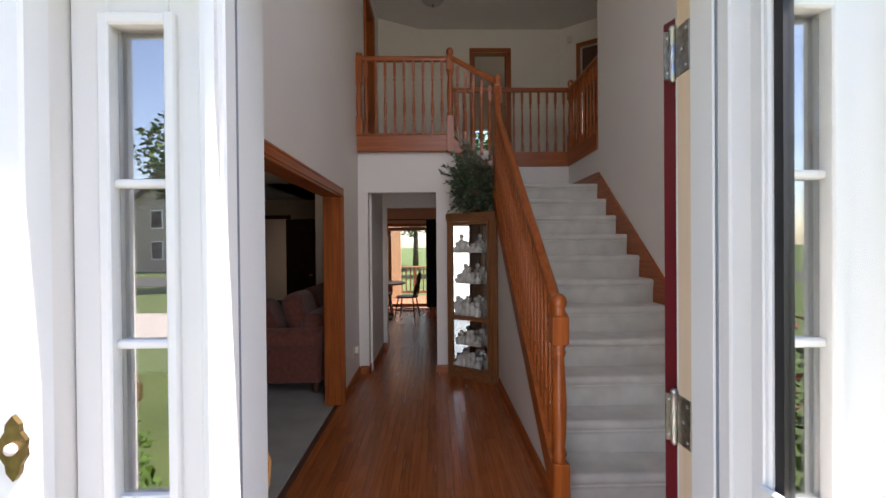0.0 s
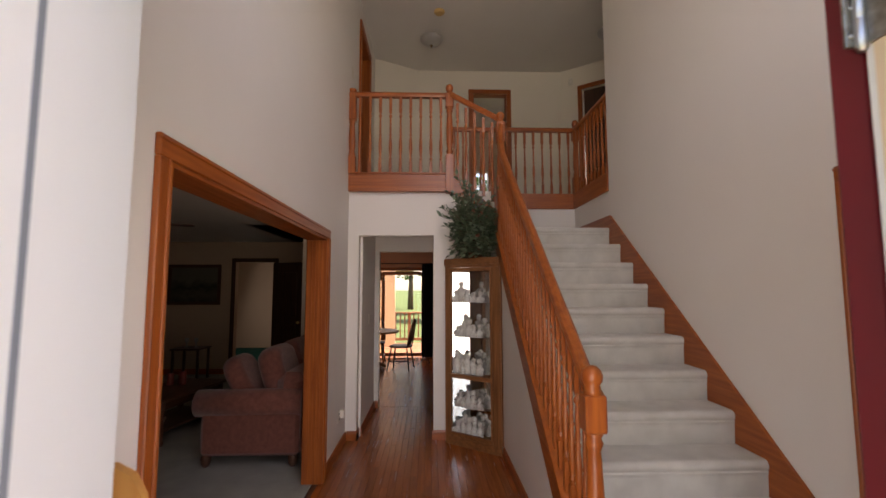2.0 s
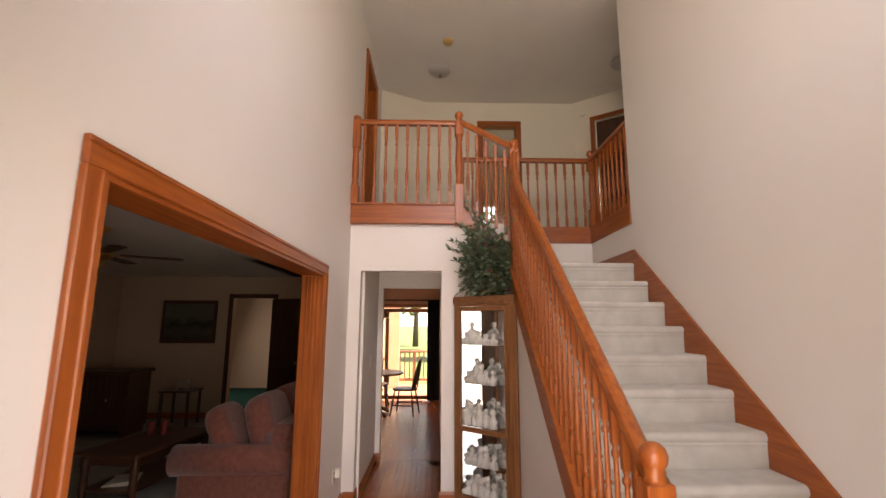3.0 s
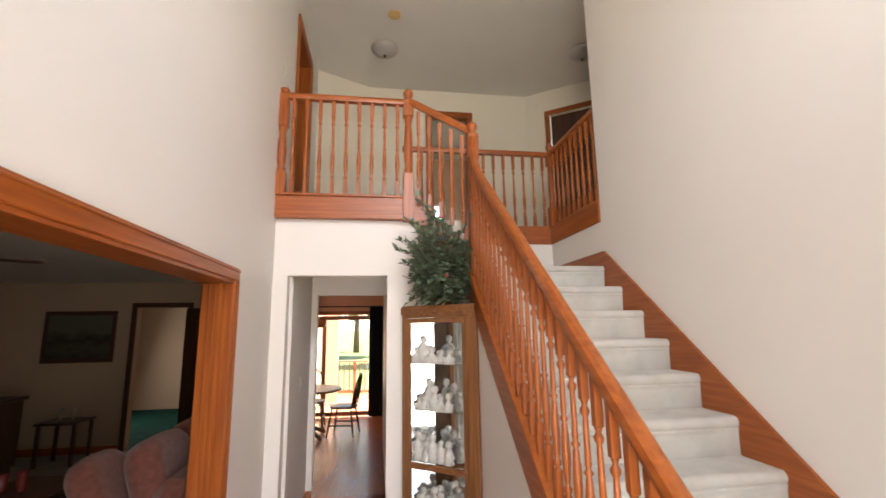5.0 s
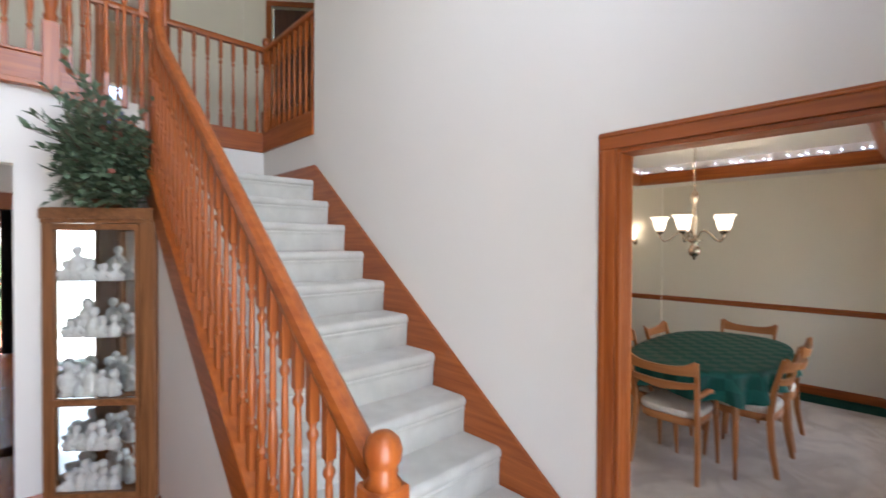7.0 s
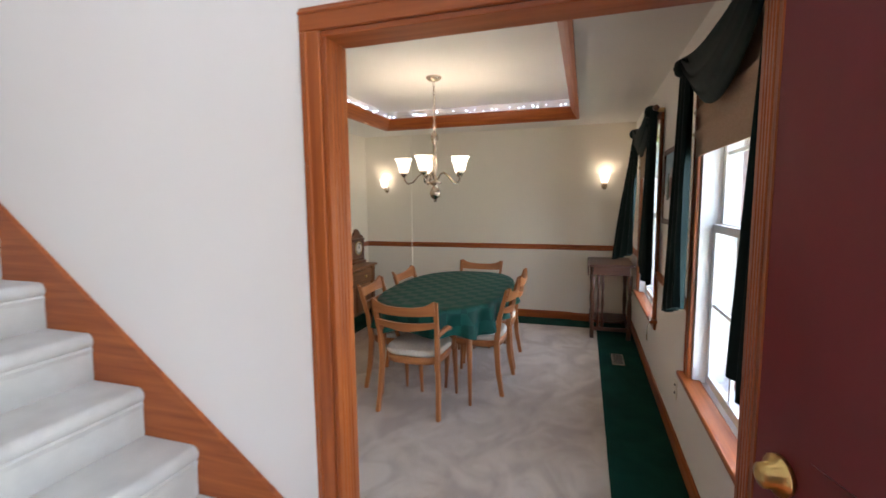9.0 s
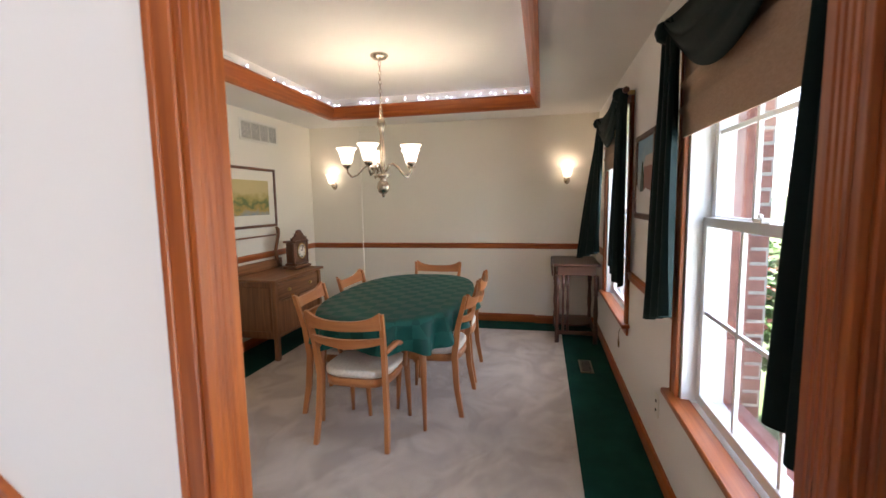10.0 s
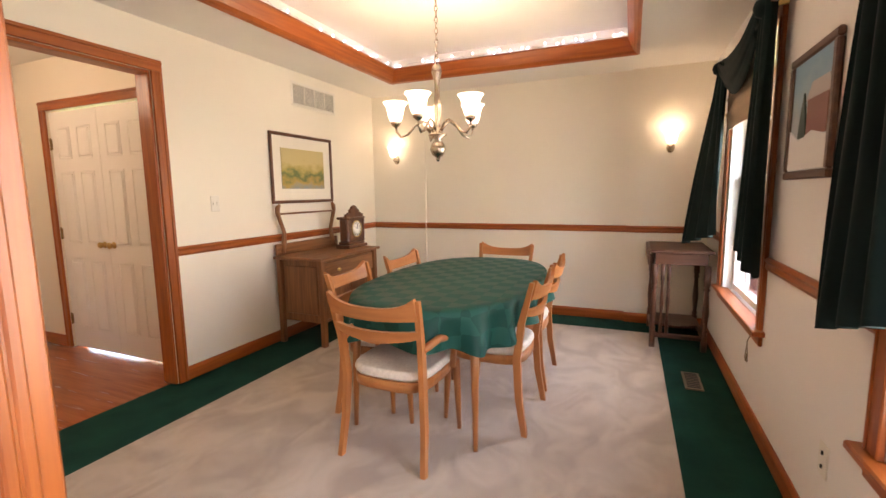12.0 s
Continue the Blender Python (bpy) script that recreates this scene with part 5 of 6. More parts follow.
part("side_panel", Mesh().box(-0.413, -0.395, -0.15, 0.21, 0.27, 0.70, 0.008), CABOAK["z"], ws)
dw = part("drawer", Mesh().box(-0.38, 0.38, -0.215, -0.185, 0.57, 0.73, 0.008), CABOAK["x"], ws)
for x in (-0.2, 0.2):
    part("knob", Mesh().lathe([(0.01, 0), (0.018, 0.012), (0.014, 0.024), (0.003, 0.026)], (x, -0.215, 0.65), 10, Matrix.Rotation(radians(90), 3, "X")), BRASS, dw)
for x in (-0.19, 0.19):
    part("door", Mesh().box(x - 0.18, x + 0.18, -0.21, -0.185, 0.23, 0.55, 0.008), CABOAK["z"], ws)
for x in (-0.37, 0.37):
    s = 1 if x < 0 else -1
    part("harp_arm", Mesh().tube([(x, 0.25, 0.80), (x + s * 0.03, 0.25, 0.90), (x + s * 0.035, 0.25, 0.98), (x + s * 0.0, 0.25, 1.07), (x - s * 0.03, 0.25, 1.15), (x - s * 0.028, 0.25, 1.20), (x + s * 0.0, 0.25, 1.225)], 0.018, 8, [0.026, 0.022, 0.018, 0.018, 0.02, 0.022, 0.014]), CABOAK["z"], ws)
part("towel_bar", Mesh().tube([(-0.39, 0.25, 1.145), (0.39, 0.25, 1.145)], 0.008, 8), CABOAK["x"], ws)

ck = thing("mantel_clock", 5.62, 4.86, 0.78, 0, "carved walnut mantel clock with a round white dial", "clock")
part("case", Mesh().box(-0.12, 0.12, -0.06, 0.06, 0.06, 0.28, 0.01), WALNUT, ck)
part("base", Mesh().box(-0.16, 0.16, -0.085, 0.085, 0.0, 0.03, 0.008).box(-0.14, 0.14, -0.07, 0.07, 0.03, 0.06, 0.012), WALNUT, ck)
part("cornice", Mesh().box(-0.15, 0.15, -0.075, 0.075, 0.28, 0.305, 0.01), WALNUT, ck)
cp = [(-0.14, 0), (0.14, 0), (0.145, 0.03), (0.115, 0.025), (0.10, 0.045), (0.07, 0.04), (0.075, 0.075), (0.045, 0.075), (0.035, 0.10), (0, 0.115), (-0.035, 0.10), (-0.045, 0.075), (-0.075, 0.075), (-0.07, 0.04), (-0.10, 0.045), (-0.115, 0.025), (-0.145, 0.03)]
part("crest", Mesh().prism([(u, v + 0.305) for u, v in cp], -0.05, -0.02, "y"), WALNUT, ck)
for x in (-0.135, 0.135):
    part("column", Mesh().lathe([(0.018, 0.06), (0.012, 0.08), (0.016, 0.15), (0.011, 0.22), (0.018, 0.27), (0.018, 0.28)], (x, -0.05, 0), 8), WALNUT, ck)
dl = part("dial", Mesh().lathe([(0.078, 0), (0.078, 0.004), (0.002, 0.005)], (0, -0.062, 0.185), 28, Matrix.Rotation(radians(90), 3, "X")), PAPER, ck, "round white dial with dark marks")
part("dial_rim", Mesh().tube([(0.08 * math.cos(a), -0.066, 0.185 + 0.08 * math.sin(a)) for a in [2 * math.pi * k / 28 for k in range(29)]], 0.006, 6), BRASS, dl)
for k in range(12):
    a = 2 * math.pi * k / 12
    part("hour_mark", Mesh().bar((0.052 * math.sin(a), -0.069, 0.185 + 0.052 * math.cos(a)), (0.068 * math.sin(a), -0.069, 0.185 + 0.068 * math.cos(a)), 0.002, 0.007, (0, 1, 0.01)), SLOT, dl)
part("hand_hour", Mesh().bar((0, -0.070, 0.185), (-0.028, -0.070, 0.205), 0.002, 0.006, (0, 1, 0.01)), SLOT, dl)
part("hand_minute", Mesh().bar((0, -0.071, 0.185), (0.01, -0.071, 0.235), 0.002, 0.005, (0, 1, 0.01)), SLOT, dl)

# Side stand
sg = thing("side_stand", 6.06, 1.87, 0, 0, "dark turned-leg wooden gateleg stand against the wall", "side table")
part("top", Mesh().box(-0.23, 0.47, -0.23, 0.23, 0.80, 0.825, 0.006), DARK["y"], sg)
part("drop_leaf", Mesh().box(-0.23, 0.47, 0.232, 0.246, 0.70, 0.822, 0.005), DARK["x"], sg)
part("apron", Mesh().box(-0.19, 0.43, -0.19, 0.19, 0.705, 0.80, 0.003), DARK["y"], sg)


def turned(h, r):
    """A slim turned shaft with beads between square ends."""
    pr = [(r, 0), (r, 0.20), (r * 0.6, 0.215), (r * 1.05, 0.24), (r * 0.6, 0.265), (r * 0.75, 0.32), (r * 1.05, 0.45), (r * 0.7, 0.66), (r * 0.6, 0.70), (r * 1.05, 0.725), (r * 0.6, 0.75), (r, 0.77), (r, 1)]
    return [(a_, z_ * h) for a_, z_ in pr]


for x in (-0.19, 0.43):
    for y in (-0.19, 0.19):
        part("leg", Mesh().lathe(turned(0.705, 0.024), (x, y, 0), 10), DARK["z"], sg)
for y in (0.13, 0.085):
    part("gate_post", Mesh().lathe([(r_, z_ + 0.125) for r_, z_ in turned(0.58, 0.015)], (-0.185, y, 0), 8), DARK["z"], sg)
for y in (-0.19, 0.19):
    part("stretcher", Mesh().box(-0.19, 0.43, y - 0.014, y + 0.014, 0.085, 0.125, 0.004), DARK["x"], sg)
for x in (-0.185, 0.43):
    part("stretcher", Mesh().box(x - 0.014, x + 0.014, -0.176, 0.176, 0.085, 0.125, 0.004), DARK["y"], sg)
part("lower_shelf", Mesh().prism([(0.08, -0.17), (0.42, -0.17), (0.42, 0.17), (0.08, 0.17), (0.02, 0.10), (-0.01, 0.0), (0.02, -0.10)], 0.125, 0.142, "z"), DARK["y"], sg)

# Chandelier
cx, cy = 4.62, 3.46
cl = thing("chandelier", cx, cy, TZ, 0, "brushed nickel chandelier with five lit glass shades", "chandelier")
part("canopy", Mesh().lathe([(0.068, 0), (0.07, -0.012), (0.05, -0.03), (0.014, -0.042)], seg=24), NICKEL, cl)
zb = -1.10  # lowest tip
for k in range(11):
    z = -0.05 - k * 0.034
    pts = [(0.010 * math.cos(a) if k % 2 else 0, 0 if k % 2 else 0.010 * math.cos(a), z - 0.02 + 0.022 * math.sin(a)) for a in [2 * math.pi * j / 8 for j in range(9)]]
    part("chain_link", Mesh().tube(pts, 0.003, 5), NICKEL, cl)
part("loop", Mesh().tube([(0.026 * math.cos(a), 0, -0.445 + 0.026 * math.sin(a)) for a in [2 * math.pi * j / 12 for j in range(13)]], 0.005, 6), NICKEL, cl)
part("stem", Mesh().lathe([(0.012, -0.47), (0.026, -0.49), (0.036, -0.525), (0.026, -0.56), (0.016, -0.60), (0.02, -0.68), (0.026, -0.76), (0.018, -0.86), (0.016, -0.905), (0.06, -0.92), (0.062, -0.93), (0.02, -0.955), (0.045, -0.99), (0.052, -1.02), (0.04, -1.055), (0.014, -1.075), (0.016, -1.085), (0.006, -1.10)], seg=20), NICKEL, cl)
for k in range(5):
    a = radians(-37 + 72 * k)
    ux, uy = math.cos(a), math.sin(a)
    pts = [(ux * r, uy * r, z) for r, z in ((0.03, -0.90), (0.06, -0.85), (0.10, -0.835), (0.15, -0.865), (0.20, -0.92), (0.245, -0.935), (0.275, -0.90), (0.28, -0.86))]
    ar = part("arm", Mesh().tube(pts, 0.008, 8), NICKEL, cl)
    part("cup", Mesh().lathe([(0.012, -0.87), (0.03, -0.855), (0.036, -0.84), (0.03, -0.835)], (ux * 0.28, uy * 0.28, 0), 14), NICKEL, ar)
    sh = part("shade", Mesh().lathe([(0.030, -0.835), (0.044, -0.815), (0.054, -0.77), (0.062, -0.735), (0.082, -0.712), (0.080, -0.710), (0.058, -0.733), (0.050, -0.77), (0.040, -0.812), (0.002, -0.832)], (ux * 0.28, uy * 0.28, 0), 20), FROSTED, ar, "lit frosted glass bell shade")
    bulb("bulb_light", cx + ux * 0.28, cy + uy * 0.28, TZ - 0.72, 0.29, 0.04)

# Sconces
for y in (1.943, 4.837):
    sc_ = thing("wall_sconce", DX, y, 1.70, 0, "lit nickel wall sconce with a frosted glass shade", "wall sconce", "dining sconces")
    part("backplate", Mesh().pad([(u, v) for u, v in circle(0.035, 16, 0, 0, 0.06)], 0, 0.014, 0.006).data("b", NICKEL) and Mesh().lathe([(0.05, 0), (0.05, 0.008), (0.02, 0.02)], (0, 0, 0), 18, Matrix.Rotation(radians(-90), 3, "Y"), 0.7), NICKEL, sc_)
    part("arm", Mesh().tube([(-0.01, 0, -0.01), (-0.05, 0, -0.03), (-0.085, 0, -0.01), (-0.09, 0, 0.03)], 0.008, 8), NICKEL, sc_)
    part("shade", Mesh().lathe([(0.028, 0.03), (0.042, 0.05), (0.05, 0.09), (0.056, 0.12), (0.072, 0.14), (0.070, 0.142), (0.05, 0.118), (0.044, 0.09), (0.036, 0.05), (0.002, 0.034)], (-0.09, 0, 0), 18), FROSTED, sc_, "lit frosted glass bell shade")
    bulb("bulb_light", DX - 0.09, y, 1.835, 0.10, 0.035)

# Fairy lights in the tray
fl = thing("string_lights", 4.3, 3.4, DC + 0.097, 0, "clear string lights lying along the tray ceiling", "string lights")
rng = random.Random(3)
wire, tips = Mesh(), []
loop = [(TX0, TY0), (TX1, TY0), (TX1, TY1), (TX0, TY1), (TX0, TY0)]
for (ax, ay), (bx, by) in zip(loop, loop[1:]):
    n_ = int(math.hypot(bx - ax, by - ay) / 0.05)
    pts = []
    for k in range(n_ + 1):
        t = k / n_
        x, y = ax + (bx - ax) * t, ay + (by - ay) * t
        inx, iny = (0.035 if x < 4.3 else -0.035) if ax == bx else 0, (0.035 if y < 3.4 else -0.035) if ay == by else 0
        p = (x + inx - 4.3, y + iny - 3.4, rng.uniform(-0.002, 0.03))
        pts.append(p)
        if rng.random() < 0.35:
            tips.append(p)
    wire.tube(pts, 0.0014, 4)
part("wire", wire, WIRE, fl)
tip = Mesh().lathe([(0.002, 0), (0.005, 0.004), (0.005, 0.012), (0.001, 0.018)], seg=6).data("tiny_bulb", FAIRY)
for p in tips:
    ob = new("tiny_bulb", tip)
    ob.parent, ob.location = fl, (p[0], p[1], p[2] + 0.002)


# Windows, shades and curtains
def window(name, xc):
    th = thing(name, xc, YF, 0, 0, "white double-hung window with small panes and oak casing", "window")
    th["kind"] = "structure"
    hw, z0, z1, zm = 0.55, 0.56, 2.14, 1.375
    for s in (-1, 1):
        part("casing_side", Mesh().box(s * hw, s * (hw + 0.075), 0.001, 0.022, z0 + 0.012, z1, 0.004).box(s * (hw + 0.055), s * (hw + 0.065), 0.02, 0.028, z0 + 0.012, z1, 0.003), OAK["z"], th)
        part("jamb", Mesh().box(s * (hw - 0.018), s * hw, -0.13, 0.0, z0, z1, 0.002), WHITE, th)
    part("casing_head", Mesh().box(-hw - 0.075, hw + 0.075, 0.001, 0.024, z1, z1 + 0.075, 0.004), OAK["x"], th)
    part("window_sill", Mesh().box(-hw - 0.11, hw + 0.11, -0.04, 0.055, z0 - 0.015, z0 + 0.012, 0.006), OAK["x"], th)
    part("sill_apron", Mesh().box(-hw - 0.075, hw + 0.075, 0.001, 0.018, z0 - 0.075, z0 - 0.016, 0.004), OAK["x"], th)
    for lo, hi, y in ((z0 + 0.01, zm + 0.02, -0.075), (zm - 0.02, z1 - 0.01, -0.105)):
        sash = part("sash", Mesh().box(-hw + 0.02, -hw + 0.06, y - 0.015, y + 0.015, lo, hi, 0.003).box(hw - 0.06, hw - 0.02, y - 0.015, y + 0.015, lo, hi, 0.003).box(-hw + 0.06, hw - 0.06, y - 0.0149, y + 0.0149, lo, lo + 0.045, 0.003).box(-hw + 0.06, hw - 0.06, y - 0.0149, y + 0.0149, hi - 0.04, hi, 0.003), WHITE, th, "white vinyl sash")
        for k in (-1, 1):
            part("muntin", Mesh().box(k * 0.165 - 0.009, k * 0.165 + 0.009, y - 0.008, y + 0.008, lo + 0.045, hi - 0.04, 0.002), WHITE, sash)
        part("muntin", Mesh().box(-hw + 0.06, hw - 0.06, y - 0.0075, y + 0.0075, (lo + hi) / 2 - 0.009, (lo + hi) / 2 + 0.009, 0.002), WHITE, sash)
        g = part("pane", Mesh().box(-hw + 0.06, hw - 0.06, y - 0.002, y + 0.002, lo + 0.045, hi - 0.04), GLASS, sash)
        g.visible_shadow = False
    part("sash_lock", Mesh().box(-0.03, 0.03, -0.07, -0.04, zm + 0.02, zm + 0.035, 0.004).lathe([(0.008, 0), (0.008, 0.012), (0.002, 0.014)], (0.01, -0.055, zm + 0.035), 8), PLASTIC, th)
    rs = thing("roman_shade", xc, YF + 0.012, 0, 0, "tan cloth roman shade gathered in soft folds", "window shade")
    rows_ = []
    for z, d in ((2.16, 0.02), (1.98, 0.024), (1.95, 0.045), (1.925, 0.024), (1.87, 0.026), (1.845, 0.048), (1.82, 0.026), (1.73, 0.028)):
        rows_.append([(x, d + 0.004 * math.sin(9 * x), z) for x in [-0.535 + 1.07 * k / 12 for k in range(13)]])
    back = [[(x, y - 0.006, z) for x, y, z in r] for r in rows_]
    part("cloth", Mesh().grid(rows_).grid(back).grid([rows_[-1], back[-1]]), SHADE, rs)


def jabot(parent, x0, x1, z_top, z_in, z_out, y=0.07, n_=6, flare=1.25, lean=0.0):
    """A gathered fall of cloth; its lower edge slants from z_in at x0 to z_out at x1."""
    rows_ = []
    cols = n_ * 8
    xm = (x0 + x1) / 2
    for j in range(16):
        t = j / 15
        row = []
        for k in range(cols + 1):
            u = k / cols
            x = x0 + (x1 - x0) * u
            zl = z_in + (z_out - z_in) * u
            z = z_top + (zl - z_top) * t
            w = 0.55 + 0.45 * t * flare if t > 0 else 0.55
            row.append((xm + (x - xm) * w, y + 0.034 * (0.6 + 0.4 * t) * math.sin(u * n_ * 2 * math.pi * 0.5 + 0.6 * math.sin(3 * t)) + 0.02 * t + lean * t * u, z))
        rows_.append(row)
    back = [[(x, y_ - 0.006, z) for x, y_, z in r] for r in rows_]
    return part("side_fall", Mesh().grid(rows_).grid(back).grid([rows_[-1], back[-1]]), CURTAIN, parent)


def curtains(xc, lean):
    th = thing("swag_curtain", xc, YF, 0, 0, "dark green swag curtain draped over a pole", "curtain")
    part("pole", Mesh().tube([(-0.70, 0.075, 2.20), (0.70, 0.075, 2.20)], 0.014, 10), DARK["x"], th)
    for s in (-1, 1):
        part("bracket", Mesh().box(s * 0.63 - 0.008, s * 0.63 + 0.008, 0.002, 0.07, 2.185, 2.215, 0.003), BRASS, th)
        part("finial", Mesh().lathe([(0.012, 0), (0.024, 0.015), (0.02, 0.035), (0.004, 0.045)], (s * 0.70, 0.075, 2.20), 10, Matrix.Rotation(radians(90 * s), 3, "Y")), DARK["x"], th)
        jabot(th, s * ((0.30 if lean else 0.40) if s > 0 else 0.50), s * 0.76, 2.215, 0.99, 0.87, 0.085, lean=lean if s > 0 else 0.0)
    rows_ = []
    for j in range(12):
        t = j / 11
        row = []
        for k in range(33):
            u = -1 + 2 * k / 32
            sag = (0.05 + 0.26 * t) * (1 - u * u)
            row.append((u * (0.60 - 0.02 * t), 0.085 + 0.05 * math.sin(t * math.pi) * (1 - 0.5 * u * u) + 0.012 * math.sin(t * 22), 2.235 - sag + 0.012 * math.sin(t * 22) - 0.02 * t))
        rows_.append(row)
    back = [[(x, y_ - 0.006, z) for x, y_, z in r] for r in rows_]
    part("swag", Mesh().grid(rows_).grid(back), CURTAIN, th)
    for s in (-1, 1):
        part("knot", Mesh().lathe([(0.01, -0.05), (0.045, -0.03), (0.055, 0), (0.045, 0.035), (0.01, 0.05)], (s * 0.60, 0.09, 2.19), 12), CURTAIN, th)


for nm, xc, lean in (("window_2", 2.80, 0.0), ("window_3", 5.20, 0.16)):
    window(nm, xc)
    curtains(xc, lean)


def picture(x, y, z, rz, w, h, frame_w, frame_mat, art, mat_w, label):
    th = thing("framed_picture", x, y, z, rz, label, "picture")
    for a, b, c, d in ((-w / 2, w / 2, h / 2 - frame_w, h / 2), (-w / 2, w / 2, -h / 2, -h / 2 + frame_w), (-w / 2, -w / 2 + frame_w, -h / 2 + frame_w, h / 2 - frame_w), (w / 2 - frame_w, w / 2, -h / 2 + frame_w, h / 2 - frame_w)):
        part("frame_bar", Mesh().box(a, b, -0.026, -0.002, c, d, 0.006), frame_mat, th)
    if mat_w:
        part("mat", Mesh().box(-w / 2 + frame_w, w / 2 - frame_w, -0.010, -0.006, -h / 2 + frame_w, h / 2 - frame_w), PAPER, th)
    e = frame_w + mat_w
    part("painting", Mesh().box(-w / 2 + e, w / 2 - e, -0.015, -0.011, -h / 2 + e, h / 2 - e), art, th)
    return th


picture(5.30, DY, 1.55, 0, 0.86, 0.63, 0.028, WALNUT, LANDSCAPE, 0.105, "dark framed watercolour landscape in a cream mat")
wp = picture(4.12, YF, 1.61, 180, 0.50, 0.52, 0.035, DARK["x"], WINTER, 0, "framed winter painting of a brick house")
for nm, shape, mt in (
        ("painted_snow", [(-0.21, -0.22), (0.21, -0.22), (0.21, -0.10), (0.05, -0.07), (-0.10, -0.10), (-0.21, -0.05)], material("snow_paint", (0.62, 0.60, 0.58), 0.5)),
        ("painted_house", [(-0.02, -0.09), (0.19, -0.09), (0.19, 0.06), (-0.02, 0.06)], material("brick_red_paint", (0.20, 0.07, 0.05), 0.5)),
        ("painted_roof", [(-0.04, 0.055), (0.21, 0.055), (0.19, 0.12), (0.02, 0.12)], material("snowy_roof_paint", (0.42, 0.36, 0.33), 0.5)),
        ("painted_fir", [(-0.11, -0.09), (-0.02, -0.09), (-0.035, 0.0), (-0.05, 0.04), (-0.065, 0.09), (-0.085, 0.03), (-0.095, -0.02)], material("fir_paint", (0.03, 0.055, 0.035), 0.5))):
    d_ = 0.0165 + 0.0006 * len(shape)
    part(nm, Mesh().prism(shape, -d_, -0.0155, "y"), mt, wp)
orn = thing("wire_ornament", 4.60, YF + 0.05, 0.555, 0, "small bent wire ornament hanging from the window sill", "ornament")
part("wire", Mesh().tube([(0, 0, -0.02), (0, 0.012, -0.05), (0.0, 0.012, -0.08), (0.02, 0.012, -0.11), (0.03, 0.012, -0.15), (0.012, 0.012, -0.165), (0, 0.012, -0.12), (-0.012, 0.012, -0.165), (-0.03, 0.012, -0.15), (-0.02, 0.012, -0.11), (0, 0.012, -0.08)], 0.0022, 6), OLDBRASS, orn)
picture(-4.25, 9.5, 1.64, 0, 0.97, 0.75, 0.06, DARK["x"], MILL, 0, "dark framed country scene on the living room wall")

vt = thing("air_vent", 5.52, DY, 2.24, 0, "ivory return air grille high on the wall", "air vent")
part("frame", Mesh().box(-0.33, 0.33, -0.008, 0, 0.085, 0.11, 0.003).box(-0.33, 0.33, -0.008, 0, -0.11, -0.085, 0.003).box(-0.33, -0.30, -0.008, 0, -0.085, 0.085, 0.003).box(0.30, 0.33, -0.008, 0, -0.085, 0.085, 0.003), PLASTIC, vt)
# Dark sheet puts the shade between the slats into its colour.
part("backing", Mesh().box(-0.30, 0.30, -0.002, 0, -0.085, 0.085), material("vent_shadow", (0.25, 0.23, 0.20), 0.8), vt)
for k in range(14):
    z = -0.08 + k * 0.0123
    part("slat", Mesh().bar((-0.30, -0.005, z), (0.30, -0.005, z), 0.009, 0.002, (0, 0.6, 1)), PLASTIC, vt)
for x in (-0.15, 0.0, 0.15):
    part("divider", Mesh().box(x - 0.006, x + 0.006, -0.010, -0.001, -0.085, 0.085), PLASTIC, vt)
fv = thing("floor_vent", 5.21, 1.83, 0, 0, "small brown floor register in the green carpet", "floor vent")
part("frame", Mesh().box(-0.15, 0.15, -0.055, 0.055, -0.004, 0.005, 0.002), material("brown_metal", (0.20, 0.15, 0.10), 0.5, 0.3), fv)
for k in range(9):
    part("slot", Mesh().box(-0.12 + k * 0.03 - 0.008, -0.12 + k * 0.03 + 0.008, -0.04, 0.04, 0.004, 0.0065), SLOT, fv)

# Closet doors in the side hall
def six_panel(y0, y1, knob_y, label):
    th = thing("closet_door", 4.095, (y0 + y1) / 2, 0.01, 0, label, "door", "closet doors")
    w = y1 - y0
    part("door_leaf", Mesh().box(-0.0, 0.034, -w / 2, w / 2, 0, 2.005, 0.003), DOORWHITE, th)
    for s in (-1, 1):
        for p, q in ((0.18, 0.78), (0.92, 1.52), (1.62, 1.88)):
            a, b = sorted((s * 0.045, s * (w / 2 - 0.09)))
            part("raised_panel", Mesh().box(-0.010, 0.006, a + 0.02, b - 0.02, p + 0.02, q - 0.02, 0.010), DOORWHITE, th)
            part("panel_bead", Mesh().box(-0.006, 0.004, a, b, p, p + 0.012, 0.003).box(-0.006, 0.004, a, b, q - 0.012, q, 0.003).box(-0.006, 0.004, a, a + 0.012, p, q, 0.003).box(-0.006, 0.004, b - 0.012, b, p, q, 0.003), DOORWHITE, th)
    edge = -math.copysign(w / 2 - 0.004, knob_y)
    for z in (0.25, 1.0, 1.75):
        part("hinge", Mesh().box(-0.006, 0.002, edge - 0.012, edge + 0.012, z - 0.045, z + 0.045, 0.002).lathe([(0.005, -0.05), (0.006, -0.045), (0.006, 0.045), (0.003, 0.052)], (-0.008, edge, z), 8), OLDBRASS, th)
    part("door_knob", Mesh().lathe([(0.026, 0), (0.028, 0.005), (0.012, 0.012), (0.022, 0.03), (0.026, 0.042), (0.015, 0.052), (0.003, 0.054)], (0, knob_y, 0.92), 14, Matrix.Rotation(radians(-90), 3, "Y")), BRASS, th, "polished brass knob")


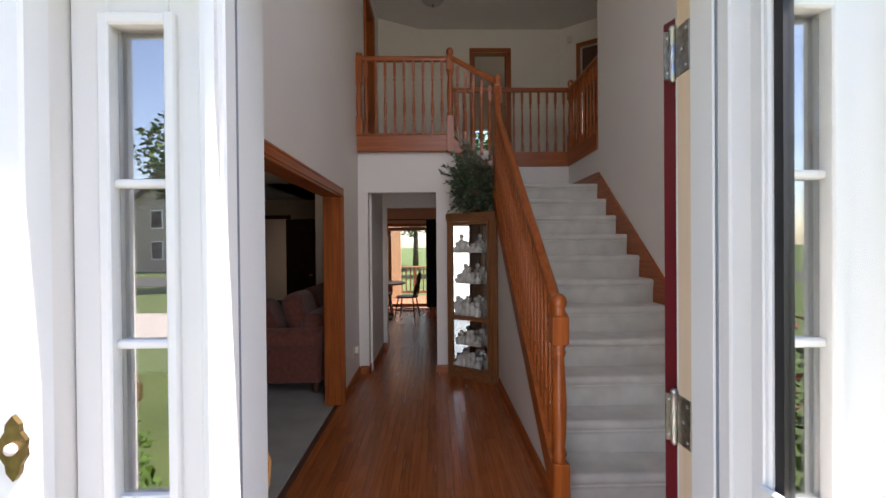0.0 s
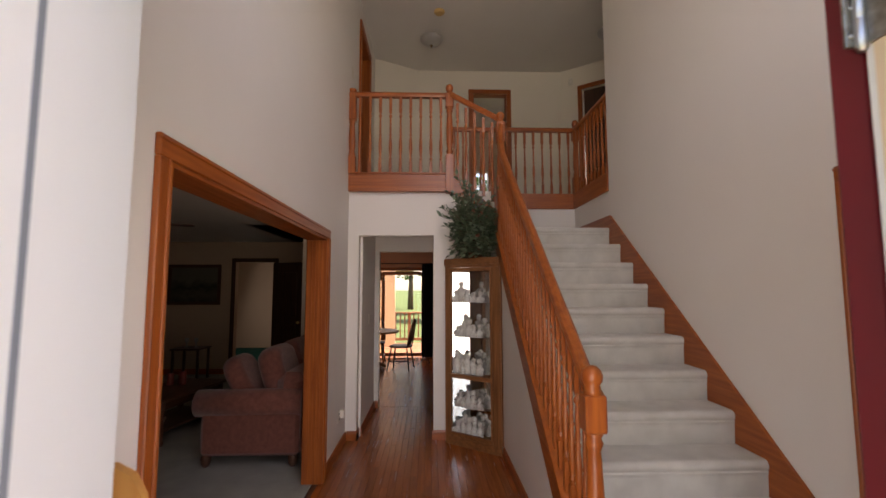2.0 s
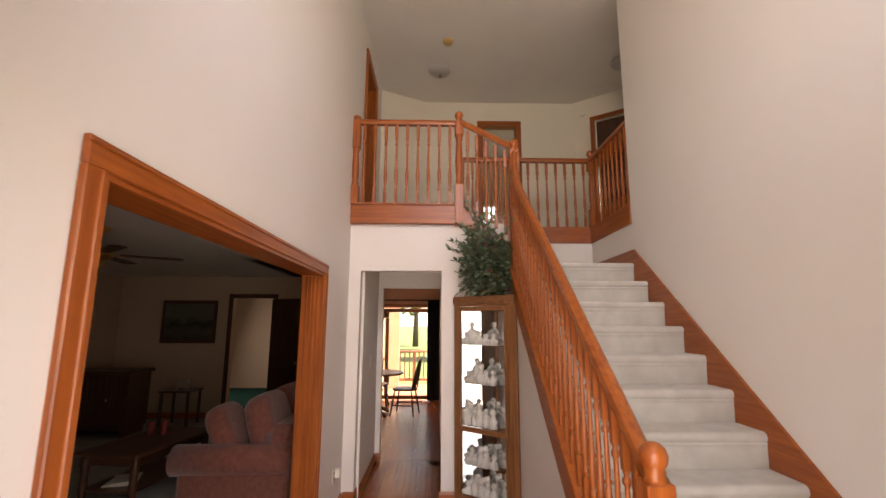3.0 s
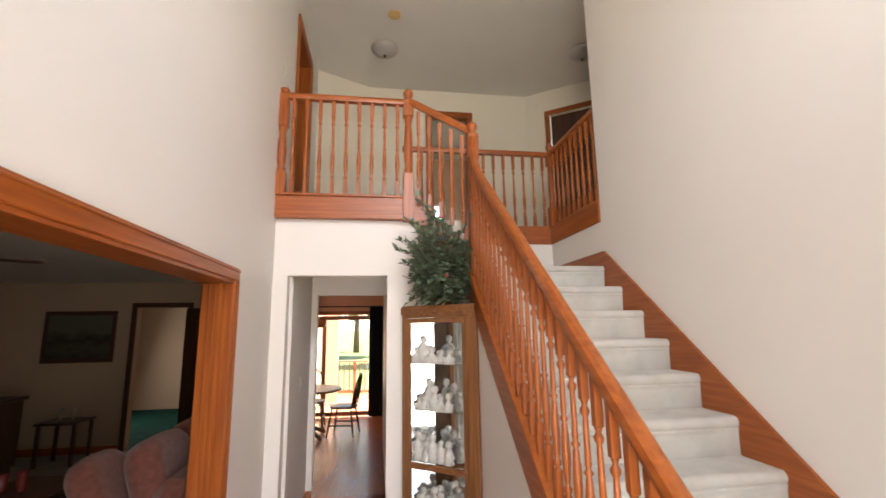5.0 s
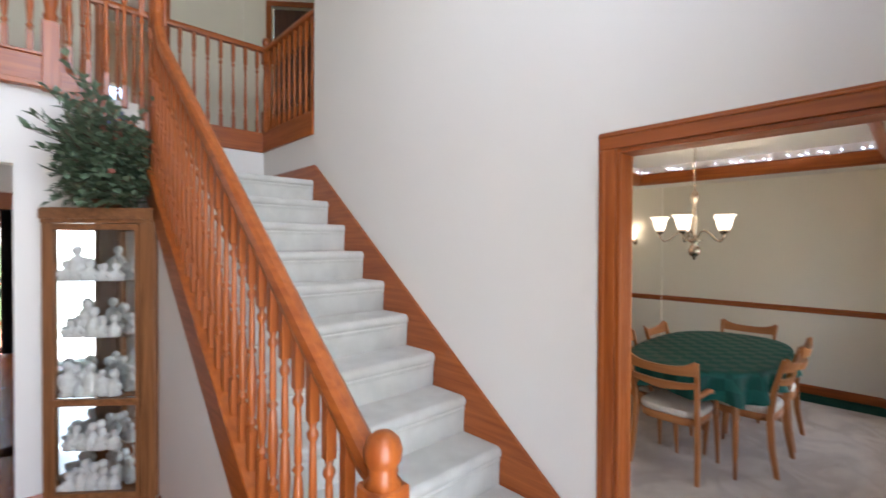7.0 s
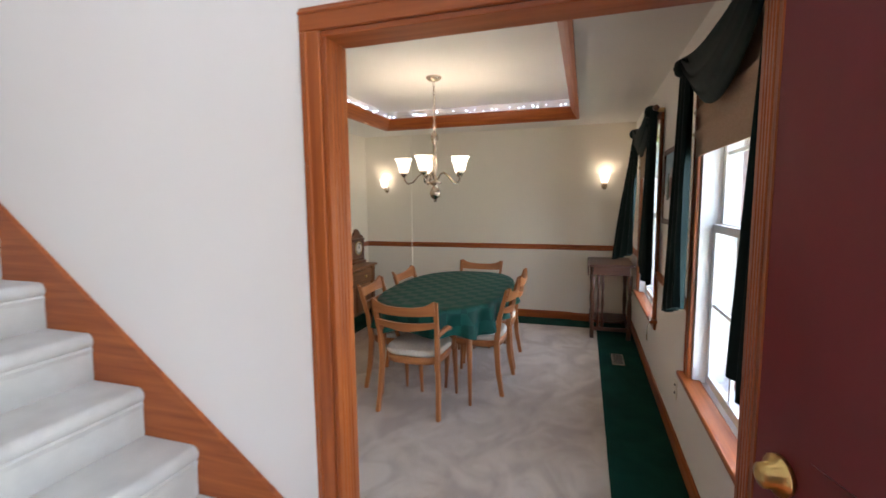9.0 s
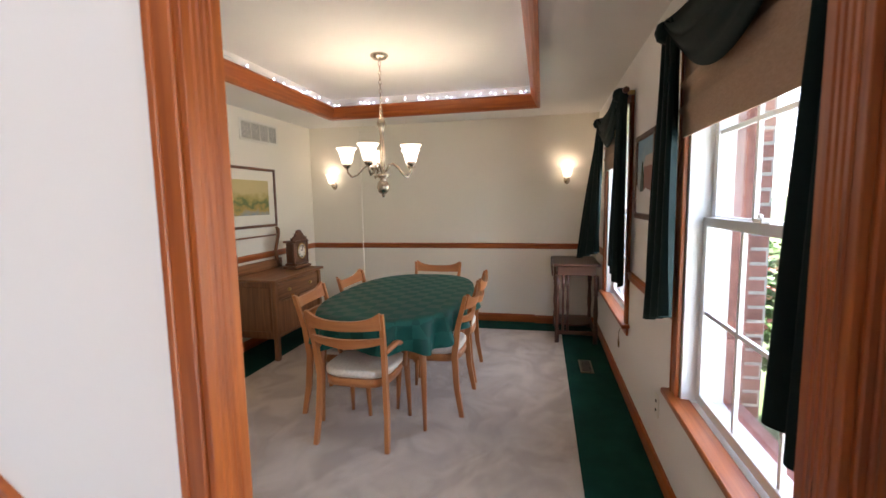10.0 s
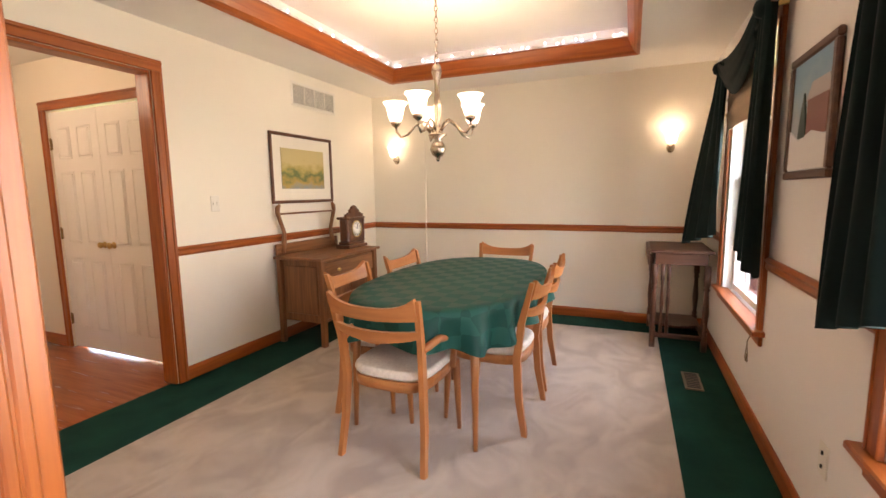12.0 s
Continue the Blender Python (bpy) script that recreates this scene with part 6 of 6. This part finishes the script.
six_panel(5.505, 6.138, 0.26, "white six-panel closet door with a brass knob")
six_panel(6.142, 6.775, -0.26, "white six-panel closet door with a brass knob")
hl = thing("ceiling_lamp", 3.1, 6.3, DC, 0, "lit frosted glass ceiling lamp in the side hall", "ceiling lamp")
part("shade", Mesh().lathe([(0.14, 0), (0.145, -0.02), (0.12, -0.07), (0.06, -0.1), (0.01, -0.105)], seg=20), FROSTED, hl)
bulb("bulb_light", 3.1, 6.3, DC - 0.22, 0.85, 0.08)

# ---- living room ----
so = thing("sofa", -1.44, 6.15, 0, 0, "rose brown upholstered sofa with rolled arms", "sofa")
part("base", Mesh().box(-0.46, 0.44, -0.98, 0.98, 0.10, 0.42, 0.03), SOFA, so)
for y in (-1.04, 0.90):
    part("arm_panel", Mesh().box(-0.44, 0.42, y, y + 0.14, 0.10, 0.50, 0.03), SOFA, so)
    part("arm_roll", Mesh().tube([(-0.50, y + 0.07, 0.545), (-0.49, y + 0.07, 0.545), (0.44, y + 0.07, 0.55)], 0.12, 20, [0.10, 0.118, 0.118]), SOFA, so)
part("backrest", Mesh().box(0.18, 0.46, -0.98, 0.98, 0.40, 0.80, 0.08), SOFA, so)
for k in range(3):
    y = -0.88 + k * 0.60
    part("seat_cushion", Mesh().pad([(x - 0.16, yy + y + 0.29) for x, yy in superoval(0.34, 0.29, 32, 5)], 0.40, 0.55, 0.06), SOFA, so)
    bk = part("back_cushion", Mesh().pad([(x, yy) for x, yy in superoval(0.25, 0.30, 32, 4)], -0.1, 0.12, 0.09), SOFA, so)
    bk.matrix_basis = pose(0.10, y + 0.29, 0.76, 0, 72, 0)
pil = thing("throw_pillow", -1.62, 5.42, 0.73, 0, "plump rose throw pillow on the sofa", "pillow")
pp = part("cover", Mesh().pad(superoval(0.22, 0.24, 32, 3.5), -0.09, 0.09, 0.088, 5), SOFA, pil)
pp.matrix_basis = pose(0, 0, 0.0, 0, 62, 0)
for x in (-0.40, 0.36):
    for y in (-0.98, 0.98):
        part("foot", Mesh().lathe([(0.025, 0), (0.04, 0.03), (0.045, 0.08), (0.035, 0.10)], (x, y, 0), 10), DARK["z"], so)
ct = thing("coffee_table", -2.73, 6.20, 0, 81, "dark wooden coffee table with a lower shelf", "coffee table")
part("top", Mesh().box(-0.55, 0.55, -0.32, 0.32, 0.43, 0.46, 0.008), DARK["x"], ct)
part("apron", Mesh().box(-0.48, 0.48, -0.26, 0.26, 0.34, 0.43, 0.004), DARK["x"], ct)
part("shelf", Mesh().box(-0.48, 0.48, -0.26, 0.26, 0.12, 0.14, 0.004), DARK["x"], ct)
for x in (-0.47, 0.47):
    for y in (-0.25, 0.25):
        part("leg", Mesh().lathe([(0.03, 0), (0.04, 0.03), (0.028, 0.06), (0.035, 0.12), (0.03, 0.25), (0.04, 0.34), (0.04, 0.43)], (x, y, 0), 10), DARK["z"], ct)
for k in range(3):
    mg = thing("magazine", -2.82 + 0.02 * k, 5.95, 0.14 + 0.012 * k, 12 + 6 * k, "pale magazine stacked on the coffee table shelf", "magazine", "magazines")
    part("pages", Mesh().box(-0.11, 0.11, -0.14, 0.14, 0, 0.011, 0.002), PAPER, mg)
for x, y, h in ((-2.86, 6.38, 0.13), (-2.78, 6.47, 0.10), (-2.72, 6.38, 0.15)):
    cd = thing("candle", x, y, 0.46, 0, "dark red pillar candle on the coffee table", "candle", "candles")
    part("wax", Mesh().lathe([(0.035, 0), (0.036, 0.004), (0.036, h - 0.005), (0.03, h), (0.006, h - 0.006)], seg=14), CANDLE, cd)
sb = thing("sideboard", -4.75, 8.4, 0, 0, "dark carved sideboard in the living room corner", "sideboard")
part("body", Mesh().box(-0.65, 0.45, -0.25, 0.25, 0.10, 0.88, 0.006), DARK["x"], sb)
part("top", Mesh().box(-0.69, 0.49, -0.28, 0.28, 0.88, 0.92, 0.008), DARK["x"], sb)
for x in (-0.36, 0.17):
    d = part("door", Mesh().box(x - 0.24, x + 0.24, -0.27, -0.25, 0.16, 0.84, 0.006), DARK["z"], sb)
    part("knob", Mesh().lathe([(0.008, 0), (0.016, 0.012), (0.004, 0.022)], (x, -0.27, 0.52), 10, Matrix.Rotation(radians(90), 3, "X")), BRASS, d)
for x in (-0.6, 0.4):
    part("leg", Mesh().box(x - 0.03, x + 0.03, -0.22, 0.22, 0, 0.10, 0.004), DARK["z"], sb)
et = thing("end_table", -4.0, 9.0, 0, 0, "small dark end table against the wall", "end table")
part("top", Mesh().box(-0.25, 0.25, -0.22, 0.22, 0.52, 0.55, 0.006), DARK["x"], et)
for x in (-0.21, 0.21):
    for y in (-0.18, 0.18):
        part("leg", Mesh().box(x - 0.018, x + 0.018, y - 0.018, y + 0.018, 0, 0.52, 0.003), DARK["z"], et)
for x in (-4.08, -3.92):
    gl = thing("glass_candlestick", x, 9.0, 0.55, 0, "small pale glass candle holder", "candle holder", "candle holders")
    part("holder", Mesh().lathe([(0.03, 0), (0.012, 0.02), (0.012, 0.08), (0.03, 0.10), (0.035, 0.16), (0.03, 0.16), (0.01, 0.11)], seg=12), UNLIT, gl)
fn = thing("ceiling_fan", -2.82, 5.28, DC, 10, "brass ceiling fan with dark blades at rest", "ceiling fan")
part("canopy", Mesh().lathe([(0.07, 0), (0.07, -0.02), (0.02, -0.05)], seg=18), BRASS, fn)
part("rod", Mesh().lathe([(0.012, -0.05), (0.012, -0.18)], seg=8), BRASS, fn)
part("motor", Mesh().lathe([(0.03, -0.17), (0.10, -0.19), (0.115, -0.22), (0.11, -0.27), (0.05, -0.29), (0.05, -0.31), (0.07, -0.33), (0.02, -0.36)], seg=22), BRASS, fn)
for k in range(5):
    a = radians(72 * k + 20)
    bd = part("blade", Mesh().prism([(0.16, -0.045), (0.62, -0.065), (0.65, 0), (0.62, 0.065), (0.16, 0.045)], -0.245, -0.237, "z"), DARK["x"], fn)
    bd.matrix_basis = Matrix.Rotation(a, 4, "Z")
    part("blade_iron", Mesh().box(0.10, 0.20, -0.015, 0.015, -0.252, -0.246, 0.002), BRASS, bd)
dd = thing("door_4", -2.78, 9.46, 0.01, -28, "dark panelled door standing ajar", "door")
dd["kind"] = "structure"
part("door_leaf", Mesh().box(0, 0.72, -0.02, 0.02, 0, 2.03, 0.003), DARK["z"], dd)
for z0_, z1_ in ((0.2, 0.9), (1.05, 1.85)):
    part("raised_panel", Mesh().box(0.12, 0.60, -0.03, -0.015, z0_, z1_, 0.01), DARK["z"], dd)
part("door_knob", Mesh().lathe([(0.025, 0), (0.01, 0.012), (0.024, 0.03), (0.02, 0.045), (0.004, 0.05)], (0.66, -0.02, 0.95), 12, Matrix.Rotation(radians(90), 3, "X")), BRASS, dd)
rl = thing("recessed_light", -1.55, 6.3, DC, 0, "small lit recessed ceiling light", "recessed light")
part("lens", Mesh().lathe([(0.05, -0.004), (0.05, -0.008), (0.01, -0.012)], seg=18), FROSTED, rl)
part("ring", Mesh().tube([(0.06 * math.cos(2 * math.pi * k / 20), 0.06 * math.sin(2 * math.pi * k / 20), -0.004) for k in range(21)], 0.008, 6), WHITE, rl)
bulb("bulb_light", -1.55, 6.3, DC - 0.05, 0.35, 0.04)
# Far room curtain
fc = thing("long_curtain", -3.0, 13.12, 0, 0, "long black curtain in the far room", "curtain")
part("cloth", Mesh().grid([[(-0.3 + 0.6 * k / 24, -0.06 + 0.03 * math.sin(k * 1.4), z) for k in range(25)] for z in (0.03, 1.1, 2.2)]), BLACKCURTAIN, fc)

# ---- kitchen ----
sl = thing("patio_door", -0.94, 11.38, 0, 0, "sliding glass patio door with a wooden frame", "patio door")
sl["kind"] = "structure"
for x0, x1, y in ((-0.96, 0.04, 0.02), (-0.02, 0.96, -0.02)):
    p = part("sash", Mesh().box(x0, x0 + 0.07, y - 0.018, y + 0.018, 0.02, 1.95, 0.003).box(x1 - 0.07, x1, y - 0.018, y + 0.018, 0.02, 1.95, 0.003).box(x0 + 0.07, x1 - 0.07, y - 0.018, y + 0.018, 0.02, 0.10, 0.003).box(x0 + 0.07, x1 - 0.07, y - 0.018, y + 0.018, 1.87, 1.95, 0.003), OAK["z"], sl)
    g = part("pane", Mesh().box(x0 + 0.07, x1 - 0.07, y - 0.003, y + 0.003, 0.10, 1.87), GLASS, p)
    g.visible_shadow = False
casing_y("door_casing", 11.31, -1, -1.9, 0.02, 1.97)
kc = thing("long_curtain", 0.13, 11.22, 0, 0, "long black curtain beside the patio door", "curtain")
rows_ = [[(-0.17 + 0.34 * k / 32, 0.035 * math.sin(k * 1.18), z) for k in range(33)] for z in (0.02, 0.7, 1.4, 2.12)]
part("cloth", Mesh().grid(rows_).grid([[(x, y - 0.006, z) for x, y, z in r] for r in rows_]), BLACKCURTAIN, kc)
part("rod", Mesh().tube([(-2.0, 0.0, 2.13), (0.25, 0.0, 2.13)], 0.012, 8), BLACK, kc)
kt = thing("kitchen_table", -1.0, 9.75, 0, 0, "round dark oak kitchen table on a pedestal", "kitchen table")
part("tabletop", Mesh().pad(circle(0.55, 36), 0.72, 0.755, 0.014), CABOAK["x"], kt)
part("pedestal", Mesh().lathe([(0.09, 0.15), (0.06, 0.25), (0.075, 0.40), (0.05, 0.55), (0.10, 0.70), (0.12, 0.72)], seg=14), CABOAK["z"], kt)
for k in range(4):
    a = radians(45 + 90 * k)
    part("foot", Mesh().bar((0.05 * math.cos(a), 0.05 * math.sin(a), 0.18), (0.38 * math.cos(a), 0.38 * math.sin(a), 0.03), 0.05, 0.06, c=0.01), CABOAK["x"], kt)


def windsor():
    th = new("windsor_chair")
    part("seat", Mesh().pad(superoval(0.22, 0.22, 24, 2.6), 0.43, 0.465, 0.014), DARK["x"], th)
    for x in (-0.16, 0.16):
        for y in (-0.16, 0.16):
            part("leg", Mesh().tube([(x * 1.35, y * 1.3, 0), (x * 1.15, y * 1.1, 0.22), (x * 0.95, y * 0.9, 0.43)], 0.016, 8, [0.011, 0.019, 0.013]), DARK["z"], th)
    for y in (-0.19, 0.19):
        part("stretcher", Mesh().tube([(-0.19, y, 0.18), (0.19, y, 0.18)], 0.011, 6), DARK["x"], th)
    bow = [(-0.18 - 0.10 * math.sin(a), 0.20 * math.cos(a), 0.465 + 0.50 * math.sin(a) ** 0.8) for a in [math.pi * k / 16 for k in range(17)]]
    part("bow", Mesh().tube(bow, 0.013, 8), DARK["z"], th)
    for k in range(6):
        y = -0.135 + 0.054 * k
        s = math.sqrt(max(0, 1 - (y / 0.20) ** 2))
        part("spindle", Mesh().tube([(-0.17, y * 0.8, 0.46), (-0.18 - 0.10 * s, y, 0.465 + 0.50 * s ** 0.8)], 0.007, 6), DARK["z"], th)
    return tagged(th, "dark bow-back windsor chair at the kitchen table", "chair", "kitchen chairs")


wc = windsor()
wc.matrix_basis = pose(-0.42, 9.85, 0, 0, 0, 168)
copy_thing(wc, pose(-1.0, 10.45, 0, 0, 0, -88))
pd = thing("pendant_lamp", -0.95, 9.9, DC, 0, "amber glass pendant lamp over the kitchen table", "pendant lamp")
part("cord", Mesh().tube([(0, 0, 0), (0, 0, -0.52)], 0.006, 6), BRASS, pd)
part("shade", Mesh().lathe([(0.03, -0.52), (0.09, -0.55), (0.17, -0.62), (0.20, -0.70), (0.19, -0.72), (0.16, -0.63), (0.03, -0.54)], seg=18), material("amber_glass", (0.45, 0.16, 0.05), 0.15), pd)

# ---- outdoors ----
struct("ground", Mesh().box(-400, 400, -400, 400, -0.8, -0.26), GRASS, "sunlit green lawn round the house", "ground")
struct("porch", Mesh().box(-1.5, 2.2, -0.6, 1.36, -0.3, -0.14, 0.01), CONCRETE, "pale concrete front porch slab", "porch")
struct("pavement", Mesh().box(-0.5, 1.1, -9, -0.6, -0.3, -0.235, 0.01), CONCRETE, "pale concrete front walk across the lawn", "walkway")
struct("driveway", Mesh().box(-14, -2.5, -9.5, -6.0, -0.3, -0.245), CONCRETE, "pale concrete driveway", "driveway")
struct("road", Mesh().box(-200, 200, -24, -18, -0.3, -0.24), material("asphalt", (0.06, 0.06, 0.06), 0.9), "grey asphalt street", "road")
wall_y("wall_brick_front", 1.345, 1.42, -5.6, 6.8, -0.3, 5.4, [(-0.87, 1.37, -1, 2.29), (0.0, 1.6, 3.1, 4.7), (2.25, 3.35, 0.56, 2.14), (4.65, 5.75, 0.56, 2.14)], BRICK, "red brick front of the house")
uw = thing("window_5", 0.8, 1.5, 3.1, 0, "tall white window above the front door", "window")
uw["kind"] = "structure"
part("window_frame", Mesh().box(-0.8, -0.74, -0.04, 0.04, 0, 1.6, 0.004).box(0.74, 0.8, -0.04, 0.04, 0, 1.6, 0.004).box(-0.74, 0.74, -0.04, 0.04, 0, 0.06, 0.004).box(-0.74, 0.74, -0.04, 0.04, 1.54, 1.6, 0.004), WHITE, uw)
for k in (-0.25, 0.25):
    part("muntin", Mesh().box(k - 0.012, k + 0.012, -0.012, 0.012, 0.06, 1.54), WHITE, uw)

# A brick wing beside the dining window
bw = tagged(part("brick_wing", Mesh().box(3.75, 3.91, 1.10, 1.344, -0.3, 2.6), MORTAR), "red brick wing wall outside the dining window", "brick wall", kind="structure")
brick = Mesh().box(-0.004, 0.004, -0.112, 0.112, -0.029, 0.029, 0.003).data("brick", BRICK)
for r in range(34):
    b = new("brick", brick)
    b.parent, b.location = bw, (3.748, 1.220 + (0.004 if r % 2 else -0.004), -0.1 + 0.075 * r)

rng = random.Random(21)


def leafy(m, centre, rx, ry, rz, count, size):
    """Many small bent leaves in an uneven cloud."""
    lobes = [(Vector((rng.uniform(-0.55, 0.55), rng.uniform(-0.55, 0.55), rng.uniform(-0.5, 0.6))), rng.uniform(0.3, 0.55)) for _ in range(9)]
    for _ in range(count):
        c, r = rng.choice(lobes)
        d = Vector((rng.gauss(0, 1), rng.gauss(0, 1), rng.gauss(0, 1))).normalized() * r * rng.uniform(0.55, 1.0)
        p = Vector(((c.x + d.x) * rx, (c.y + d.y) * ry, (c.z + d.z) * rz)) + Vector(centre)
        leaf(m, p, Vector((rng.uniform(-1, 1), rng.uniform(-1, 1), rng.uniform(-0.8, 0.4))), size * rng.uniform(0.7, 1.3), 0.5)


def tree(x, y, h, label):
    th = thing("tree", x, y, -0.26, rng.uniform(0, 360), label, "tree", "garden trees")
    part("trunk", Mesh().tube([(0, 0, 0), (0.05, 0.02, h * 0.25), (-0.03, 0.05, h * 0.5), (0.02, 0, h * 0.8)], 0.2, 10, [h * 0.03, h * 0.022, h * 0.016, h * 0.006]), BARK, th)
    for k in range(6):
        a, z = k * 1.1, h * (0.3 + 0.07 * k)
        part("limb", Mesh().tube([(0, 0, z), (math.cos(a) * h * 0.1, math.sin(a) * h * 0.1, z + h * 0.08), (math.cos(a) * h * 0.22, math.sin(a) * h * 0.22, z + h * 0.13)], 0.05, 6, [h * 0.01, h * 0.007, h * 0.003]), BARK, th)
    m = Mesh()
    leafy(m, (0, 0, h * 0.62), h * 0.34, h * 0.34, h * 0.36, 3600, h * 0.032)
    tagged(part("crown", m, TREELEAF, th), kind="stuff")
    return th


t1 = tree(-9, -16, 8.0, "leafy green tree across the front lawn")
t2 = tree(-2.5, 27, 9.0, "leafy green tree behind the garden")
for x, y, s in ((-17, -14, 1.1), (8, -17, 1.0), (-4, -30, 1.3), (14, -22, 1.2)):
    copy_thing(t1, pose(x, y, -0.26, 0, 0, x * 31))
for x, y in ((-6.5, 30), (1.0, 33), (4.5, 26), (-11, 36), (-1.5, 40), (-5, 44)):
    copy_thing(t2, pose(x, y, -0.26, 0, 0, x * 47))


def shrub(x, y, r, h, label, bloom=None):
    th = thing("shrub", x, y, -0.26, 0, label, "shrub")
    part("stem", Mesh().tube([(0, 0, 0), (0.02, 0, h * 0.5)], 0.03, 6), BARK, th)
    m = Mesh()
    leafy(m, (0, 0, h * 0.52), r * 1.1, r * 1.1, h * 0.52, 2600, 0.06)
    tagged(part("foliage", m, TREELEAF, th), kind="stuff")
    if bloom:
        m = Mesh()
        leafy(m, (0, 0, h * 0.56), r * 1.15, r * 1.15, h * 0.55, 700, 0.05)
        tagged(part("blossoms", m, bloom, th), kind="stuff")


shrub(-1.75, 0.55, 0.55, 1.15, "clipped green shrub beside the front porch")
shrub(2.75, 0.1, 0.75, 1.75, "shrub with small red blossoms outside the window", PINK)
shrub(4.9, 0.2, 0.7, 1.5, "shrub with small red blossoms outside the window", PINK)

nh = thing("house", -16, -34, -0.26, 15, "tan sided neighbour house with a grey gable roof", "house")
part("wall", Mesh().box(-6, 6, -4, 4, 0, 5.2).prism([(-6, 5.2), (6, 5.2), (0, 8.6)], 3.7, 3.99, "y"), SIDING, nh)
part("roof", Mesh().prism([(-6.6, 4.9), (0, 8.7), (6.6, 4.9), (6.6, 5.2), (0, 9.0), (-6.6, 5.2)], -4.5, 4.5, "y"), ROOF, nh)
for x in (-3.6, 0.0, 3.6):
    for z in (0.9, 3.2):
        w = part("window", Mesh().box(x - 0.55, x + 0.55, 4.0, 4.08, z, z + 1.4, 0.02), WHITE, nh)
        part("pane", Mesh().box(x - 0.47, x + 0.47, 4.08, 4.09, z + 0.08, z + 1.32), SLOT, w)

# Deck behind the kitchen
dk = tagged(part("deck", Mesh().box(-3.5, 2.5, 11.47, 14.6, -0.25, -0.10), DARK["x"]), "red-brown board deck behind the kitchen", "deck", kind="structure")
board = Mesh().box(-3.0, 3.0, -0.067, 0.067, -0.018, 0.018, 0.004).data("board", DECK)
for k in range(22):
    b = new("board", board)
    b.parent, b.location = dk, (-0.5, 11.54 + 0.14 * k, -0.075)
dr_ = tagged(new("deck_railing"), "red-brown wooden deck railing with square balusters", "railing")
part("top_rail", Mesh().box(-3.5, 2.5, 14.42, 14.56, 0.82, 0.86, 0.006), DECK, dr_)
part("lower_rail", Mesh().box(-3.5, 2.5, 14.47, 14.51, 0.02, 0.10, 0.006), DECK, dr_)
for k in range(5):
    part("post", Mesh().box(-3.45 + 1.47 * k, -3.36 + 1.47 * k, 14.445, 14.535, -0.06, 0.82, 0.006), DECK, dr_)
pb = Mesh().box(-0.017, 0.017, -0.017, 0.017, 0, 0.72).data("baluster", DECK)
for k in range(44):
    b = new("baluster", pb)
    b.parent, b.location = dr_, (-3.3 + 0.135 * k, 14.49, 0.10)

# ---- floor boards ----
W = 0.057
LENGTHS = [0.55, 0.75, 0.95, 1.2, 1.5]
shared = [Mesh().box(-W / 2 + 0.0004, W / 2 - 0.0004, 0.0004, n_ - 0.0004, -0.013, 0.0, 0.0012).data("plank", PLANK) for n_ in LENGTHS]
rng = random.Random(8)
foyer = bpy.data.objects["floor_foyer"]


def strip(x, y0, y1):
    y = y0 - rng.uniform(0, 0.5)
    while y < y1 - 0.02:
        k = rng.randrange(len(LENGTHS))
        long = LENGTHS[k]
        a, b = max(y, y0), min(y + long, y1)
        if b - a > 0.03:
            ob = new("plank", shared[k] if b - a > long - 0.001 else Mesh().box(-W / 2 + 0.0004, W / 2 - 0.0004, 0.0004, b - a - 0.0004, -0.013, 0.0, 0.0012).data("plank", PLANK))
            ob.parent, ob.location = foyer, (x, a, 0)
        y += long


for k in range(28):
    strip(-0.765 + W * k + W / 2, 1.60, 7.10)
for k in range(21):
    strip(-0.765 + W * (k + 28) + W / 2, 1.60, 3.07)
rest = Mesh()
for k in range(62):
    y = 7.10 - rng.uniform(0, 0.8)
    x = -1.7 + W * k
    while y < 11.3:
        n_ = rng.choice(LENGTHS)
        rest.box(x + 0.0004, x + W - 0.0004, max(y, 7.102), min(y + n_, 11.32) - 0.0008, -0.013, 0.0)
        y += n_
tagged(part("planks", rest, PLANK, bpy.data.objects["floor_kitchen"]), kind="stuff")
